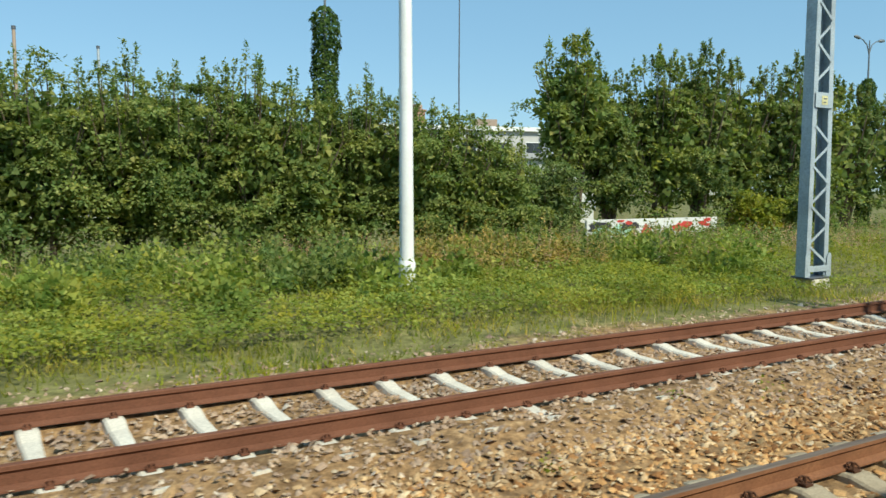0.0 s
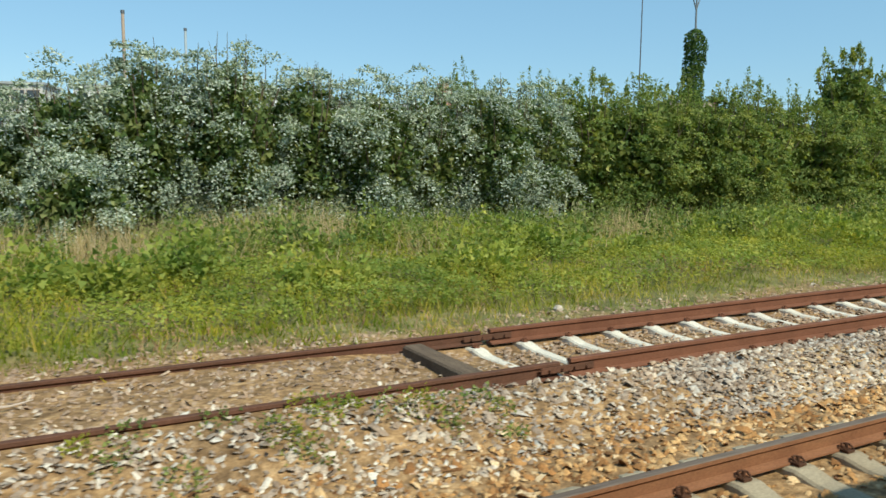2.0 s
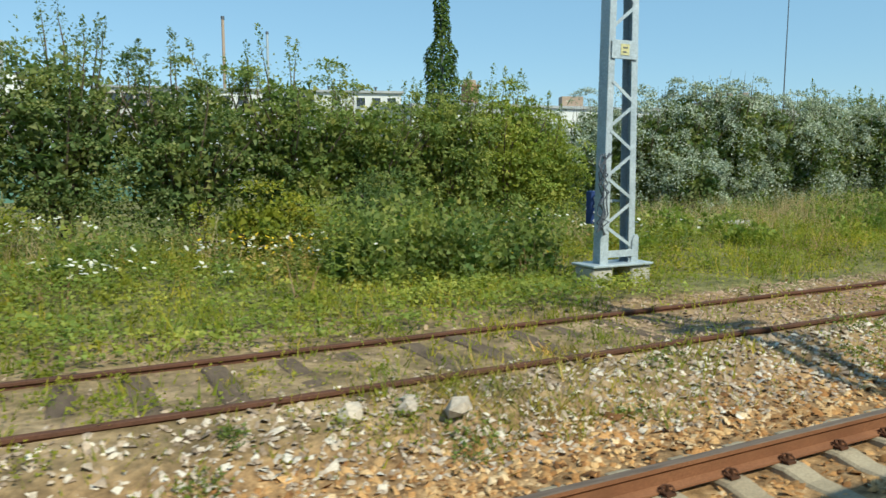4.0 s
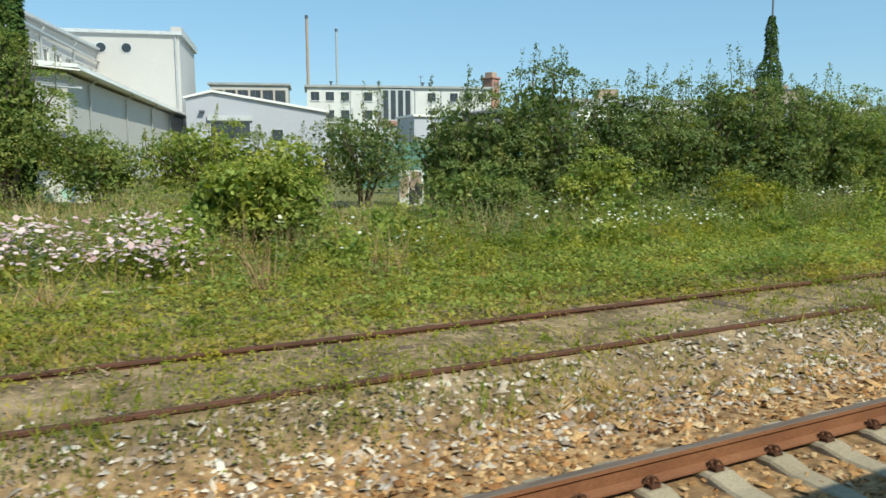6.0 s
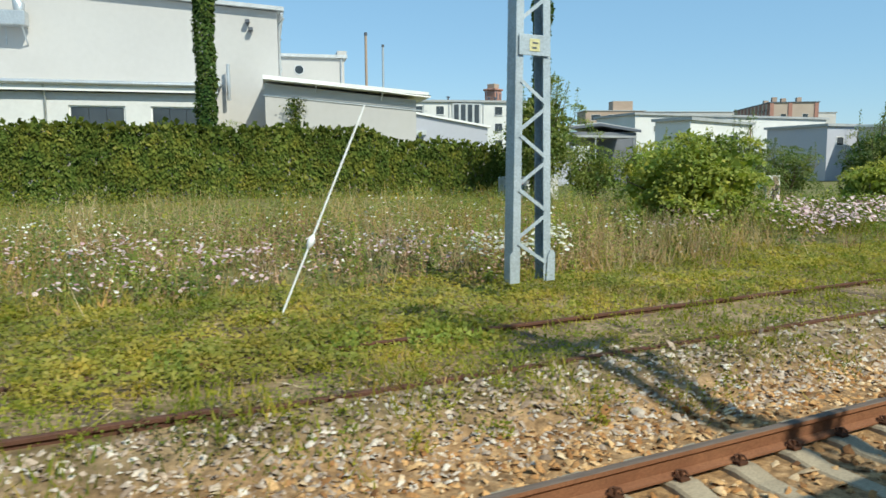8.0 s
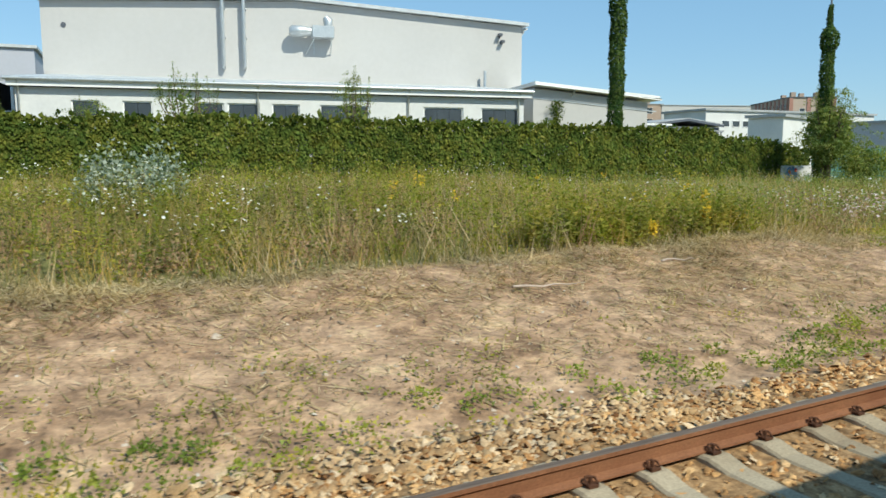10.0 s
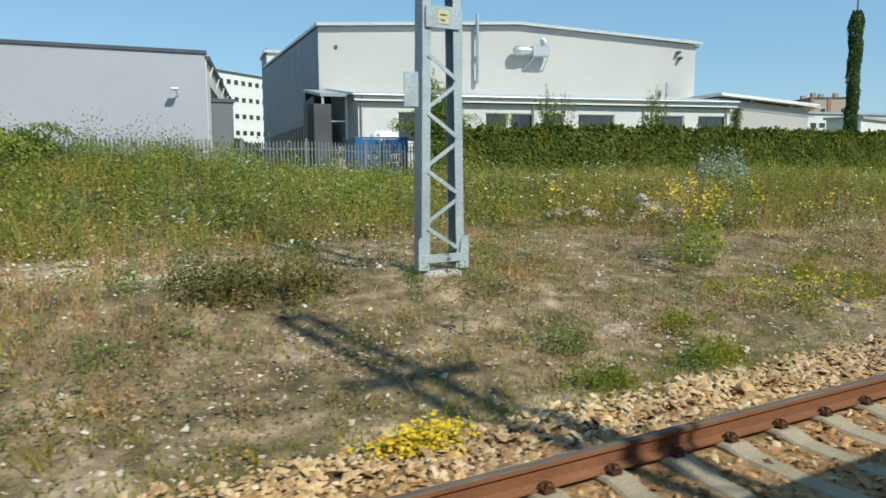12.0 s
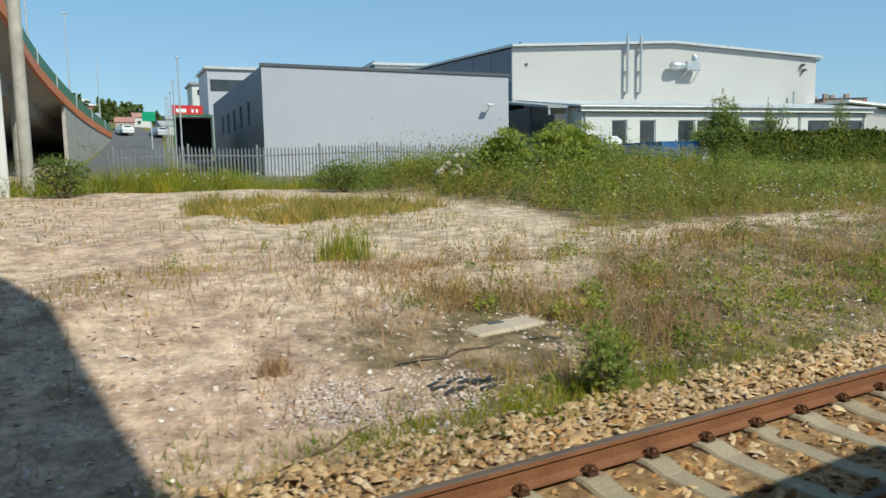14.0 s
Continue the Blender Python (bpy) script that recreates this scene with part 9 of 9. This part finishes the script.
mounds("weeds", 60, -44, -33, 11.0, 15.5, 0.25, 0.45, 0.075, LEAF, "tall lush weeds beside a mast", 453, 2.4, 100, density=lambda x, y: 1.0 + 0 * x)
mounds("weeds", 90, 18, 36, 20.5, 25.0, 0.25, 0.5, 0.09, LEAF, "leafy weeds before a painted wall", 454, 1.6)
blades("grass", 14000, -84, -24, 4.6, 5.8, 0.04, 0.2, GRASS, "thin grass tufts among the slope stones", 455, tuft=0.1, width=0.008, lean=0.5)
mounds("weeds", 170, 18, 58, 24.5, 28.0, 0.3, 0.6, 0.12, LEAF, "undergrowth below the trees", 456, 2.0, 70)
mounds("weeds", 16, -117.1, -115.7, 8.7, 9.2, 0.08, 0.16, 0.04, LEAF, "small weeds round a mast foot", 457, 1.2, 50, density=lambda x, y: 1.0 + 0 * x)
# dark leaves here carry the shade at the silver thicket's foot
mounds("weeds", 220, -25, -3, 19.6, 21.2, 0.35, 0.65, 0.12, LEAF_DARK, "undergrowth darkened for the shaded foot of the silver thicket", 461, 1.7, 110, density=lambda x, y: 0.9 + 0 * x)
mounds("weeds", 90, -128.5, -117, 20.0, 26.5, 0.45, 0.8, 0.075, LEAF, "feathery tall weeds before the fence", 462, 2.1, 170, density=lambda x, y: 0.9 + 0 * x)
mounds("weeds", 260, -129, -104, 13.2, 22, 0.2, 0.45, 0.06, GRASS_OLIVE, "seeding olive weeds on dry ground", 463, 1.8, 80)
mounds("weeds", 330, -137, -112, 6.0, 13, 0.2, 0.45, 0.05, GRASS_BROWN, "withered brown weeds on dry ground", 464, 1.0, 90, density=bare)
mounds("weeds", 60, -136.5, -127, 6.0, 9.5, 0.18, 0.36, 0.07, LEAF_FRESH, "green weed clumps on dry ground", 470, 1.1, 120, density=lambda x, y: 0.8 + 0 * x)
mounds("weeds", 60, -138, -113, 7.0, 15, 0.15, 0.32, 0.055, LEAF_BRIGHT, "upright green weeds on dry ground", 469, 1.9, 80, density=lambda x, y: 0.8 + 0 * x)
mounds("weeds", 200, -137, -113, 6.0, 14, 0.2, 0.4, 0.05, GRASS_OLIVE, "olive bushy weeds on dry ground", 468, 1.3, 80, density=bare)
mounds("weeds", 26, -112.5, -109.4, 6.3, 8.0, 0.18, 0.36, 0.05, LEAF_BRIGHT, "yellow-green bushy weeds on dry ground", 465, 1.1, 130, density=lambda x, y: 1.0 + 0 * x)
flowers("flowers", 160, -112.3, -109.8, 6.2, 7.8, 0.18, 0.35, 0.02, PETAL_YELLOW, "small yellow blossoms on bushy weeds", 466, spread=0.3, heads=10)
flowers("flowers", 900, -122, -104, 8.0, 13.5, 0.08, 0.4, 0.018, PETAL_WHITE, "tiny white flowers over the dry ground", 467, spread=0.4)
mounds("weeds", 14, -75.5, -73.9, 8.8, 9.4, 0.12, 0.25, 0.05, LEAF_BRIGHT, "weeds round a mast foot", 458, 1.6, 60, density=lambda x, y: 1.0 + 0 * x)
# tussocks of dry and olive grass
blades("dry_grass", 26000, -138, -104, 5.8, 14, 0.08, 0.34, GRASS_BROWN, "brown grass tussocks on dry ground", 421, tuft=0.09, width=0.009, lean=0.5, density=lambda x, y: bare(x, y))
blades("grass", 16000, -137, -104, 5.4, 14, 0.08, 0.3, GRASS_OLIVE, "olive grass tussocks on dry ground", 422, tuft=0.09, width=0.009, lean=0.5, density=bare)
blades("grass", 7000, -140, -113, 4.95, 5.7, 0.05, 0.16, GRASS, "green grass strip along the ballast edge", 423, width=0.009)
blades("dry_grass", 26000, -108, -85, 8.8, 10.9, 0.03, 0.09, GRASS_DRY, "loose straw in swathes", 424, lean=4.0, width=0.014, tuft=0.3)
blades("dry_grass", 7000, -86, -54, 10, 20, 0.3, 0.9, GRASS_BROWN, "brown seeding grass in the meadow", 425, tuft=0.12, width=0.010)
blades("dry_grass", 7000, -108, -84, 10.4, 22, 0.4, 1.0, GRASS_BROWN, "brown seeding grass before the wall", 426, tuft=0.12, width=0.010)
blades("dry_grass", 3000, -64, -18, 9.5, 17, 0.2, 0.7, GRASS_BROWN, "brown seeding grass in the verge", 427, tuft=0.12, width=0.010)


# ---- loose things ----
def slab(name, x, y, w, d, h, turn, label, mat_=None, tilt=0):
    s = thing(name, pose(x, y, gz(x, y) + 0.03, tilt, 0, turn), label, "slab")
    part("body", Shape().box((-w / 2, -d / 2, -0.1), (w / 2, d / 2, h), 0.025).done("body", mat_ or CONCRETE), s)
    return s


s1 = slab("concrete_slab", -136.6, 7.7, 1.15, 0.7, -0.012, 8, "pale concrete cover slab with a lifting eye", COVER)
part("lifting_eye", Shape().box((-0.12, -0.05, -0.011), (0.12, 0.05, -0.002), 0.003).done("lifting_eye", TRIM_DARK), s1)
slab("concrete_slab", -107.1, 7.1, 0.95, 0.55, 0.03, 5, "broken pale concrete slab in the grass", SLEEPER_PALE, tilt=3)
slab("concrete_slab", -23.3, 15.6, 1.9, 0.8, 0.26, 4, "long pale concrete slab lying in tall grass")
slab("concrete_slab", -10.0, 14.0, 0.9, 0.5, 0.1, 10, "small pale concrete slab in the verge")


def heap(name, x, y, n, r, size, label, material, seed, flat=0.5):
    rs = np.random.RandomState(seed)
    t = thing(name, pose(x, y, gz(x, y)), label, "rubble")
    for k in range(n):
        a, q = rs.uniform(0, 2 * math.pi), math.sqrt(rs.uniform(0, 1)) * r
        s = size * rs.uniform(0.5, 1.4)
        bm = bmesh.new()
        bmesh.ops.create_icosphere(bm, subdivisions=1, radius=s)
        for v in bm.verts:
            v.co = Vector((v.co.x * rs.uniform(0.8, 1.3), v.co.y * rs.uniform(0.8, 1.2), v.co.z * rs.uniform(0.5, 0.9)))
        me = bpy.data.meshes.new("stone")
        bm.to_mesh(me)
        bm.free()
        me.materials.append(material)
        part("stone", me, t, at=pose(math.cos(a) * q * 1.6, math.sin(a) * q, max(0, (1 - q / r)) * flat + s * 0.3, rs.uniform(0, 40), rs.uniform(0, 40), rs.uniform(0, 360)))


heap("rubble_heap", -107.3, 14.2, 34, 0.7, 0.16, "heap of broken pale and dark rubble in weeds", RUBBLE, 5, 0.75)
heap("rubble_heap", -109.6, 14.6, 22, 0.6, 0.12, "low scatter of pale rubble in weeds", RUBBLE, 6, 0.35)
heap("rubble_heap", -126.7, 24.6, 44, 0.8, 0.13, "pale rubble overgrown with weeds", RUBBLE, 7, 0.95)
heap("stone_pile", -38.2, 5.3, 4, 0.35, 0.10, "few large pale stones beside the ballast", RUBBLE, 8, 0.02)
for i, (x, y, s) in enumerate([(-84.6, 5.45, 0.07), (-87.2, 5.9, 0.07), (-135.95, 6.5, 0.09), (-76.6, 4.75, 0.06), (-14.0, 8.4, 0.055), (-25.5, 9.0, 0.1), (-114.2, 5.7, 0.06), (-128.7, 7.2, 0.06), (-90.1, 5.6, 0.06)]):
    heap("stone", x, y, 1, 0.01, s, "single pale stone lying on the ground", RUBBLE, 20 + i, 0.0)


def debris():
    rs = random.Random(31)
    for i, (x, y, ln, turn) in enumerate([(-140.1, 5.35, 1.1, 28), (-138.4, 6.9, 1.5, 5), (-68.5, 6.3, 0.9, 40), (-21.4, 6.4, 0.9, 20), (-92.0, 9.2, 1.0, 8), (-95.4, 8.8, 1.2, -10), (-60.5, 10.9, 1.4, 12), (-50.2, 9.6, 1.2, 6)]):
        b = thing("branch", pose(x, y, gz(x, y) + 0.03, 0, 0, turn), "dry broken branch lying on the ground", "branch", "dry branches")
        pts = [(q * ln / 5, rs.uniform(-0.06, 0.06), rs.uniform(0, 0.05)) for q in range(6)]
        part("stem", Shape().tube(pts, [0.018, 0.017, 0.015, 0.012, 0.009, 0.004], 6).done("stem", BARK if i < 3 else BROWN_PALE, True), b)
        part("twig", Shape().tube([pts[2], (pts[2][0] + 0.2, 0.18, 0.04)], [0.008, 0.003], 5).done("twig", BARK if i < 3 else BROWN_PALE), b)
    c = thing("charred_patch", pose(-138.0, 6.35, gz(-138.0, 6.35)), "scatter of charred dark fragments on sand", "debris")
    for k in range(26):
        a = rs.uniform(0, 6.3)
        part("fragment", Shape().box((-0.07, -0.03, 0), (0.07, 0.03, 0.035), 0.01).done("fragment", INK), c, at=pose(rs.gauss(0, 0.5), rs.gauss(0, 0.22), 0.0, 0, 0, math.degrees(a) * 0.1) @ Matrix.Diagonal((1.4, 0.8, 0.6, 1)))


debris()
